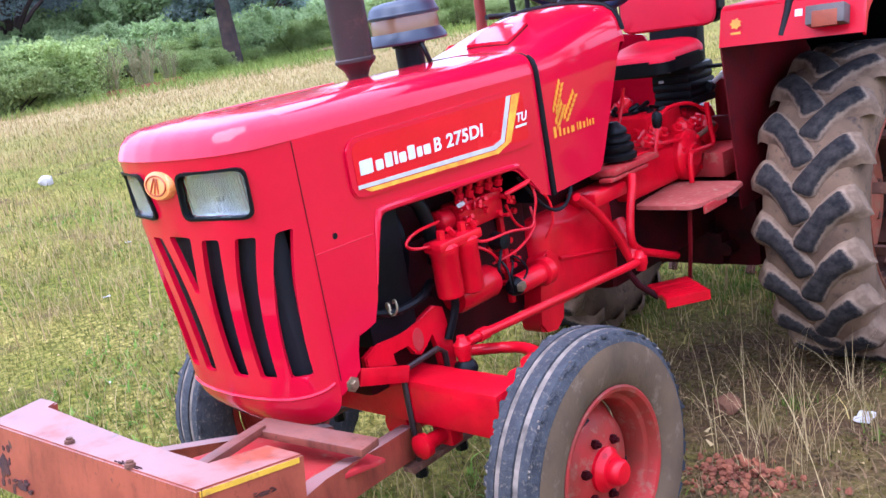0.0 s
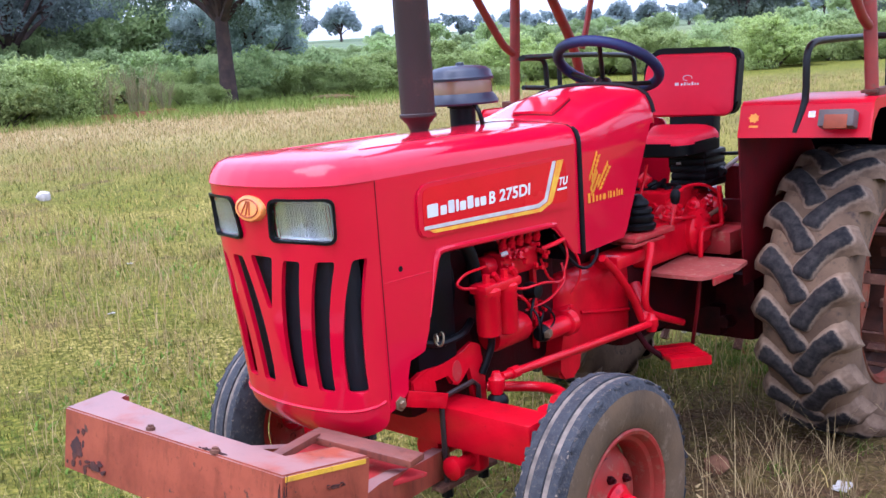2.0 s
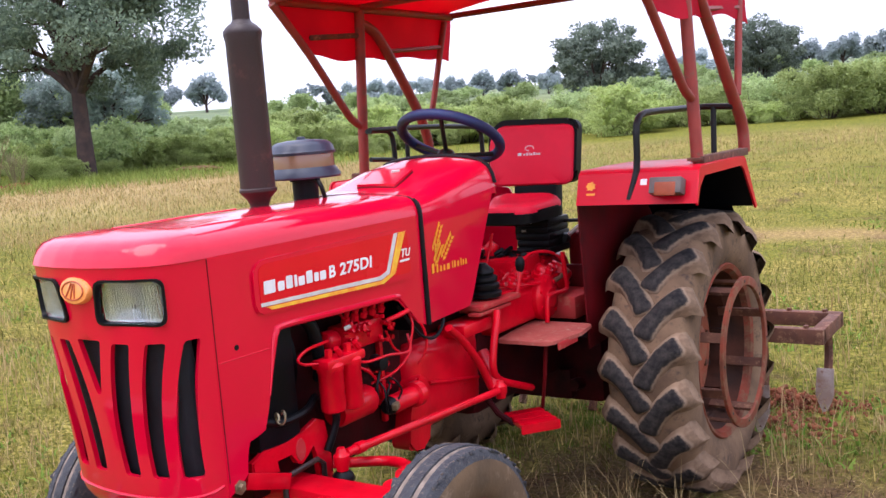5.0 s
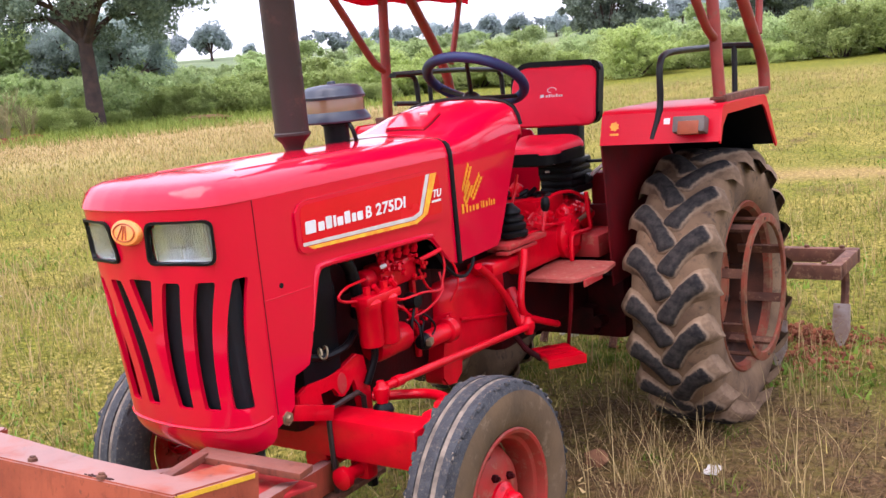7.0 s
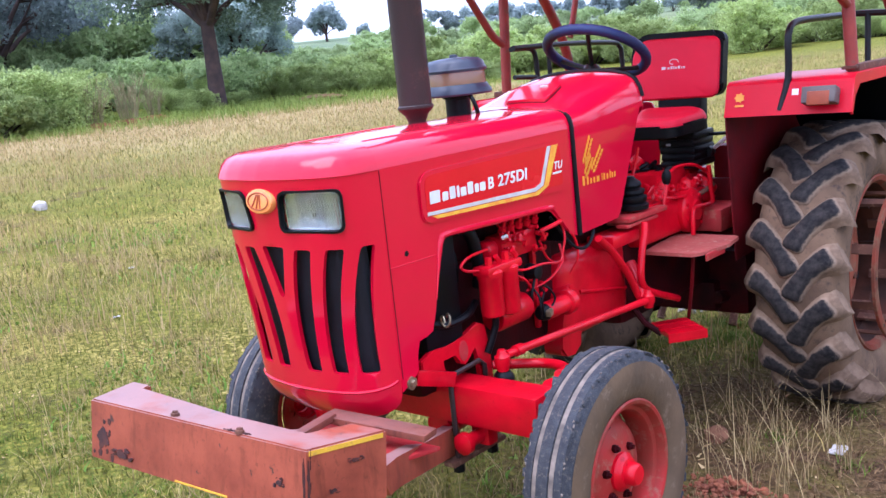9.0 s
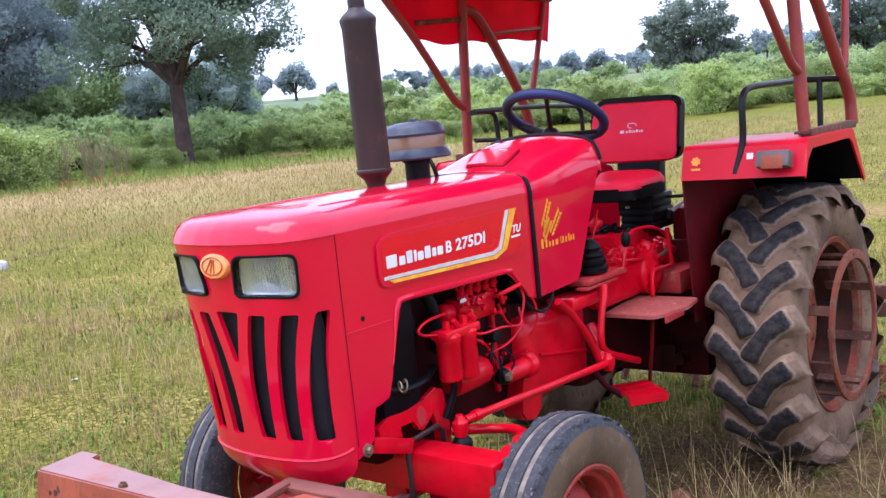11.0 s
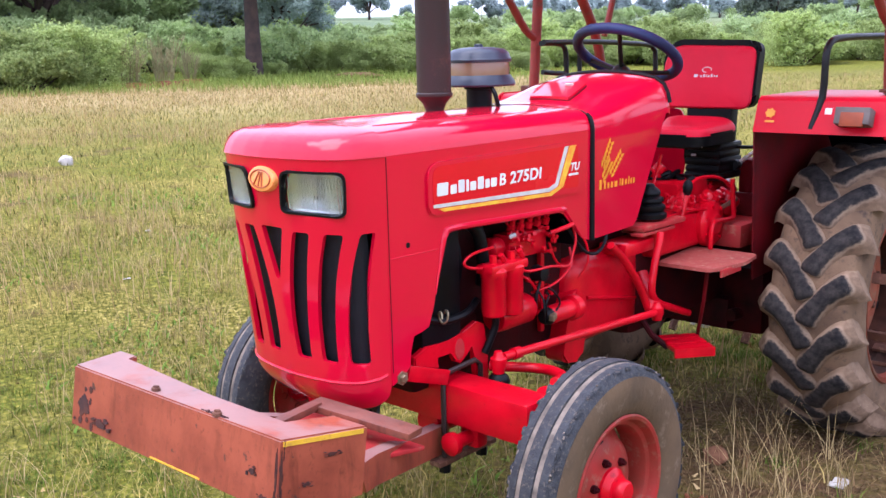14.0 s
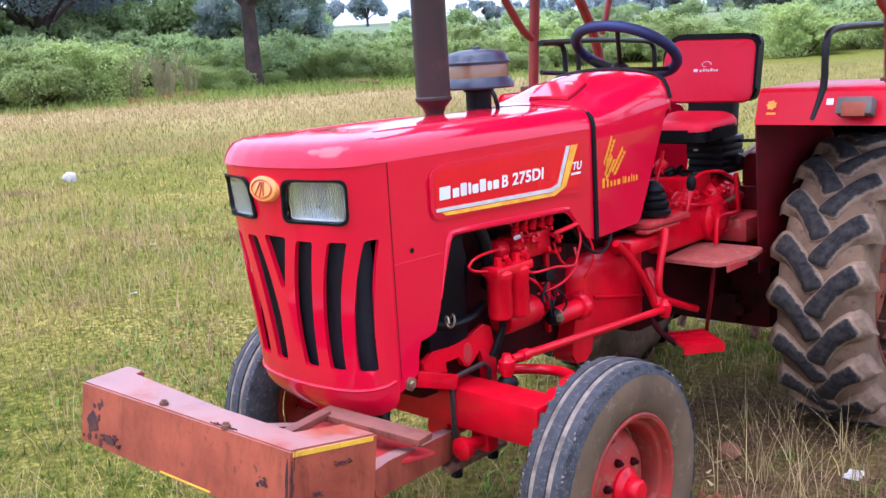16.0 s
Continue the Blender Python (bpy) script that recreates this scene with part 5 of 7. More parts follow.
# wheat ears and a word below them, on the cowl
wheat = part("wheat_sticker", tube([(XS, 0.560, 1.165), (XS, 0.570, 1.25), (XS, 0.604, 1.312)], 0.0016, 5), M_WHEAT, tractor, "yellow wheat ear sticker")
bm = bmesh.new()
for (y0, z0), (y1, z1) in (((0.552, 1.212), (0.606, 1.300)), ((0.600, 1.180), (0.672, 1.256)), ((0.556, 1.176), (0.602, 1.232))):
    n = 6
    for i in range(n):
        t = (i + 0.5) / n
        for sd in (-1, 1):
            d = Vector((y1 - y0, z1 - z0)).normalized()
            nrm = Vector((-d.y, d.x)) * sd
            c = Vector((y0, z0)).lerp(Vector((y1, z1)), t) + nrm * 0.006
            tip = c + d * 0.019 + nrm * 0.009
            pl = [tuple(c - d * 0.004), tuple(c + nrm * 0.009 + d * 0.006), tuple(tip), tuple(c - nrm * 0.004 + d * 0.009)]
            prism(pl, SIDE, 0.0012, bm)
tagged(part("grain", bm, M_WHEAT, wheat), kind="stuff")
u = 0.535
for w, h in ((0.026, 0.034), (0.020, 0.030), (0.020, 0.020), (0.020, 0.020), (0.032, 0.020), (0.010, 0.026), (0.020, 0.024), (0.020, 0.020), (0.012, 0.028), (0.015, 0.020), (0.018, 0.020)):
    part("word_bar", prism(round_poly([(u, 1.142), (u + w * 0.55, 1.142), (u + w * 0.6, 1.142 + h), (u + 0.002, 1.142 + h)], 0.002, 2), SIDE, 0.0012), M_WHEAT, wheat)
    u += w + 0.002

# ---- exhaust and air cleaner ----
EX, EY = -0.111, 0.145
exhaust = part("muffler", lathe([(0.030, 1.405), (0.031, 1.430), (0.040, 1.452), (0.057, 1.470), (0.062, 1.476), (0.062, 1.484), (0.0575, 1.488), (0.0575, 1.50), (0.058, 1.96), (0.063, 1.985), (0.062, 1.996), (0.048, 2.012), (0.034, 2.022), (0.030, 2.03)], pose(EX, EY, 0), 40), M_MUFFLER, tractor, "dark burnt upright exhaust muffler")
part("tail_pipe", lathe([(0.029, 2.02), (0.028, 2.46), (0.025, 2.46), (0.025, 2.1)], pose(EX, EY, 0), 24), M_MUFFLER, exhaust)
PX, PY = -0.158, 0.43
cleaner = part("cleaner_neck", lathe([(0.046, 1.405), (0.046, 1.485), (0.054, 1.487), (0.054, 1.497), (0.046, 1.50)], pose(PX, PY, 0), 28), M_BLACK, tractor, "air pre-cleaner on a black neck")
part("cleaner_skirt", lathe([(0.05, 1.497), (0.128, 1.497), (0.131, 1.503), (0.129, 1.512), (0.117, 1.530), (0.113, 1.536)], pose(PX, PY, 0), 40), M_ALU, cleaner, "dark blue plastic skirt")
part("cleaner_bowl", lathe([(0.111, 1.530), (0.112, 1.56), (0.110, 1.583)], pose(PX, PY, 0), 40), M_BOWL, cleaner, "tinted bowl full of dust")
part("cleaner_dome", lathe([(0.111, 1.580), (0.117, 1.582), (0.118, 1.590), (0.113, 1.596), (0.108, 1.613), (0.092, 1.626), (0.054, 1.632), (0.016, 1.634), (0.014, 1.643), (0.0, 1.645)], pose(PX, PY, 0), 40), M_ALU, cleaner, "dark blue domed lid")
part("cleaner_hose", tube([(PX + 0.10, PY - 0.05, 1.497), (PX + 0.125, PY - 0.06, 1.47), (PX + 0.13, PY - 0.05, 1.43)], 0.008, 8, curve=4), M_BLACK, cleaner)

# ---- steering wheel ----
sw = Matrix.Translation((-0.005, 1.165, 1.594)) @ pose(0, 0, 0, -29.5, 0, 0)
bm = bmesh.new()
ringp = [sw @ Vector((0.205 * math.cos(a), 0.205 * math.sin(a), 0)) for a in np.linspace(0, 2 * math.pi, 49)]
steering = part("steering_wheel", tube(ringp, 0.021, 12, bm), M_BLUE, tractor, "steering wheel with a dark blue padded cover")
for a in (290, 170, 50):
    r_ = radians(a)
    part("spoke", tube([sw @ Vector((0.015 * math.cos(r_), 0.015 * math.sin(r_), -0.075)), sw @ Vector((0.11 * math.cos(r_), 0.11 * math.sin(r_), -0.040)), sw @ Vector((0.20 * math.cos(r_), 0.20 * math.sin(r_), -0.004))], 0.0095, 8, curve=4), M_TUBE, steering)
part("hub", lathe([(0.0, -0.058), (0.026, -0.060), (0.036, -0.070), (0.042, -0.095), (0.046, -0.125), (0.030, -0.14)], sw, 24), M_TUBE, steering)
part("column", tube([sw @ Vector((0, 0, -0.12)), sw @ Vector((0, 0, -0.25))], 0.022, 12), M_TUBE, steering)

# ---- seat ----
SX = 0.070
seat = part("seat_post", box((0.21, 0.07, 0.30), (SX + 0.022, 1.70, 1.27), (-6, 0, 0), 0.008), M_VINYL, tractor, "driver's seat in red and black vinyl")
mbk = pose(SX, 1.685, 1.365, 90 - 9, 0, 3)
bk = round_poly([(-0.208, -0.004), (0.218, -0.006), (0.226, 0.275), (-0.166, 0.288), (-0.218, 0.215)], 0.050, 7)
part("backrest_shell", prism(bk, mbk @ Matrix.Translation((0, 0, -0.05)), 0.055, bevel=0.018), M_VINYL, seat, "black seat back edge")
cb = (sum(p[0] for p in bk) / len(bk), sum(p[1] for p in bk) / len(bk))
bm = bmesh.new()
loops = []
for k, d in ((0.950, 0.003), (0.942, 0.016), (0.90, 0.024), (0.6, 0.030), (0.2, 0.032)):
    loops.append([bm.verts.new(mbk @ Vector((cb[0] + (u - cb[0]) * k, cb[1] + (v - cb[1]) * k - 0.02, d))) for u, v in bk])
for l0, l1 in zip(loops, loops[1:]):
    for i in range(len(bk)):
        bm.faces.new((l0[i - 1], l0[i], l1[i], l1[i - 1]))
bm.faces.new(loops[-1])
part("backrest_pad", bm, M_SEAT, seat, "red vinyl backrest pad")
bm = bmesh.new()
u = -0.052
for w, h in ((0.026, 0.013), (0.013, 0.009), (0.011, 0.013), (0.006, 0.012), (0.012, 0.009), (0.012, 0.013), (0.008, 0.009), (0.012, 0.009)):
    prism([(u, 0.116), (u + w * 0.72, 0.116), (u + w * 0.75, 0.116 + h), (u + w * 0.03, 0.116 + h)], mbk @ Matrix.Translation((0, 0, 0.0325)), 0.001, bm)
    u += w + 0.002
part("print_bar", bm, M_WHITE, seat)
part("print_oval", tube([mbk @ Vector((0.006 + 0.021 * math.cos(a), 0.148 + 0.011 * math.sin(a), 0.0325)) for a in np.linspace(-0.3, 4.6, 22)], 0.0018, 6), M_WHITE, seat)
cu_ = round_poly([(-0.17, 0.0), (0.150, 0.0), (0.192, 0.30), (-0.18, 0.30)], 0.070, 7)
mcu = pose(SX + 0.012, 1.345, 1.208, 2, 0, 3)
part("cushion_base", prism(cu_, mcu @ Matrix.Translation((0, 0, 0.004)), 0.050, bevel=0.010), M_VINYL, seat, "black vinyl cushion side")
bm = bmesh.new()
loops = []
cc = (0.01, 0.15)
for k, d in ((0.992, 0.046), (0.985, 0.060), (0.93, 0.074), (0.78, 0.080), (0.55, 0.078), (0.3, 0.074), (0.1, 0.073)):
    loop = []
    for u, v in cu_:
        u_, v_ = cc[0] + (u - cc[0]) * k, cc[1] + (v - cc[1]) * k
        roll = 0.040 * max(0.0, v_ / 0.3) ** 2 * max(0.0, 1 - (u_ / 0.19) ** 2)
        loop.append(bm.verts.new(mcu @ Vector((u_, v_, d + roll))))
    loops.append(loop)
for l0, l1 in zip(loops, loops[1:]):
    for i in range(len(cu_)):
        bm.faces.new((l0[i - 1], l0[i], l1[i], l1[i - 1]))
bm.faces.new(loops[-1])
part("cushion", bm, M_SEAT, seat, "red vinyl seat cushion")
part("bracket", box((0.20, 0.26, 0.03), (SX, 1.52, 1.215), (0, 0, 0), 0.006), M_TUBE, seat)
# ribbed rubber bellows round the spring under the cushion
bm = bmesh.new()
for i in range(5):
    box((0.172 - 0.010 * (i % 2), 0.20, 0.036), (SX + 0.082, 1.61, 1.075 + 0.031 * i), (0, 0, 0), 0.015, bm)
part("bellows", bm, M_BLACK, seat, "black rubber bellows round the seat spring")
for x_, z_ in ((0.115, 1.205), (0.150, 1.202), (0.118, 1.165)):
    part("clip", box((0.020, 0.006, 0.010), (x_, 1.500, z_), (0, 0, 12), 0.002), M_SILVER, seat, "small silver clip")
part("arm_lever", tube([(0.225, 1.66, 1.105), (0.275, 1.66, 1.145), (0.345, 1.66, 1.195)], 0.009, 8), M_SILVER, seat, "silver hydraulic lever")
part("arm_stay", tube([(0.215, 1.66, 1.190), (0.30, 1.66, 1.192), (0.36, 1.66, 1.200)], 0.008, 8), M_TUBE, seat)
part("lever_joint", lathe([(0, -0.02), (0.022, -0.018), (0.026, 0.0), (0.022, 0.018), (0, 0.02)], pose(0.235, 1.655, 1.115, 90, 0, 0), 16), M_TUBE, seat)

# ---- wheels ----
def axle(x, y, z, out):
    """Turns a lathe axis to lie along x, its height pointing outwards."""
    return Matrix.Translation((x, y, z)) @ pose(0, 0, 0, 0, 90 * out, 0)


def front_wheel(x, out):
    m = axle(x, 0.0, 0.362, out)
    R = 0.372
    wheel = new("front_wheel")
    wheel.parent = tractor
    tagged(wheel, "ribbed front tyre on a red steel wheel")
    prof = [(0.222, 0.062), (0.235, 0.074), (0.275, 0.084), (0.315, 0.082), (0.345, 0.074), (0.358, 0.066)]
    prof += [(0.366, 0.060), (R - 0.003, 0.042), (R - 0.003, 0.037), (R - 0.018, 0.034), (R - 0.018, 0.021), (R, 0.018), (R + 0.001, 0.010), (R + 0.001, -0.010)]
    prof += [(r, -h) for r, h in prof[::-1] if h > 0.012]
    part("tyre", lathe(prof, m, 72), M_TYRE, wheel, "blue-grey worn rubber tread")
    wall = [(0.2225, 0.063), (0.2355, 0.0752), (0.2755, 0.0852), (0.3155, 0.0832), (0.337, 0.0775)]
    part("sidewall", lathe(wall, m, 72), M_WALL, wheel, "dusty grey-brown side wall")
    for h in (0.0275, -0.0275):
        part("groove", lathe([(R - 0.0175, h - 0.0085), (R - 0.0055, h - 0.0075), (R - 0.004, h), (R - 0.0055, h + 0.0075), (R - 0.0175, h + 0.0085)], m, 72), M_GROOVE, wheel, "tread groove packed with pale dust")
    # worn, chipped blocks along both shoulders
    gw = np.random.default_rng(44)
    for end_ in (1, -1):
        nb = bmesh.new()
        for k in range(46):
            a = 360 * (k + 0.5 * gw.random()) / 46
            size = (0.010, 0.024 + 0.020 * gw.random(), 0.014 + 0.010 * gw.random())
            join(nb, block(size, 0.003), m @ pose(0, 0, 0, 0, 0, a) @ Matrix.Translation((0.3585, 0, end_ * (0.058 + 0.005 * gw.random()))) @ pose(0, 0, 0, 10 * gw.normal(), end_ * 28, 0))
        tagged(part("shoulder_block", nb, M_TYRE, wheel), kind="stuff")
        nb = bmesh.new()
        for k in range(60):
            a = 360 * gw.random()
            join(nb, block((0.004, 0.004 + 0.010 * gw.random(), 0.003 + 0.004 * gw.random())), m @ pose(0, 0, 0, 0, 0, a) @ Matrix.Translation((0.364, 0, end_ * (0.054 + 0.010 * gw.random()))) @ pose(0, 0, 0, 40 * gw.normal(), end_ * 35, 0))
        tagged(part("dried_mud", nb, M_GROOVE, wheel), kind="stuff")
    rim = [(0.222, 0.062), (0.226, 0.070), (0.220, 0.074), (0.210, 0.071), (0.204, 0.060), (0.200, 0.046), (0.188, 0.040), (0.184, 0.030), (0.183, 0.0), (0.186, -0.04), (0.205, -0.05), (0.221, -0.062), (0.228, -0.068)]
    part("rim", lathe(rim, m, 56), M_FRIM, wheel, "red rim, dusty")
    disc = [(0.186, -0.046), (0.172, -0.036), (0.156, -0.012), (0.144, 0.006), (0.126, 0.018), (0.100, 0.026), (0.076, 0.030), (0.066, 0.032), (0.058, 0.036)]
    part("disc", lathe(disc, m, 48), M_FRIM, wheel)
    part("hub", lathe([(0.062, 0.020), (0.060, 0.044), (0.052, 0.050), (0.045, 0.062), (0.037, 0.064), (0.035, 0.088), (0.028, 0.096), (0.0, 0.098)], m, 32), M_CAST, wheel, "red hub cap")
    for k in range(6):
        mk = m @ pose(0, 0, 0, 0, 0, 60 * k + 15) @ Matrix.Translation((0.083, 0, 0.026))
        part("lug_nut", lathe([(0.013, 0), (0.013, 0.014), (0.009, 0.015), (0.007, 0.024), (0.0, 0.024)], mk, 6), M_GREASESHADE, wheel, "dark greasy wheel nut")
    for k in range(3):
        mk = m @ pose(0, 0, 0, 0, 0, 120 * k + 70) @ Matrix.Translation((0.140, 0, 0.011)) @ pose(0, 0, 0, 0, 42, 0)
        part("rim_slot", placed(block((0.010, 0.034, 0.004)), mk), M_BLACK, wheel)
    return wheel


def block(size, bevel=0.0):
    b2 = bmesh.new()
    bmesh.ops.create_cube(b2, size=1.0)
    for v in b2.verts:
        v.co = Vector((v.co.x * size[0], v.co.y * size[1], v.co.z * size[2]))
    if bevel:
        bmesh.ops.bevel(b2, geom=b2.edges[:], offset=bevel, segments=2, affect="EDGES")
    return b2


def placed(b2, m):
    for v in b2.verts:
        v.co = m @ v.co
    return b2


front_wheel(0.655, 1)
front_wheel(-0.700, -1)

RC = (1.872, 0.595)                          # rear axle: y, z


def lug_mesh(side):
    """One bent tractor lug in tyre space: x round the tyre, y across it, z outwards."""
    # centre line from the middle of the tread to the shoulder, swept back
    path = smooth_path([(0.016, -0.006, 0), (-0.030, 0.014, 0), (-0.082, 0.048, 0), (-0.135, 0.092, 0), (-0.174, 0.144, 0), (-0.194, 0.184, 0)], 3)
    b2 = bmesh.new()
    rows = []
    last = len(path) - 1
    for i, p in enumerate(path):
        t = i / last
        half = 0.0305 + 0.005 * math.cos(6.283 * t) + 0.008 * t
        drop = -0.030 * max(0.0, 1 - t / 0.10) ** 2 - 0.048 * max(0.0, (t - 0.76) / 0.24) ** 1.6
        half *= 1 - 0.25 * max(0.0, 1 - t / 0.10)
        d = (path[min(i + 1, last)] - path[max(i - 1, 0)]).normalized()
        n = Vector((-d.y, d.x))
        sec = ((-half - 0.036, -0.028), (-half - 0.013, 0.001), (-half + 0.001, 0.017), (-half * 0.5, 0.023), (half * 0.5, 0.023), (half - 0.001, 0.017), (half + 0.013, 0.001), (half + 0.036, -0.028))
        rows.append([b2.verts.new((p.x + n.x * w, side * (p.y + n.y * w), h + drop)) for w, h in sec])
    for a, b_ in zip(rows, rows[1:]):
        for j in range(7):
            b2.faces.new((a[j], a[j + 1], b_[j + 1], b_[j])).smooth = True
    b2.faces.new(rows[0][::-1])
    b2.faces.new(rows[-1])
    bmesh.ops.recalc_face_normals(b2, faces=b2.faces[:])
    return b2


def rear_wheel(x, out):
    m = axle(x, RC[0], RC[1], out)
    wheel = new("rear_wheel")
    wheel.parent = tractor
    tagged(wheel, "large muddy rear tyre with chevron lugs")
    R = 0.588
    prof = [(0.365, 0.135), (0.385, 0.158), (0.44, 0.176), (0.50, 0.174), (0.545, 0.160), (0.566, 0.146), (0.580, 0.11), (R, 0.05), (R, 0.0)]
    prof = prof + [(r, -h) for r, h in prof[::-1][1:]]
    part("carcass", lathe(prof, m, 96), M_MUD, wheel, "mud-covered brown tyre carcass")
    for side in (1, -1):
        base = lug_mesh(side)
        me = bpy.data.meshes.new("lug")
        # wrap the lug round the tyre
        for v in base.verts:
            a, r = v.co.x / 0.62, R + v.co.z
            v.co = Vector((r * math.cos(a), r * math.sin(a), v.co.y))
        bmesh.ops.recalc_face_normals(base, faces=base.faces[:])
        base.to_mesh(me)
        base.free()
        me.materials.append(M_LUG)
        n = 19
        for k in range(n):
            ob = new("lug", me)
            ob.parent = wheel
            ob.matrix_local = m @ pose(0, 0, 0, 0, 0, 360 / n * (k + (0.5 if side < 0 else 0)) + 6.5)
    rim = [(0.365, 0.138), (0.378, 0.150), (0.372, 0.158), (0.352, 0.150), (0.340, 0.125)]
    part("rim", lathe(rim, m, 64), M_RIM, wheel, "rusty red rim caked with mud")
    part("rim_barrel", lathe([(0.340, 0.125), (0.335, 0.07), (0.318, 0.05), (0.315, -0.06), (0.345, -0.11), (0.365, -0.135)], m, 64), M_BARREL, wheel, "rusty rim barrel, darkened for the shade inside")
    for k in range(8):
        mk = m @ pose(0, 0, 0, 0, 0, 45 * k)
        part("rim_bracket", placed(block((0.045, 0.05, 0.10)), mk @ Matrix.Translation((0.315, 0, 0.0))), M_BARREL, wheel)
    disc = [(0.318, -0.07), (0.30, -0.025), (0.22, 0.002), (0.14, -0.010), (0.125, -0.025), (0.12, 0.015), (0.10, 0.03), (0.0, 0.035)]
    part("disc", lathe(disc, m, 48), M_DISC, wheel, "muddy orange wheel disc with bolt holes")
    for k in range(8):
        mk = m @ pose(0, 0, 0, 0, 0, 45 * k + 10)
        part("disc_bolt", lathe([(0.016, -0.02), (0.016, 0.012), (0.0, 0.012)], mk @ Matrix.Translation((0.17, 0, 0)), 6), M_RUST, wheel)
        part("disc_hole", lathe([(0, -0.004), (0.017, -0.004), (0.017, -0.016)], mk @ Matrix.Translation((0.245, 0.03, 0.0)), 14), M_BLACK, wheel)
    # outer ring on spacers
    part("outer_ring", lathe([(0.322, 0.223), (0.322, 0.235), (0.318, 0.237), (0.285, 0.237), (0.282, 0.233), (0.282, 0.223)], m, 64, closed=True), M_RIM, wheel, "flat steel ring bolted outside the rim")
    for k in range(8):
        mk = m @ pose(0, 0, 0, 0, 0, 45 * k + 22)
        part("ring_spacer", placed(block((0.014, 0.040, 0.20)), mk @ Matrix.Translation((0.300, 0, 0.128))), M_RUST, wheel)
        part("ring_hole", lathe([(0, 0.0012), (0.007, 0.0012), (0.007, -0.002)], mk @ pose(0, 0, 0, 0, 0, 22) @ Matrix.Translation((0.302, 0, 0.237)), 10), M_BLACK, wheel)
    return wheel


rear_wheel(0.717, 1)
rear_wheel(-0.577, -1)

# ---- chassis ----
def cast(name, bm, label="", mat=None, parent=None):
    return part(name, bm, mat or M_CAST, parent or tractor, label)


beam = cast("axle_beam", box((1.148, 0.125, 0.128), (0.0, -0.178, 0.590), (0, 0, 0), 0.018), "red box-section front axle beam")
for sgn in (1, -1):
    cast("king_pin", tube([(sgn * 0.545, -0.10, 0.655), (sgn * 0.545, -0.06, 0.30)], 0.036, 14), parent=beam)
    cast("stub_axle", tube([(sgn * 0.545, -0.03, 0.365), (sgn * 0.66, 0.0, 0.362)], 0.03, 12), parent=beam)
    cast("steering_arm", tube([(sgn * 0.545, -0.07, 0.67), (sgn * 0.50, 0.03, 0.652), (sgn * 0.40, 0.06, 0.648), (sgn * 0.26, -0.03, 0.652)], [0.018, 0.018, 0.016, 0.016], 10, curve=4), parent=beam)
cast("pivot", tube([(0.17, -0.22, 0.50), (0.17, -0.05, 0.50)], 0.045, 16), parent=beam)
cast("pivot_pin", tube([(0.315, -0.26, 0.484), (0.315, -0.12, 0.484)], 0.022, 12), parent=beam)
cast("pivot_lug", box((0.07, 0.05, 0.10), (0.315, -0.17, 0.50), (0, 0, 0), 0.012), parent=beam)
cast("pivot_cap", lathe([(0.035, 0), (0.035, 0.02), (0.02, 0.03), (0, 0.03)], pose(0.315, -0.26, 0.484, 90, 0, 0), 12), parent=beam)
cast("front_support", box((0.40, 0.30, 0.20), (0.0, -0.16, 0.72), (0, 0, 0), 0.02), mat=M_GREASESHADE)
for sgn in (1, -1):
    # webbed bracket between axle and engine, with an oval hole
    web = [(-0.352, 0.758), (-0.300, 0.778), (-0.210, 0.772), (-0.140, 0.785), (-0.076, 0.806), (-0.040, 0.790), (-0.028, 0.700), (-0.020, 0.600), (-0.082, 0.610), (-0.092, 0.700), (-0.098, 0.742), (-0.130, 0.708), (-0.152, 0.690), (-0.178, 0.702), (-0.196, 0.738), (-0.262, 0.738), (-0.246, 0.700), (-0.352, 0.716)]
    cast("web_bracket", prism(web, Matrix(((0, 0, sgn, sgn * 0.235), (1, 0, 0, 0), (0, 1, 0, 0), (0, 0, 0, 1))), 0.018, bevel=0.004))
    cast("web_hollow", lathe([(0, 0.002), (0.020, 0.002), (0.022, -0.002)], Matrix.Translation((sgn * 0.253, -0.158, 0.737)) @ pose(0, 0, 0, 0, 90 * sgn, 0) @ Matrix.Diagonal((1.6, 1, 1, 1)), 18), mat=M_DUSTYRED)
    if sgn > 0:
        cast("panel_bracket", box((0.012, 0.175, 0.046), (sgn * 0.272, -0.318, 0.700), (-19, 0, 0), 0.003))
    # bent clamp rod round the beam
    cx = 0.262
    rod = [(sgn * cx, -0.245, 0.39), (sgn * cx, -0.245, 0.655), (sgn * cx, -0.225, 0.682), (sgn * cx, -0.10, 0.690), (sgn * cx, -0.075, 0.67), (sgn * cx, -0.075, 0.40)]
    cast("clamp_rod", tube(rod, 0.0085, 8), "dark rusty bent clamp rod", M_MUFFLER)

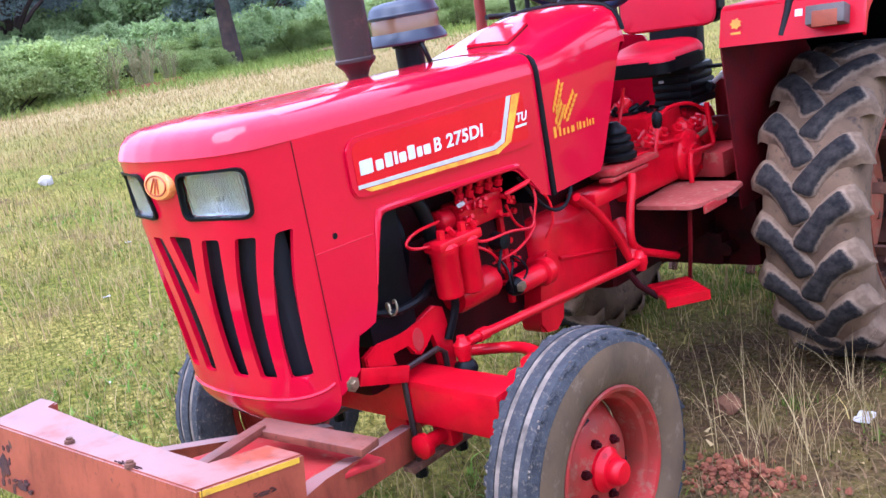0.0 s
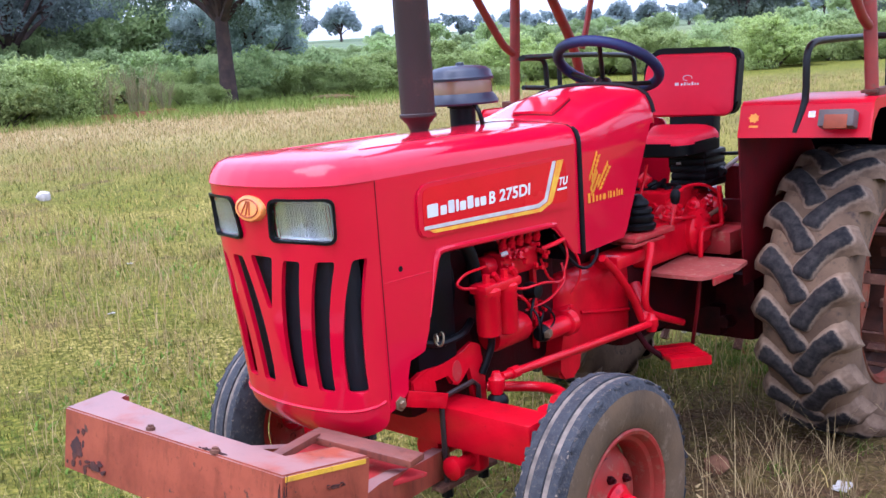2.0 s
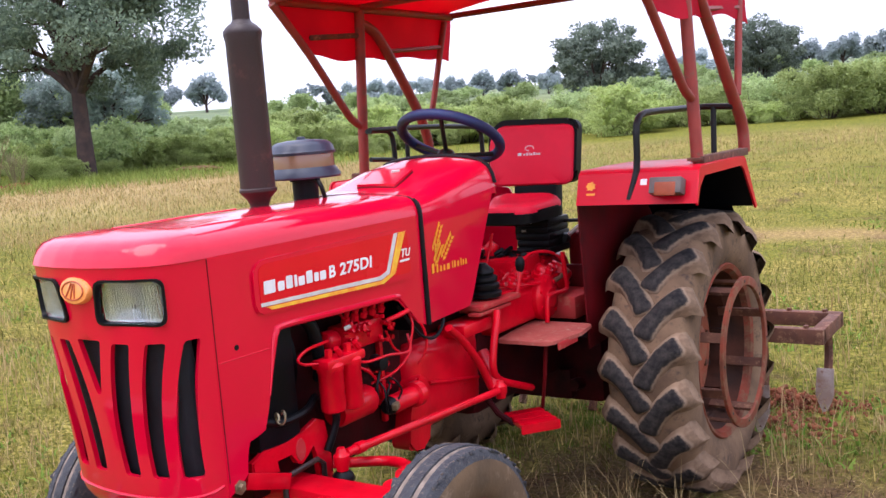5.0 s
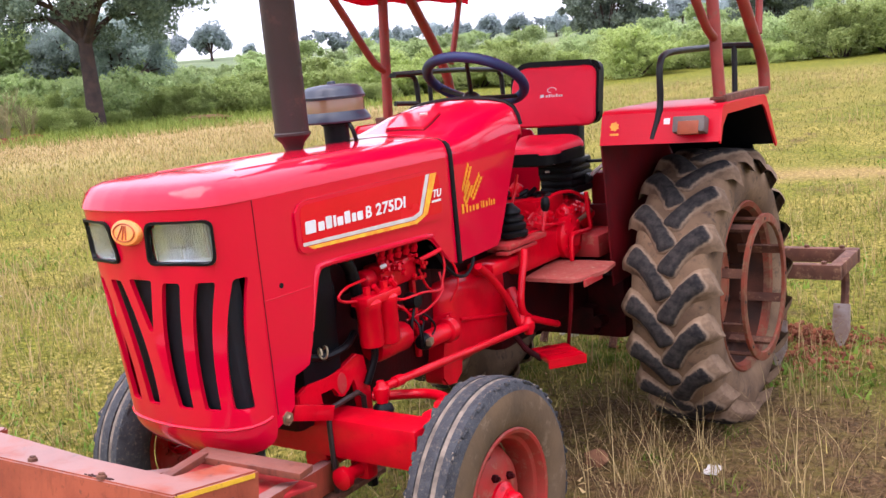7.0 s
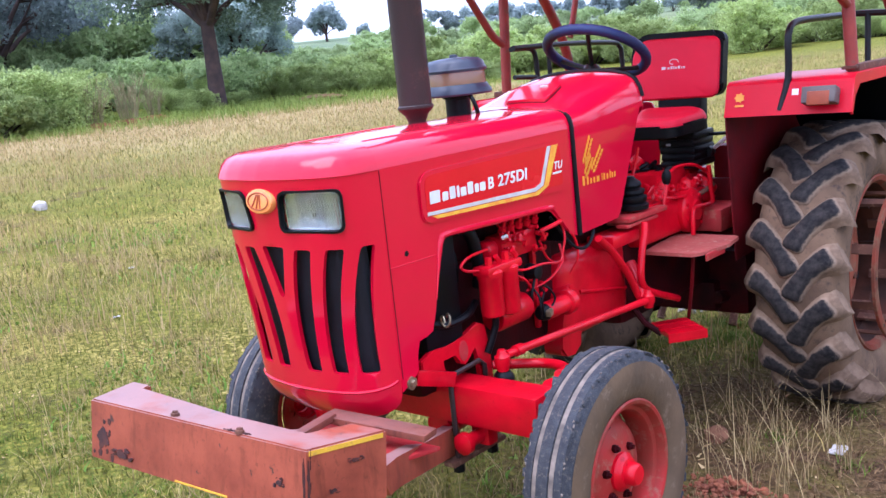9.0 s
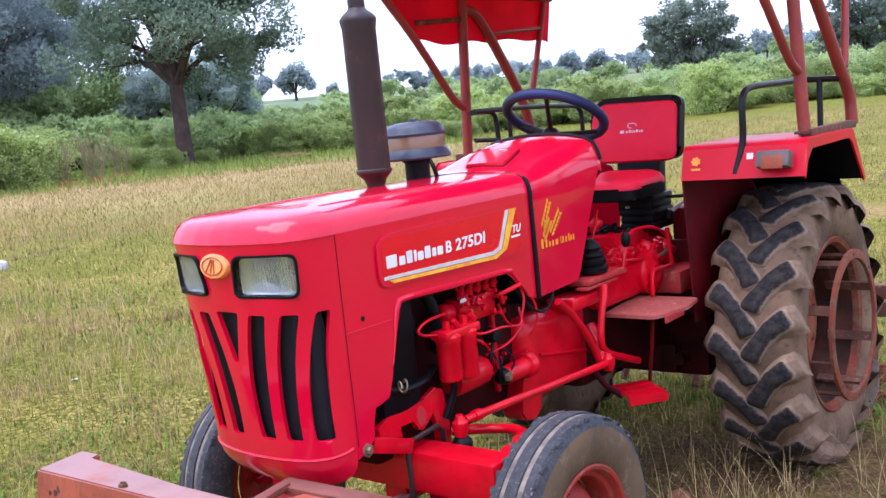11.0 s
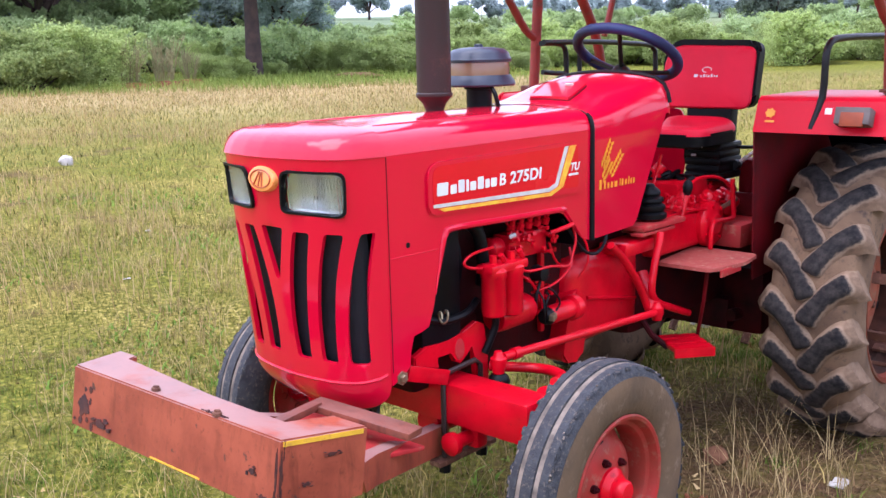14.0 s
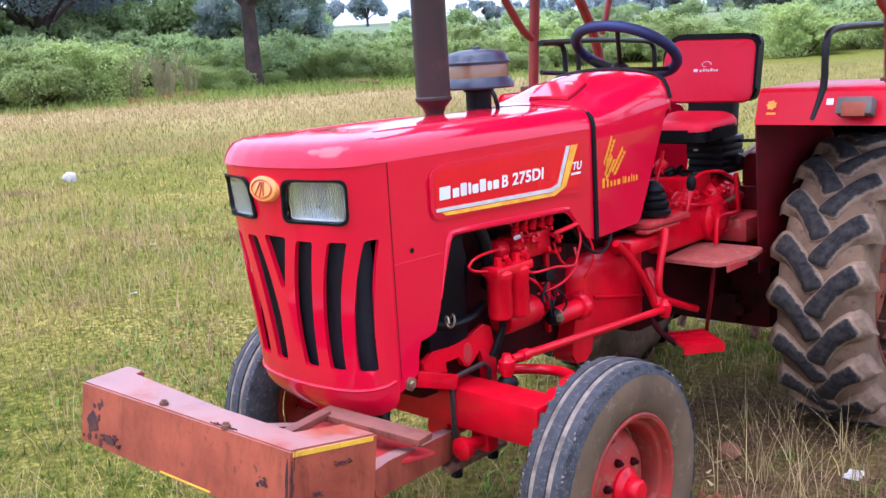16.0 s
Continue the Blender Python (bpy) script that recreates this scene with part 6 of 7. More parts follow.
# Block, head and sump are coloured near-black for the bay's shade.
engine = cast("engine_block", box((0.36, 0.62, 0.36), (0.0, 0.16, 0.80), (0, 0, 0), 0.02), "red painted engine with pipes and filters", mat=M_GREASESHADE)
cast("cylinder_head", box((0.30, 0.58, 0.14), (-0.02, 0.15, 1.04), (0, 0, 0), 0.02), parent=engine, mat=M_GREASESHADE)
cast("sump", box((0.20, 0.60, 0.12), (-0.02, 0.18, 0.60), (0, 0, 0), 0.03, taper=1.1), parent=engine, mat=M_GREASESHADE)
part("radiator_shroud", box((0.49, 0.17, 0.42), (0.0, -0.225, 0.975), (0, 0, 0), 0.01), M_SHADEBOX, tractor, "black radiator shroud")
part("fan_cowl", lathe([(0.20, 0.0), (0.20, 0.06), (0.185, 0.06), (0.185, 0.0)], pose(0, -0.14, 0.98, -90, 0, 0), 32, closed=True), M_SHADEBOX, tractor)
part("top_hose", tube([(0.16, -0.22, 1.12), (0.215, -0.05, 1.10), (0.215, 0.0, 0.98), (0.19, 0.02, 0.9)], 0.021, 10, curve=5), M_BLACK, tractor, "black radiator hose")
part("low_hose", tube([(0.235, -0.30, 0.86), (0.25, -0.22, 0.838), (0.25, -0.12, 0.842), (0.22, -0.04, 0.86)], 0.012, 8, curve=4), M_BLACK, tractor, "black lower hose")
part("hose_clip", tube([(0.268 + 0.012 * math.cos(a), -0.262 + 0.004 * a, 0.858 + 0.018 * math.sin(a)) for a in np.linspace(0, 9, 26)], 0.0035, 6), M_STEEL, tractor, "loose steel wire clip")
# two fuel filters under one head
FX = 0.288
filt = cast("filter_head", box((0.068, 0.180, 0.030), (FX - 0.002, 0.010, 0.970), (0, 0, 0), 0.010), "twin red fuel filters")
for fy, zb, r in ((-0.036, 0.818, 0.0385), (0.052, 0.806, 0.036)):
    cast("filter_can", lathe([(0, zb), (r * 0.6, zb), (r * 0.93, zb + 0.006), (r, zb + 0.016), (r, 0.94), (r * 1.08, 0.944), (r * 1.08, 0.962), (r * 0.9, 0.97), (r * 0.5, 0.985)], pose(FX, fy, 0), 32), parent=filt)
    cast("filter_bolt", lathe([(0.013, 0.985), (0.013, 1.01), (0, 1.012)], pose(FX, fy, 0), 6), parent=filt)
    cast("filter_plug", lathe([(0.009, 0), (0.009, 0.03), (0, 0.032)], Matrix.Translation((FX + 0.02, fy + 0.03, 0.99)) @ pose(0, 0, 0, 40, 0, 0), 6), parent=filt)
part("bottom_hose", tube([(0.285, -0.03, 0.84), (0.28, -0.02, 0.79), (0.27, -0.035, 0.74), (0.26, -0.05, 0.70)], 0.012, 8, curve=4), M_BLACK, tractor)
pipes = [
    [(0.285, -0.085, 0.978), (0.29, -0.150, 0.992), (0.29, -0.172, 1.012), (0.285, -0.123, 1.030), (0.27, -0.015, 1.030)],
    [(0.285, 0.09, 0.945), (0.28, 0.156, 0.925), (0.28, 0.265, 0.921), (0.28, 0.363, 0.907), (0.28, 0.390, 0.941), (0.28, 0.407, 0.996), (0.26, 0.40, 1.06)],
    [(0.25, 0.20, 0.84), (0.28, 0.29, 0.86), (0.28, 0.38, 0.905), (0.26, 0.40, 0.96)],
    [(0.24, 0.31, 0.99), (0.25, 0.33, 0.93), (0.26, 0.36, 0.90)],
    [(0.22, 0.10, 1.10), (0.23, 0.12, 1.06), (0.23, 0.14, 1.02)],
    [(0.22, 0.17, 1.10), (0.23, 0.18, 1.06), (0.23, 0.19, 1.02)],
]
for i in range(4):
    pipes.append([(0.235, 0.12 + 0.045 * i, 1.105), (0.225, 0.12 + 0.045 * i, 1.15), (0.17, 0.13 + 0.05 * i, 1.16), (0.12, 0.13 + 0.06 * i, 1.12)])
pipes += [[(0.24, 0.10, 0.93), (0.27, 0.15, 0.90), (0.265, 0.20, 0.86), (0.25, 0.24, 0.80)], [(0.27, 0.42, 1.02), (0.285, 0.46, 0.97), (0.285, 0.47, 0.90), (0.26, 0.45, 0.84)]]
for q in pipes:
    cast("fuel_pipe", tube(q, 0.0046, 8, curve=5), parent=engine)
# injection pump, lift pump, starter, small fittings
cast("injection_pump", box((0.075, 0.20, 0.085), (0.195, 0.21, 1.000), (0, 0, 0), 0.014), parent=engine)
for i in range(5):
    cast("pump_outlet", lathe([(0.014, 0), (0.014, 0.02), (0.009, 0.022), (0.009, 0.045), (0.012, 0.046), (0.012, 0.056), (0, 0.056)], pose(0.23, 0.12 + 0.045 * i, 1.055, 0, 18, 0), 8), parent=engine)
for i in range(4):
    cast("pump_screw", lathe([(0.008, 0), (0.008, 0.012), (0, 0.013)], pose(0.265, 0.13 + 0.055 * i, 0.985 + 0.02 * (i % 2), 0, 90, 0), 6), parent=engine)
cast("pump_lever", tube([(0.27, 0.28, 1.03), (0.30, 0.32, 1.045), (0.30, 0.36, 1.05)], 0.008, 8), parent=engine)
cast("pump_drum", lathe([(0, 0), (0.030, 0), (0.034, 0.01), (0.034, 0.05), (0.02, 0.06), (0, 0.06)], pose(0.195, 0.10, 1.005, 90, 0, 0), 24), parent=engine)
part("lift_pump", lathe([(0, 0), (0.026, 0), (0.029, 0.008), (0.024, 0.026), (0.024, 0.045), (0, 0.05)], pose(0.235, 0.235, 0.90, 0, 90, 0), 24), M_BLACK, engine, "black lift pump")
part("bright_fitting", lathe([(0.007, 0), (0.007, 0.020), (0.004, 0.021), (0, 0.022)], pose(0.255, 0.085, 1.045, 0, 70, 40), 8), M_SILVER, engine)
cast("starter_motor", lathe([(0, 0), (0.029, 0), (0.032, 0.006), (0.032, 0.12), (0.044, 0.125), (0.044, 0.155), (0, 0.16)], pose(0.262, 0.275, 0.748, -90, 0, 0), 28), parent=engine)
part("starter_end", lathe([(0, -0.03), (0.022, -0.028), (0.029, -0.012), (0.030, 0.006), (0, 0.008)], pose(0.262, 0.275, 0.748, -90, 0, 0), 20), M_BLACK, engine, "black starter cap")
cast("oil_filter", lathe([(0, 0), (0.045, 0.0), (0.05, 0.012), (0.05, 0.16), (0.045, 0.17), (0, 0.17)], pose(0.23, 0.03, 0.79, -90, 0, 0), 24), parent=engine)
for y0, z0, y1, z1, y2, z2 in ((0.245, 0.765, 0.225, 0.80, 0.270, 0.83), (0.270, 0.770, 0.300, 0.79, 0.262, 0.85), (0.235, 0.755, 0.215, 0.77, 0.225, 0.84)):
    part("engine_wire", tube([(0.278, y0, z0 - 0.02), (0.292, y1, z1), (0.285, (y1 + y2) / 2, (z1 + z2) / 2 + 0.01), (0.262, y2, z2)], 0.0034, 6, curve=5), M_BLACK, engine)
part("terminal", box((0.02, 0.03, 0.022), (0.292, 0.262, 0.752), (10, 0, 15), 0.004), M_STEEL, engine, "bright starter terminal")
part("starter_wire", tube([(0.262, 0.21, 0.79), (0.27, 0.20, 0.83), (0.265, 0.23, 0.88), (0.25, 0.24, 0.90)], 0.005, 6, curve=4), M_BLACK, engine)
part("loom_wire", tube([(0.25, 0.37, 1.06), (0.285, 0.44, 0.95), (0.29, 0.52, 0.925), (0.285, 0.58, 0.96), (0.27, 0.60, 1.0)], 0.006, 6, curve=4), M_BLACK, tractor)
g1 = np.random.default_rng(3)
for i in range(12):
    yy, zz = 0.10 + 0.24 * g1.random(), 0.955 + 0.10 * g1.random()
    cast("pump_fitting", lathe([(0.008, 0), (0.008, 0.014), (0.005, 0.016), (0.005, 0.026), (0.007, 0.027), (0.007, 0.034), (0, 0.035)], pose(0.238, yy, zz, 40 * g1.random() - 20, 70 + 30 * g1.random(), 0), 8), parent=engine)
for i in range(22):
    yy, zz = 0.06 + 0.36 * g1.random(), 0.72 + 0.36 * g1.random()
    cast("engine_bolt", lathe([(0.010, 0), (0.010, 0.014), (0, 0.015)], pose(0.18, yy, zz, 0, 90, 0), 6), parent=engine)
cast("engine_rib", box((0.02, 0.02, 0.30), (0.19, 0.33, 0.82), (0, 0, 0), 0.006), parent=engine)
cast("flywheel_plate", prism(round_poly([(0.385, 0.548), (0.495, 0.532), (0.520, 0.62), (0.530, 0.74), (0.50, 0.80), (0.44, 0.78), (0.40, 0.66)], 0.03, 4), Matrix(((0, 0, 1, 0.165), (1, 0, 0, 0), (0, 1, 0, 0), (0, 0, 0, 1))), 0.08, bevel=0.01), parent=engine)

# Added black sheets that give the engine bay its shade.
part("bay_blocker", box((0.50, 0.02, 0.34), (0.0, 0.45, 1.13), (0, 0, 0), 0.004), M_SHADEBOX, tractor, "added black plate that darkens the engine bay")
part("bonnet_shade", box((0.54, 0.74, 0.012), (0.0, 0.08, 1.320), (0, 0, 0), 0.003), M_SHADEBOX, tractor, "added black sheet for shade under the bonnet")
# gearbox
gear = cast("bell_housing", box((0.46, 0.46, 0.32), (0.0, 0.68, 0.735), (0, 0, 0), 0.07, seg=5), "red gearbox and clutch housing")
# Dark block added to shade the gap under the cowl.
cast("gap_block", box((0.36, 0.46, 0.16), (-0.02, 0.68, 0.93), (0, 0, 0), 0.03), parent=gear, mat=M_GREASESHADE)
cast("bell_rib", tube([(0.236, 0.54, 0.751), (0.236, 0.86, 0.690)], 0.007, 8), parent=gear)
cast("gearbox", box((0.40, 0.95, 0.40), (0.0, 1.35, 0.72), (0, 0, 0), 0.04), parent=gear, mat=M_GREASESHADE)
cast("lift_housing", box((0.42, 0.48, 0.18), (0.02, 1.55, 0.96), (0, 0, 0), 0.05, taper=0.85, seg=4), parent=gear)
cast("gear_cover", box((0.12, 0.56, 0.15), (0.205, 1.24, 0.895), (0, 0, 0), 0.035, seg=4), parent=gear)
cast("brake_housing", lathe([(0, 0.055), (0.040, 0.055), (0.050, 0.045), (0.085, 0.040), (0.095, 0.030), (0.095, 0.0)], pose(0.255, 1.36, 0.905, 0, 90, 0), 28), parent=gear)
for k in range(7):
    a = 6.283 * k / 7
    cast("brake_bolt", lathe([(0.008, 0), (0.008, 0.010), (0, 0.011)], pose(0.292, 1.36 + 0.074 * math.cos(a), 0.905 + 0.074 * math.sin(a), 0, 90, 0), 6), parent=gear)
cast("cover_flange", box((0.135, 0.60, 0.014), (0.200, 1.24, 0.975), (0, 0, 0), 0.004), parent=gear)
cast("top_cover", box((0.30, 0.36, 0.06), (0.06, 1.06, 0.955), (0, 0, 0), 0.012), parent=gear, mat=M_DUSTYRED)
cast("selector_box", box((0.22, 0.26, 0.10), (0.10, 1.34, 1.03), (0, 0, 0), 0.02), parent=gear)
for i, (bx, by, bz, br) in enumerate(((0.20, 1.24, 1.00, 0.045), (0.22, 1.42, 0.98, 0.05), (0.05, 1.30, 1.10, 0.035), (0.24, 1.56, 0.96, 0.06), (0.16, 1.20, 0.95, 0.05))):
    cast("cover_boss", lathe([(0, 0.05), (br * 0.6, 0.05), (br * 0.75, 0.04), (br * 0.8, 0.015), (br, 0.01), (br, -0.03)], pose(bx, by, bz, 10 * i - 20, 40, 15 * i), 20), parent=gear)
g2 = np.random.default_rng(9)
for i in range(18):
    cast("cover_bolt", lathe([(0.010, 0), (0.010, 0.016), (0, 0.017)], pose(0.02 + 0.2 * g2.random(), 1.0 + 0.55 * g2.random(), 1.0 + 0.04 * g2.random(), 0, 20, 0), 6), parent=gear)
part("gear_boot", lathe([(0.060, 0.0), (0.062, 0.018), (0.050, 0.026), (0.056, 0.036), (0.056, 0.05), (0.044, 0.058), (0.050, 0.068), (0.049, 0.080), (0.036, 0.088), (0.040, 0.098), (0.038, 0.108), (0.024, 0.122), (0.014, 0.135), (0.0, 0.136)], pose(0.235, 0.948, 0.985, 0, 0, 0) @ Matrix.Diagonal((1.12, 1.12, 0.95, 1)), 28), M_BLACK, tractor, "black ribbed rubber lever boot")
for q, kn in ((((0.275, 1.125, 0.95), (0.28, 1.14, 1.00), (0.28, 1.158, 1.055)), True), (((0.08, 1.12, 1.0), (0.10, 1.10, 1.14), (0.06, 1.08, 1.22)), False)):
    lv = cast("lever", tube(q, 0.008, 8, curve=4), "thin red lever with a black knob")
    if kn:
        part("knob", lathe([(0.008, -0.01), (0.016, 0.0), (0.020, 0.022), (0.017, 0.042), (0.008, 0.052), (0, 0.053)], pose(*q[-1], 0, 5, 0), 16), M_BLACK, lv)
cast("bent_pipe", tube([(0.32, 1.46, 1.08), (0.32, 1.47, 0.99), (0.32, 1.48, 0.935), (0.32, 1.46, 0.917), (0.32, 1.33, 0.922), (0.32, 1.295, 0.905), (0.32, 1.285, 0.815)], 0.010, 8, curve=3))
cast("cross_pipe", tube([(0.18, 1.16, 0.985), (0.24, 1.28, 0.962), (0.28, 1.42, 0.958), (0.31, 1.52, 0.99)], 0.010, 8, curve=4), mat=M_RUST)
cast("curved_stay", tube([(0.31, 0.575, 0.945), (0.31, 0.605, 0.922), (0.31, 0.677, 0.864), (0.31, 0.766, 0.763), (0.32, 0.815, 0.666)], 0.0145, 10, curve=5), "curved red stay tube")
cast("drag_link", tube([(0.355, -0.075, 0.712), (0.355, 0.80, 0.660)], 0.0135, 14), "long red steering drag link")
cast("link_collar", tube([(0.355, -0.03, 0.7095), (0.355, 0.005, 0.708)], 0.0185, 12))
for yy, zz in ((-0.095, 0.700), (0.825, 0.662)):
    cast("ball_joint", lathe([(0, -0.036), (0.018, -0.034), (0.020, -0.022), (0.025, -0.012), (0.025, 0.012), (0.017, 0.018), (0.012, 0.034), (0, 0.035)], pose(0.352, yy, zz), 20))
part("joint_boot", lathe([(0.028, -0.075), (0.034, -0.06), (0.030, -0.045), (0.02, -0.035)], pose(0.352, -0.095, 0.700), 16), M_BLACK, tractor)
cast("drop_arm", tube([(0.33, 0.825, 0.66), (0.30, 0.85, 0.72), (0.25, 0.87, 0.78)], [0.024, 0.026, 0.03], 12, curve=3))
cast("pedal_tube", tube([(0.325, 0.885, 0.945), (0.33, 0.868, 0.90), (0.33, 0.838, 0.83), (0.33, 0.822, 0.733), (0.33, 0.868, 0.682), (0.33, 0.97, 0.640), (0.33, 1.10, 0.592)], 0.0145, 10, curve=5), "bent red tube under the footplate")
plate = part("footplate", prism(round_poly([(0.262, 0.972), (0.470, 0.972), (0.494, 1.005), (0.528, 1.17), (0.500, 1.33), (0.220, 1.33)], 0.02, 5), Matrix.Translation((0, 0, 0.796)), 0.014, bevel=0.003), M_PLATE, tractor, "dusty pink steel footplate")
part("plate_edge", box((0.008, 0.16, 0.028), (0.508, 1.088, 0.788), (0, 0, 0), 0.003), M_DUSTYRED, plate)
cast("floor_plate", box((0.26, 0.30, 0.02), (0.18, 0.95, 0.965), (0, 0, 0), 0.006), mat=M_DUSTYRED)
cast("floor_edge", box((0.05, 0.24, 0.012), (0.285, 0.90, 0.945), (0, 0, 0), 0.004), mat=M_DUSTYRED)
cast("floor_block", box((0.12, 0.20, 0.05), (0.24, 0.79, 0.90), (0, 0, 0), 0.015))
STEP = pose(0.371, 1.005, 0.494, 0, 0, 51)          # the step stands askew to the tractor
step = cast("step", placed(block((0.155, 0.190, 0.010), 0.002), STEP), "red slatted mounting step", M_DUSTYRED)
for dv in (-0.066, 0.0, 0.066):
    cast("tread_bar", placed(block((0.158, 0.050, 0.012), 0.003), STEP @ Matrix.Translation((0, dv, 0.009))), parent=step)
cast("step_lip", placed(block((0.160, 0.010, 0.036), 0.002), STEP @ Matrix.Translation((0, -0.097, -0.004))), parent=step)
cast("step_hanger", tube([(0.46, 1.00, 0.80), (0.42, 1.05, 0.66), (0.365, 1.115, 0.505)], 0.008, 8), parent=step, mat=M_DARKRED)
cast("step_stay", tube([(0.33, 0.95, 0.485), (0.27, 0.93, 0.53), (0.22, 0.92, 0.60)], 0.012, 8), parent=step, mat=M_GREASESHADE)
cast("rear_axle", tube([(-0.5, RC[0], RC[1]), (0.66, RC[0], RC[1])], 0.085, 20), mat=M_GREASESHADE)

cast("axle_trumpet", lathe([(0.15, 0.0), (0.15, 0.06), (0.13, 0.08), (0.12, 0.27), (0.15, 0.29), (0.15, 0.32)], Matrix.Translation((0.20, RC[0], 0.66)) @ pose(0, 0, 0, 0, 90, 0), 28), "axle housing darkened for shade", M_GREASESHADE)
# Filler boxes, their dark red holding the shade beside the seat.
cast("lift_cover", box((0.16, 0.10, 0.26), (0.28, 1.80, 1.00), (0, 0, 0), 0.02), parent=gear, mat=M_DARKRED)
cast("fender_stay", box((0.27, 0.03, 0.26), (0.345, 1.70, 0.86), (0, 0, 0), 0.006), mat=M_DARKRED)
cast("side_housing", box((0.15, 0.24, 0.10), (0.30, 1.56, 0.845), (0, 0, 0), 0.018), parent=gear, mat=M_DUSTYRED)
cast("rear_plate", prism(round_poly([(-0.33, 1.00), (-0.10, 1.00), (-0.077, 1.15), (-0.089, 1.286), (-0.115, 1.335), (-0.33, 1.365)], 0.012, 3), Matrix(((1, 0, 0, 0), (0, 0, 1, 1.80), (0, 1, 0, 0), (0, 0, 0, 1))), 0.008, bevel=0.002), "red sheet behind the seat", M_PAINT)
cast("axle_bracket", box((0.24, 0.40, 0.30), (0.26, 1.86, 0.52), (0, 0, 0), 0.03), mat=M_GREASESHADE)
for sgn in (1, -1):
    cast("lower_link", tube([(sgn * 0.26, 1.60, 0.46), (sgn * 0.33, 2.10, 0.44), (sgn * 0.36, 2.55, 0.50)], 0.028, 10), mat=M_GREASESHADE)
cast("draw_frame", box((0.50, 0.30, 0.14), (0.0, 1.75, 0.46), (0, 0, 0), 0.02), mat=M_GREASESHADE)
g4 = np.random.default_rng(21)
for i in range(9):
    bx, by, bz = 0.02 + 0.14 * g4.random(), 1.26 + 0.16 * g4.random(), 1.00 + 0.08 * g4.random()
    part("control_link", tube([(bx, by, bz), (bx + g4.normal(0, 0.04), by + g4.normal(0, 0.05), bz + 0.03), (bx + g4.normal(0, 0.06), by + 0.10, bz + 0.05 * g4.random())], 0.009 + 0.006 * g4.random(), 7, curve=3), M_BLACK, seat)
part("linkage_block", box((0.12, 0.14, 0.07), (0.07, 1.33, 1.05), (0, 10, 20), 0.015), M_BLACK, seat, "greasy black linkage under the seat")
for i in range(7):
    y0, z0 = 1.02 + 0.08 * i, 1.0 + 0.02 * g4.random()
    cast("gear_fitting", lathe([(0.020, 0), (0.020, 0.02), (0.012, 0.022), (0.012, 0.04), (0, 0.042)], pose(0.22 + 0.05 * g4.random(), y0, z0 - 0.02, 20 * g4.random(), 30, 0), 8), parent=gear)
for q in ([(0.26, 1.18, 1.06), (0.27, 1.26, 1.10), (0.29, 1.40, 1.09), (0.31, 1.50, 1.03)], [(0.20, 1.10, 1.0), (0.27, 1.20, 0.985), (0.29, 1.34, 0.97)], [(0.14, 1.08, 1.0), (0.15, 1.14, 1.12), (0.16, 1.16, 1.20)]):
    cast("control_rod", tube(q, 0.007, 7, curve=4), parent=gear)

# ---- fenders with rails and lamps ----


def far_rail(fd):
    """The rail on the far fender: a long top tube with a bent front loop, two uprights and a low stay."""
    part("hand_rail", tube([(-0.50, 1.27, 1.650), (-0.50, 1.70, 1.648), (-0.50, 2.12, 1.632), (-0.495, 2.19, 1.610), (-0.495, 2.21, 1.56), (-0.495, 2.21, 1.30)], 0.0125, 10, curve=4), M_TUBE, fd, "black bent tube rail")
    part("rail_loop", tube([(-0.515, 1.27, 1.646), (-0.512, 1.38, 1.645), (-0.512, 1.435, 1.632), (-0.512, 1.455, 1.585), (-0.512, 1.46, 1.42)], 0.012, 10, curve=4), M_TUBE, fd)
    part("rail_post", tube([(-0.505, 1.552, 1.640), (-0.505, 1.552, 1.42)], 0.011, 10), M_TUBE, fd)
    part("rail_stay", tube([(-0.515, 1.28, 1.520), (-0.512, 1.46, 1.508)], 0.011, 10), M_TUBE, fd)


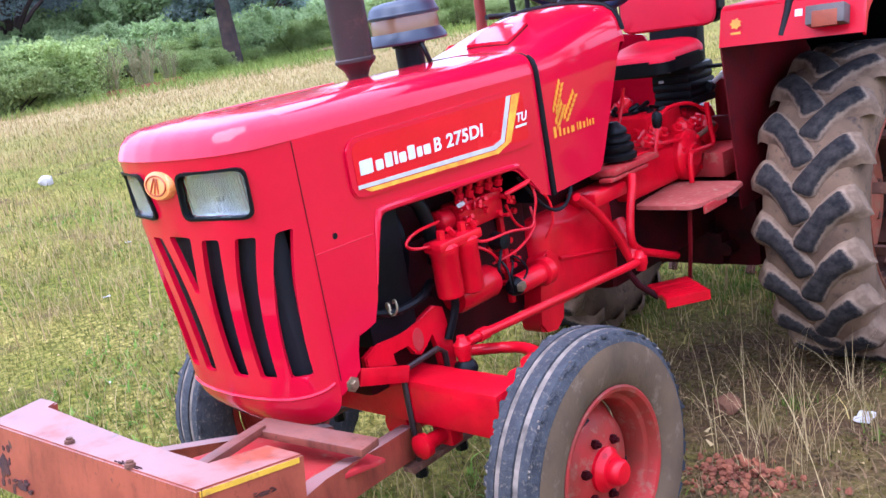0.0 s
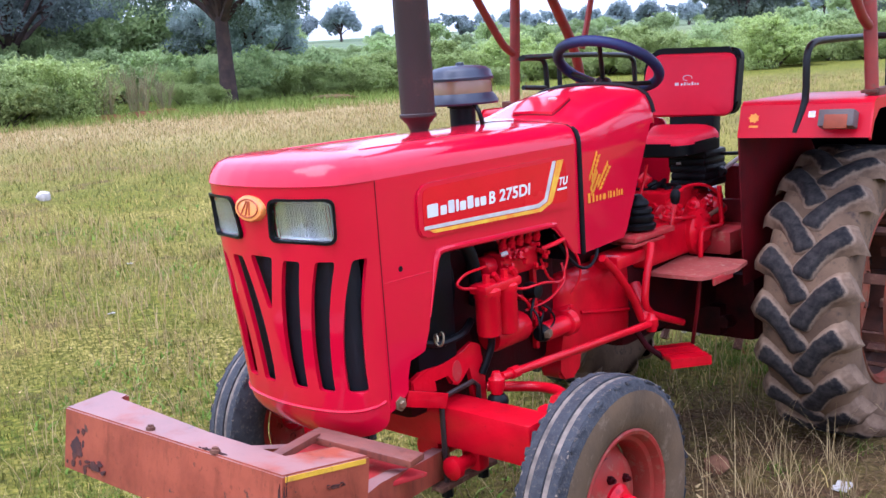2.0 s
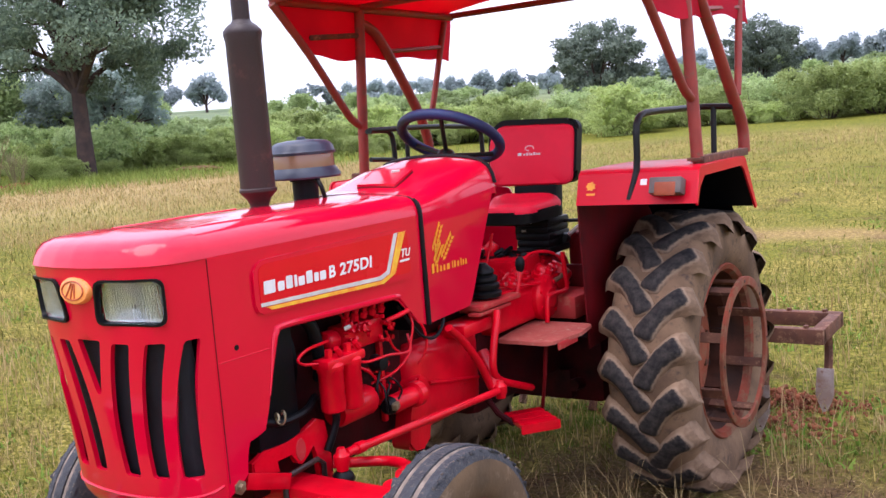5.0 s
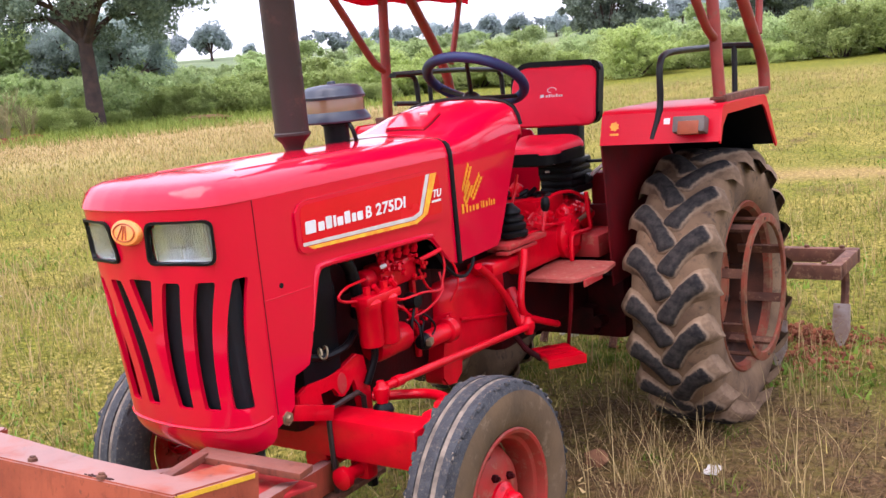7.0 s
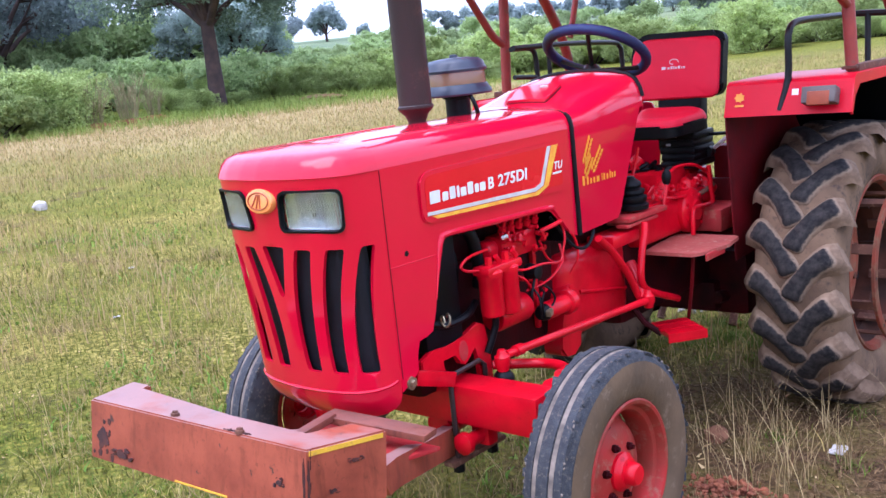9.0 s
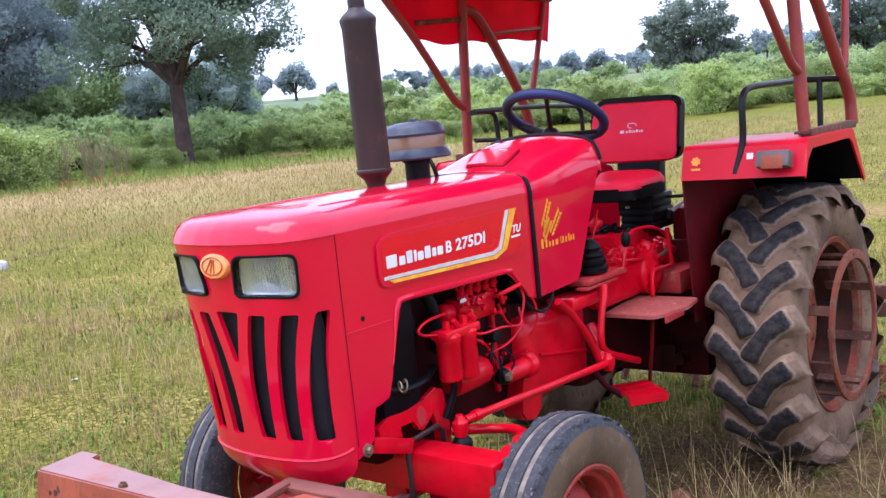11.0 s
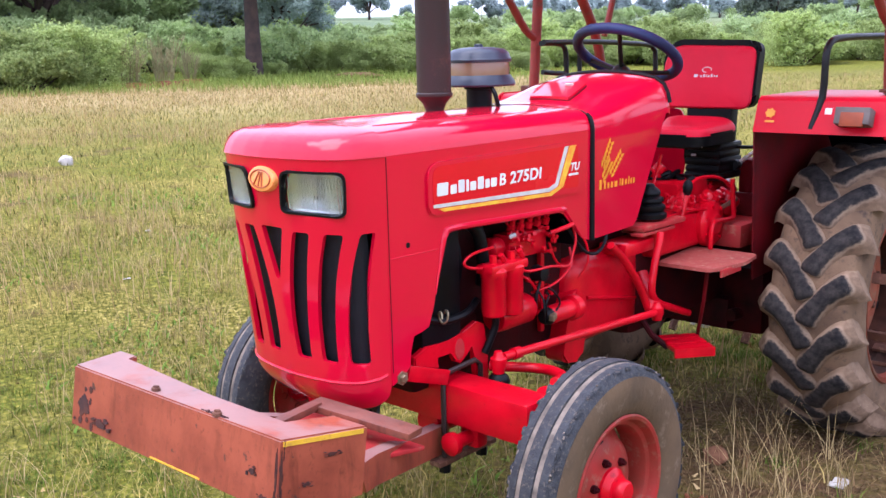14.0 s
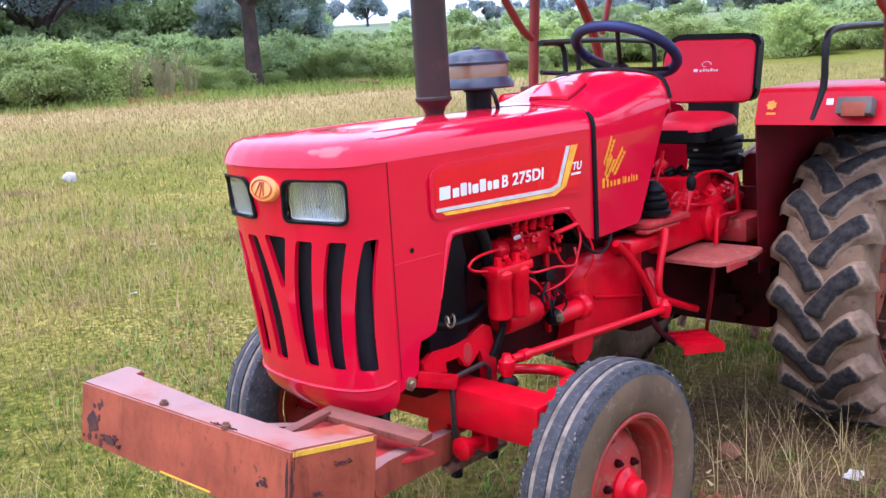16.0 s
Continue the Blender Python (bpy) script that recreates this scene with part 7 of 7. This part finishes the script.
def fender(sgn, cx):
    """A boxy fender: outer edge at cx + sgn * 0.245, inner wall at cx - sgn * 0.25."""
    xi, xo = cx - sgn * 0.255, cx + sgn * 0.235
    prof = [(1.312, 1.288), (1.352, 1.405), (1.372, 1.418), (1.60, 1.420), (1.90, 1.418), (1.925, 1.410), (2.06, 1.20)]
    fd = part("fender", grid_sheet([[Vector((x_, y_, z_)) for y_, z_ in prof] for x_ in np.linspace(xi, xo, 6)], thick=0.006), M_FENDER, tractor, "angular red fender over the rear tyre")
    # Black sheets added below the fender stand in for its shade.
    lin = [(1.335, 1.285), (1.368, 1.392), (1.388, 1.404), (1.60, 1.406), (1.895, 1.404), (1.915, 1.396), (2.048, 1.20)]
    gap_sheet = [(2.040, 1.215), (2.13, 1.10), (2.19, 0.96)]
    part("shade_sheet", grid_sheet([[Vector((x_, y_, z_)) for y_, z_ in lin] for x_ in (xi + sgn * 0.008, xo - sgn * 0.008)], thick=0.003), M_SHADEBOX, fd, "added black sheet for the shade under the fender")
    part("gap_sheet", grid_sheet([[Vector((x_, y_, z_)) for y_, z_ in gap_sheet] for x_ in (xi + sgn * 0.008, xo - sgn * 0.10)], thick=0.003), M_SHADEBOX, fd, "added black sheet closing the gap behind the tyre")
    # The wall's dark red stands in for shade behind the tyre.
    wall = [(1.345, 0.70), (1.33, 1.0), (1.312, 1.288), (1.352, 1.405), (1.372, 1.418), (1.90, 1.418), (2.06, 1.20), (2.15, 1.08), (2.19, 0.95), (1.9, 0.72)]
    part("inner_wall", prism(wall, Matrix(((0, 0, sgn, xi), (1, 0, 0, 0), (0, 1, 0, 0), (0, 0, 0, 1))), 0.006), M_DARKRED, fd, "inner fender wall, red darkened for its shade")
    lip = [(1.312, 1.280), (1.345, 1.345), (1.40, 1.385), (1.86, 1.388), (1.90, 1.37), (2.05, 1.19), (2.068, 1.20), (1.925, 1.414), (1.90, 1.424), (1.365, 1.424), (1.345, 1.41), (1.305, 1.290)]
    part("edge_lip", prism(lip, Matrix(((0, 0, sgn, xo - sgn * 0.004), (1, 0, 0, 0), (0, 1, 0, 0), (0, 0, 0, 1))), 0.008), M_FENDER, fd)
    # bent rail
    rx = cx - sgn * 0.005
    if sgn < 0:
        far_rail(fd)
    else:
        rail = [(rx - 0.03, 1.322, 1.305), (rx - 0.005, 1.352, 1.425), (rx, 1.352, 1.56), (rx, 1.372, 1.605), (rx, 1.42, 1.628), (rx, 1.55, 1.637), (rx, 1.90, 1.640), (rx + 0.01, 1.99, 1.640), (rx + 0.05, 2.02, 1.640), (rx + 0.17, 2.02, 1.632)]
        part("hand_rail", tube(rail, 0.0135, 10, curve=3), M_TUBE, fd, "black bent tube rail")
        part("rail_post", tube([(rx + 0.085, 2.02, 1.638), (rx + 0.085, 2.00, 1.40)], 0.0125, 10), M_TUBE, fd)
    # indicator
    part("indicator", box((0.124, 0.06, 0.062), (cx + sgn * 0.127, 1.305, 1.355), (-18, 0, 0), 0.005), M_GREYP, fd, "amber indicator in a grey housing")
    part("indicator_lens", box((0.082, 0.012, 0.052), (cx + sgn * 0.128, 1.276, 1.349), (-18, 0, 0), 0.003), M_AMBER, fd, "amber lamp lens")
    part("reflector_tag", box((0.026, 0.004, 0.024), (cx + sgn * 0.022, 1.336, 1.372), (-18, 0, 0), 0.001), M_WHITE, fd, "small white reflector tag")
    part("crest_sticker", prism([(0.022 * math.cos(a) * (1.0 if i % 2 else 0.72), 0.020 * math.sin(a) * (1.0 if i % 2 else 0.72)) for i, a in enumerate(np.linspace(0, 6.2832, 15)[:-1])], Matrix.Translation((cx - sgn * 0.195, 1.327, 1.362)) @ pose(0, 0, 0, 90 - 18, 0, 0), 0.002), M_WHEAT, fd, "orange crest sticker")
    part("sticker_bar", box((0.036, 0.003, 0.008), (cx - sgn * 0.195, 1.319, 1.331), (-18, 0, 0), 0.0005), M_WHEAT, fd)
    part("base_bar", box((0.045, 0.58, 0.032), (cx + sgn * 0.19, 1.77, 1.436), (0, 0, 0), 0.004), M_RUST, fd, "brown canopy base bar")
    return fd


fender(1, 0.725)
fender(-1, -0.585)

# ---- canopy ----
canopy = new("canopy")
canopy.parent = tractor
tagged(canopy, "red cloth canopy on rusty red tube posts")
XL, XR = 0.850, -0.680                       # the sides of the roof; the posts stand wider at the foot
for foot, s, lean in ((0.905, 1, 0.036), (-0.730, -1, 0.067)):
    def at(y_, z_, foot=foot, s=s, lean=lean):
        return (foot - s * lean * (z_ - 1.44), y_, z_)
    yb = 0.05 if s > 0 else 0.0
    part("front_post", tube([at(1.497, 1.43), at(1.497, 1.70), at(1.497, 2.21)], 0.024, 12), M_FRAME, canopy)
    part("post_foot", box((0.058, 0.070, 0.012), at(1.497, 1.442), (0, 0, 0), 0.002), M_RUST, canopy)
    part("rear_post", tube([at(2.06 + yb, 1.43), at(2.05 + yb, 1.56), at(1.965, 1.72), at(1.816, 1.90), at(1.69, 2.04), at(1.60, 2.118), at(1.497, 2.15)], 0.025, 12, curve=4), M_FRAME, canopy)
    part("front_brace", tube([at(1.49, 1.672), at(1.44, 1.695), at(1.375, 1.745), at(1.135, 2.0), at(0.91, 2.205)], 0.018, 10, curve=3), M_FRAME, canopy)
    part("rear_brace", tube([at(2.07, 1.68), at(2.105, 1.78), at(2.22, 2.19)], 0.016, 10), M_FRAME, canopy)
    part("side_rail", tube([at(0.91, 2.215), at(2.29, 2.215)], 0.018, 10), M_FRAME, canopy)
    part("flap_bar", tube([at(1.15, 2.073), at(1.49, 2.095)], 0.013, 6), M_RUST, canopy)
    part("flap_bar", tube([at(1.70, 2.026), at(2.20, 2.060)], 0.011, 6), M_FRAME, canopy)
for y_ in (0.92, 1.5, 2.28):
    part("cross_bar", tube([(XR, y_, 2.222), (XL, y_, 2.222)], 0.016, 10), M_FRAME, canopy)
rows = []
for y_ in np.linspace(0.885, 2.31, 44):
    zt = 2.250 - 0.008 * abs(math.sin((y_ - 0.92) * math.pi / 0.68))
    row = []
    for k in np.linspace(0, 1, 26):
        x_ = XR - 0.02 + (XL - XR + 0.04) * k
        row.append(Vector((x_, y_, zt + 0.050 * math.sin(math.pi * k) - 0.006 * math.sin(9 * k + 4 * y_))))
    full = 0.250 + 0.014 * math.sin(6.2 * y_ - 1.2) + 0.006 * math.sin(19 * y_)
    drop = min(full, 1.08 * max(0.0, y_ - 0.90))
    fs = (0.12, 0.3, 0.5, 0.7, 0.85, 1.0)
    left = [Vector((XR - 0.022 - 0.07 * f * drop - (0.004 + 0.008 * f) * math.sin(13 * y_ + 3 * f), y_ + 0.004 * math.sin(20 * y_), row[0].z - drop * f)) for f in fs][::-1]
    right = [Vector((XL + 0.022 + 0.07 * f * drop + (0.004 + 0.008 * f) * math.sin(12 * y_ + 3 * f), y_, row[-1].z - drop * f)) for f in fs]
    rows.append(left + row + right)
part("roof_cloth", grid_sheet(rows, thick=0.003), M_CLOTH, canopy, "red canopy cloth with hanging side flaps")

# ---- weight carrier in front ----
MB = Matrix.Translation((0.075, -1.054, 0.797)) @ pose(0, 0, 0, -10, -1.2, 0)     # front top edge, its middle
BW = 0.462


def on_bumper(b2, at, rot=(0, 0, 0)):
    return placed(b2, MB @ pose(*at, *rot))


U = [(-BW, 0), (BW, 0), (BW, 0.255), (BW - 0.12, 0.255), (BW - 0.12, 0.105), (0.05, 0.105), (-0.373, 0.105), (-0.373, 0.137), (-BW, 0.137)]
body = prism(U, Matrix.Translation((0, 0, -0.165)), 0.165, bevel=0.004)
for v in body.verts:                           # the beam is bent: its right-hand end has been pushed up at the back
    v.co.z += 0.23 * max(0.0, v.co.y) * min(1.0, max(0.0, (0.15 - v.co.x) / 0.5))
carrier = part("front_bumper", placed(body, MB), M_ORANGE, tractor, "worn orange steel bumper with black scuffs")
part("yellow_line", on_bumper(block((0.002, 0.235, 0.011), 0), (BW + 0.001, 0.125, -0.010)), M_YELLOW, carrier, "yellow painted line")
part("yellow_line", on_bumper(block((0.22, 0.002, 0.004), 0), (0.06, -0.001, -0.161)), M_YELLOW, carrier)


def scuff(u0, v0, su, sv, face, seed, mat, label="black scuffed patch"):
    """A worn patch with a ragged outline, a hair proud of the bumper's face."""
    g = np.random.default_rng(seed)
    m = {"front": MB @ Matrix(((1, 0, 0, 0), (0, 0, -1, -0.0003), (0, 1, 0, 0), (0, 0, 0, 1))), "end": MB @ Matrix(((0, 0, 1, BW + 0.0003), (1, 0, 0, 0), (0, 1, 0, 0), (0, 0, 0, 1))), "top": MB @ Matrix.Translation((0, 0, 0.0003))}[face]
    bm = bmesh.new()
    for i in range(16):
        k = 0.62 if i == 0 else 0.08 + 0.20 * g.random()
        du, dv = (0, 0) if i == 0 else (su * g.uniform(-1, 1), sv * g.uniform(-1, 1))
        pl = [(u0 + du + su * k * math.cos(a) * (0.6 + 0.4 * g.random()), v0 + dv + sv * k * math.sin(a) * (0.6 + 0.4 * g.random())) for a in np.linspace(0, 6.283, 25)[:-1]]
        prism(pl, m, 0.0005 + 0.00002 * (seed * 17 + i), bm)
    part("scuff", bm, mat, carrier, label)


scuff(-0.400, -0.100, 0.055, 0.055, "front", 1, M_SCUFF)
scuff(-0.30, -0.135, 0.05, 0.020, "front", 11, M_SCUFF)
scuff(0.425, -0.145, 0.035, 0.020, "front", 2, M_SCUFF)
scuff(0.456, -0.08, 0.005, 0.08, "front", 3, M_SCUFF)
scuff(0.006, -0.08, 0.006, 0.08, "end", 4, M_SCUFF)
scuff(0.08, -0.11, 0.022, 0.006, "end", 5, M_SCUFF)
scuff(0.15, -0.05, 0.03, 0.005, "end", 6, M_SCUFF)
scuff(0.20, 0.010, 0.05, 0.008, "top", 7, M_SCUFF)
scuff(0.37, -0.09, 0.02, 0.012, "front", 8, M_SCUFF)
for x_, y_ in ((-0.075, 0.02), (0.215, 0.006)):
    part("bolt", lathe([(0.012, 0), (0.012, 0.008), (0.008, 0.010), (0.008, 0.014), (0, 0.015)], MB @ pose(x_, y_, 0), 8), M_RUST, carrier)
part("lower_box", box((0.13, 0.15, 0.10), (0.372, -0.845, 0.572), (-10, 0, 0), 0.004), M_ORANGE, carrier)
for s, x0, x1 in ((1, 0.511, 0.235), (-1, -0.345, -0.235)):
    d = Vector((x1 - x0, 0.58, 0))
    long = d.length
    d.normalize()
    w = Vector((d.y, -d.x, 0)) * -s
    arm_o = [(-0.02, 0.660), (0.02, 0.575), (0.10, 0.560), (long + 0.06, 0.400), (long + 0.06, 0.492), (0.42, 0.560), (0.26, 0.602), (0.10, 0.642)]
    if s < 0:
        arm_o = arm_o[::-1]
    m = Matrix(((d.x, 0, w.x, x0), (d.y, 0, w.y, -0.80), (0, 1, 0, 0), (0, 0, 0, 1)))
    low = Matrix.Translation((0, 0, 0 if s > 0 else -0.085))
    part("carrier_arm", prism(arm_o, low @ m, 0.045, bevel=0.003), M_ORANGE, carrier)
part("carrier_cross", box((0.33, 0.075, 0.020), (0.285, -0.590, 0.655), (-4, 6, 14), 0.004), M_RUSTORANGE, carrier)
part("carrier_plate", box((0.42, 0.40, 0.012), (0.22, -0.70, 0.610), (-9, 0, 0), 0.003), M_DUSTYRED, carrier, "red steel plate")
part("diagonal_bar", box((0.036, 0.27, 0.020), (0.200, -0.765, 0.690), (-6, 0, 21), 0.004), M_RUSTORANGE, carrier)
for x_ in (0.262, -0.262):
    for y_ in (-0.245, -0.075):
        part("rod_nut", lathe([(0.019, 0.0), (0.019, 0.028), (0.012, 0.030)], pose(x_, y_, 0.375), 6), M_BLACK, carrier)
    part("clamp_strap", box((0.045, 0.26, 0.016), (x_, -0.16, 0.412), (0, 0, 0), 0.003), M_RUST, carrier)

# ---- cultivator behind ----
cult = tagged(empty("cultivator"), "rusty brown cultivator with curved tines in loose earth", "cultivator")
fz = 0.50


def cult_part(name, bm, mat=M_RUST, parent=None):
    return part(name, bm, mat, parent or cult)


for y_ in (2.62, 3.02):
    cult_part("frame_bar", box((1.75, 0.06, 0.075), (0.23, y_, fz), (0, 0, 0), 0.005))
for x_ in (1.075, 0.23, -0.615):
    cult_part("end_bar", box((0.06, 0.40, 0.070), (x_, 2.82, fz + 0.001), (0, 0, 0), 0.005))
for x_ in (0.98, 0.80, 0.62, 0.40):
    for y_ in (2.62, 3.02):
        cult_part("frame_bolt", lathe([(0.014, 0), (0.014, 0.014), (0, 0.015)], pose(x_ + 0.04, y_, fz + 0.037), 6))
for i, (x_, y_) in enumerate(((1.02, 3.02), (0.80, 2.62), (0.60, 3.02), (0.36, 2.62), (0.12, 3.02), (-0.12, 2.62), (-0.36, 3.02), (-0.56, 2.62))):
    tine = cult_part("tine", tube([(x_, y_ + 0.02, fz), (x_, y_ + 0.06, fz - 0.14), (x_, y_ + 0.05, 0.26), (x_, y_ - 0.01, 0.12), (x_, y_ - 0.06, 0.03)], 0.024, 6, curve=3))
    sh = [(-0.042, 0.16), (0.042, 0.16), (0.046, 0.02), (0.0, -0.10), (-0.046, 0.02)]
    if x_ < 0.3:                                # these shovels are in the ground
        continue
    cult_part("shovel", prism(sh, pose(x_, y_ - 0.055, 0.085, 78, 0, 0), 0.012, bevel=0.003), M_SHOVEL, tine)
cult_part("mast", box((0.05, 0.05, 0.5), (0.03, 2.45, 0.62), (18, 0, 0), 0.005))
cult_part("draw_bar", tube([(0.03, 2.60, 0.52), (0.03, 2.1, 0.50)], 0.03, 10))
for x_ in (-0.35, 0.42):
    cult_part("lift_arm", tube([(x_, 2.60, 0.50), (x_ * 0.8, 2.05, 0.55)], 0.022, 10))

# ---- loose things on the ground ----
def lump(name, at, size, mat, seed, label, category, group=""):
    g = np.random.default_rng(seed)
    bm = bmesh.new()
    bmesh.ops.create_icosphere(bm, subdivisions=2, radius=1.0)
    ph = g.random(6) * 6
    for v in bm.verts:
        n = v.co.normalized()
        k = 1 + 0.18 * math.sin(3 * n.x + ph[0]) + 0.16 * math.sin(4 * n.y + ph[1]) + 0.12 * math.sin(7 * n.z + 3 * n.x + ph[2]) + 0.06 * g.random()
        v.co = Vector((n.x * size[0] * k, n.y * size[1] * k, n.z * size[2] * k))
    ob = obj_from(name, bm, mat, True)
    z = float(gz(at[0], at[1]))
    ob.matrix_basis = pose(at[0], at[1], z + size[2] * 0.55, 0, 0, g.random() * 360)
    return tagged(ob, label, category, group)


lump("earth_clod", (0.467, 1.12), (0.050, 0.042, 0.034), M_STONE, 1, "reddish brown clod of earth on grass", "clod")
g3 = np.random.default_rng(12)


def crumbs(name, cx, cy, sx, sy, n, size, heap, mat, label, category):
    """A low heap of many small irregular crumbs of earth, as one mesh."""
    bm = bmesh.new()
    for i in range(n):
        ox, oy = g3.normal(0, sx), g3.normal(0, sy)
        r = size * (0.4 + 1.1 * g3.random() ** 2)
        zz = float(gz(cx + ox, cy + oy)) + heap * math.exp(-(ox / sx) ** 2 - (oy / sy) ** 2) * g3.random() + r * 0.3
        b2 = bmesh.new()
        bmesh.ops.create_icosphere(b2, subdivisions=1, radius=r)
        for v in b2.verts:
            v.co *= 0.65 + 0.6 * g3.random()
        join(bm, b2, pose(cx + ox, cy + oy, zz, *(g3.random(3) * 360)))
    ob = obj_from(name, bm, mat, False)
    return tagged(ob, label, category, kind="stuff")


crumbs("dry_dung", 0.70, 0.68, 0.11, 0.06, 260, 0.011, 0.035, M_EARTH, "dry reddish brown crumbs in the grass", "dung")
crumbs("bare_soil", -0.97, -0.79, 0.10, 0.06, 90, 0.022, 0.02, M_EARTH, "clump of bare red soil in the grass", "soil")
crumbs("turned_earth", 0.70, 3.0, 0.25, 0.13, 900, 0.014, 0.10, M_EARTH, "loose red earth turned up by the tines", "earth")
crumbs("turned_earth", 0.60, 2.66, 0.36, 0.12, 380, 0.013, 0.06, M_EARTH, "loose red earth turned up by the tines", "earth")


def scrap(at, size, seed, label):
    g = np.random.default_rng(seed)
    rows = [[Vector((size * (u - 0.5) * 1.5, size * (v - 0.5), size * (0.10 + 0.22 * g.random()))) for u in np.linspace(0, 1, 5)] for v in np.linspace(0, 1, 4)]
    ob = obj_from("litter", grid_sheet(rows, thick=0.002), M_LITTER, True)
    ob.matrix_basis = pose(at[0], at[1], float(gz(*at)), 0, 0, g.random() * 360)
    return tagged(ob, label, "litter", "scattered litter")


def stump(at, r, h):
    """A weathered stump: uneven bark wall, split top, a few roots."""
    g = np.random.default_rng(77)
    root = empty("tree_stump")
    bm = bmesh.new()
    rings = []
    for k, f in ((-0.02, 1.25), (0.02, 1.1), (0.45, 0.98), (0.9, 0.95), (1.0, 0.9)):
        rings.append([bm.verts.new((r * f * (1 + 0.08 * math.sin(5 * a + 1) + 0.05 * g.normal()) * math.cos(a), r * f * (1 + 0.08 * math.sin(5 * a + 1)) * math.sin(a), h * k + (0.012 * math.sin(2 * a) + 0.004 * g.normal() if k > 0.8 else 0))) for a in np.linspace(0, 6.2832, 19)[:-1]])
    for a, b_ in zip(rings, rings[1:]):
        for i in range(18):
            bm.faces.new((a[i - 1], a[i], b_[i], b_[i - 1]))
    part("bark", bm, M_STUMP, root)
    bm = bmesh.new()
    bm.faces.new([bm.verts.new((r * 0.90 * math.cos(a), r * 0.90 * math.sin(a), h * 0.99 + 0.012 * math.sin(2 * a))) for a in np.linspace(0, 6.2832, 19)[:-1]])
    part("cut_top", bm, M_STUMP, root)
    root.matrix_basis = pose(at[0], at[1], float(gz(*at)) - 0.005, 4, 0, 30)
    return tagged(root, "short weathered pale stump in the grass", "stump")


stump((-0.25, 2.80), 0.050, 0.135)
crumbs("pale_stones", -0.47, 2.90, 0.07, 0.04, 34, 0.022, 0.03, M_LITTER, "small pale stones beside the stump", "stones")
scrap((0.915, 1.20), 0.055, 1, "crumpled pale paper scrap in the grass")
lump("plastic_bag", (-10.2, 3.75), (0.095, 0.07, 0.085), M_LITTER, 5, "crumpled white plastic bag on the meadow", "bag")
scrap((0.72, 0.36), 0.04, 3, "small pale paper scrap in the grass")
scrap((1.35, 1.05), 0.05, 4, "pale dry leaf in the grass")
for i, (ax_, ay_) in enumerate(((-2.6, 0.3), (-3.2, -0.6), (-4.2, 1.2), (-1.9, -1.0), (-5.6, 2.2), (-0.2, -0.75), (-3.9, 3.0))):
    scrap((ax_, ay_), 0.022 + 0.006 * i, 10 + i, "pale dry scrap lying in the grass")
ex_, ey_ = polar(-47.9, 32.0)
lump("bare_earth", (ex_, ey_), (0.45, 1.1, 0.10), M_STONE, 6, "bare reddish earth where a path leaves the meadow", "soil")
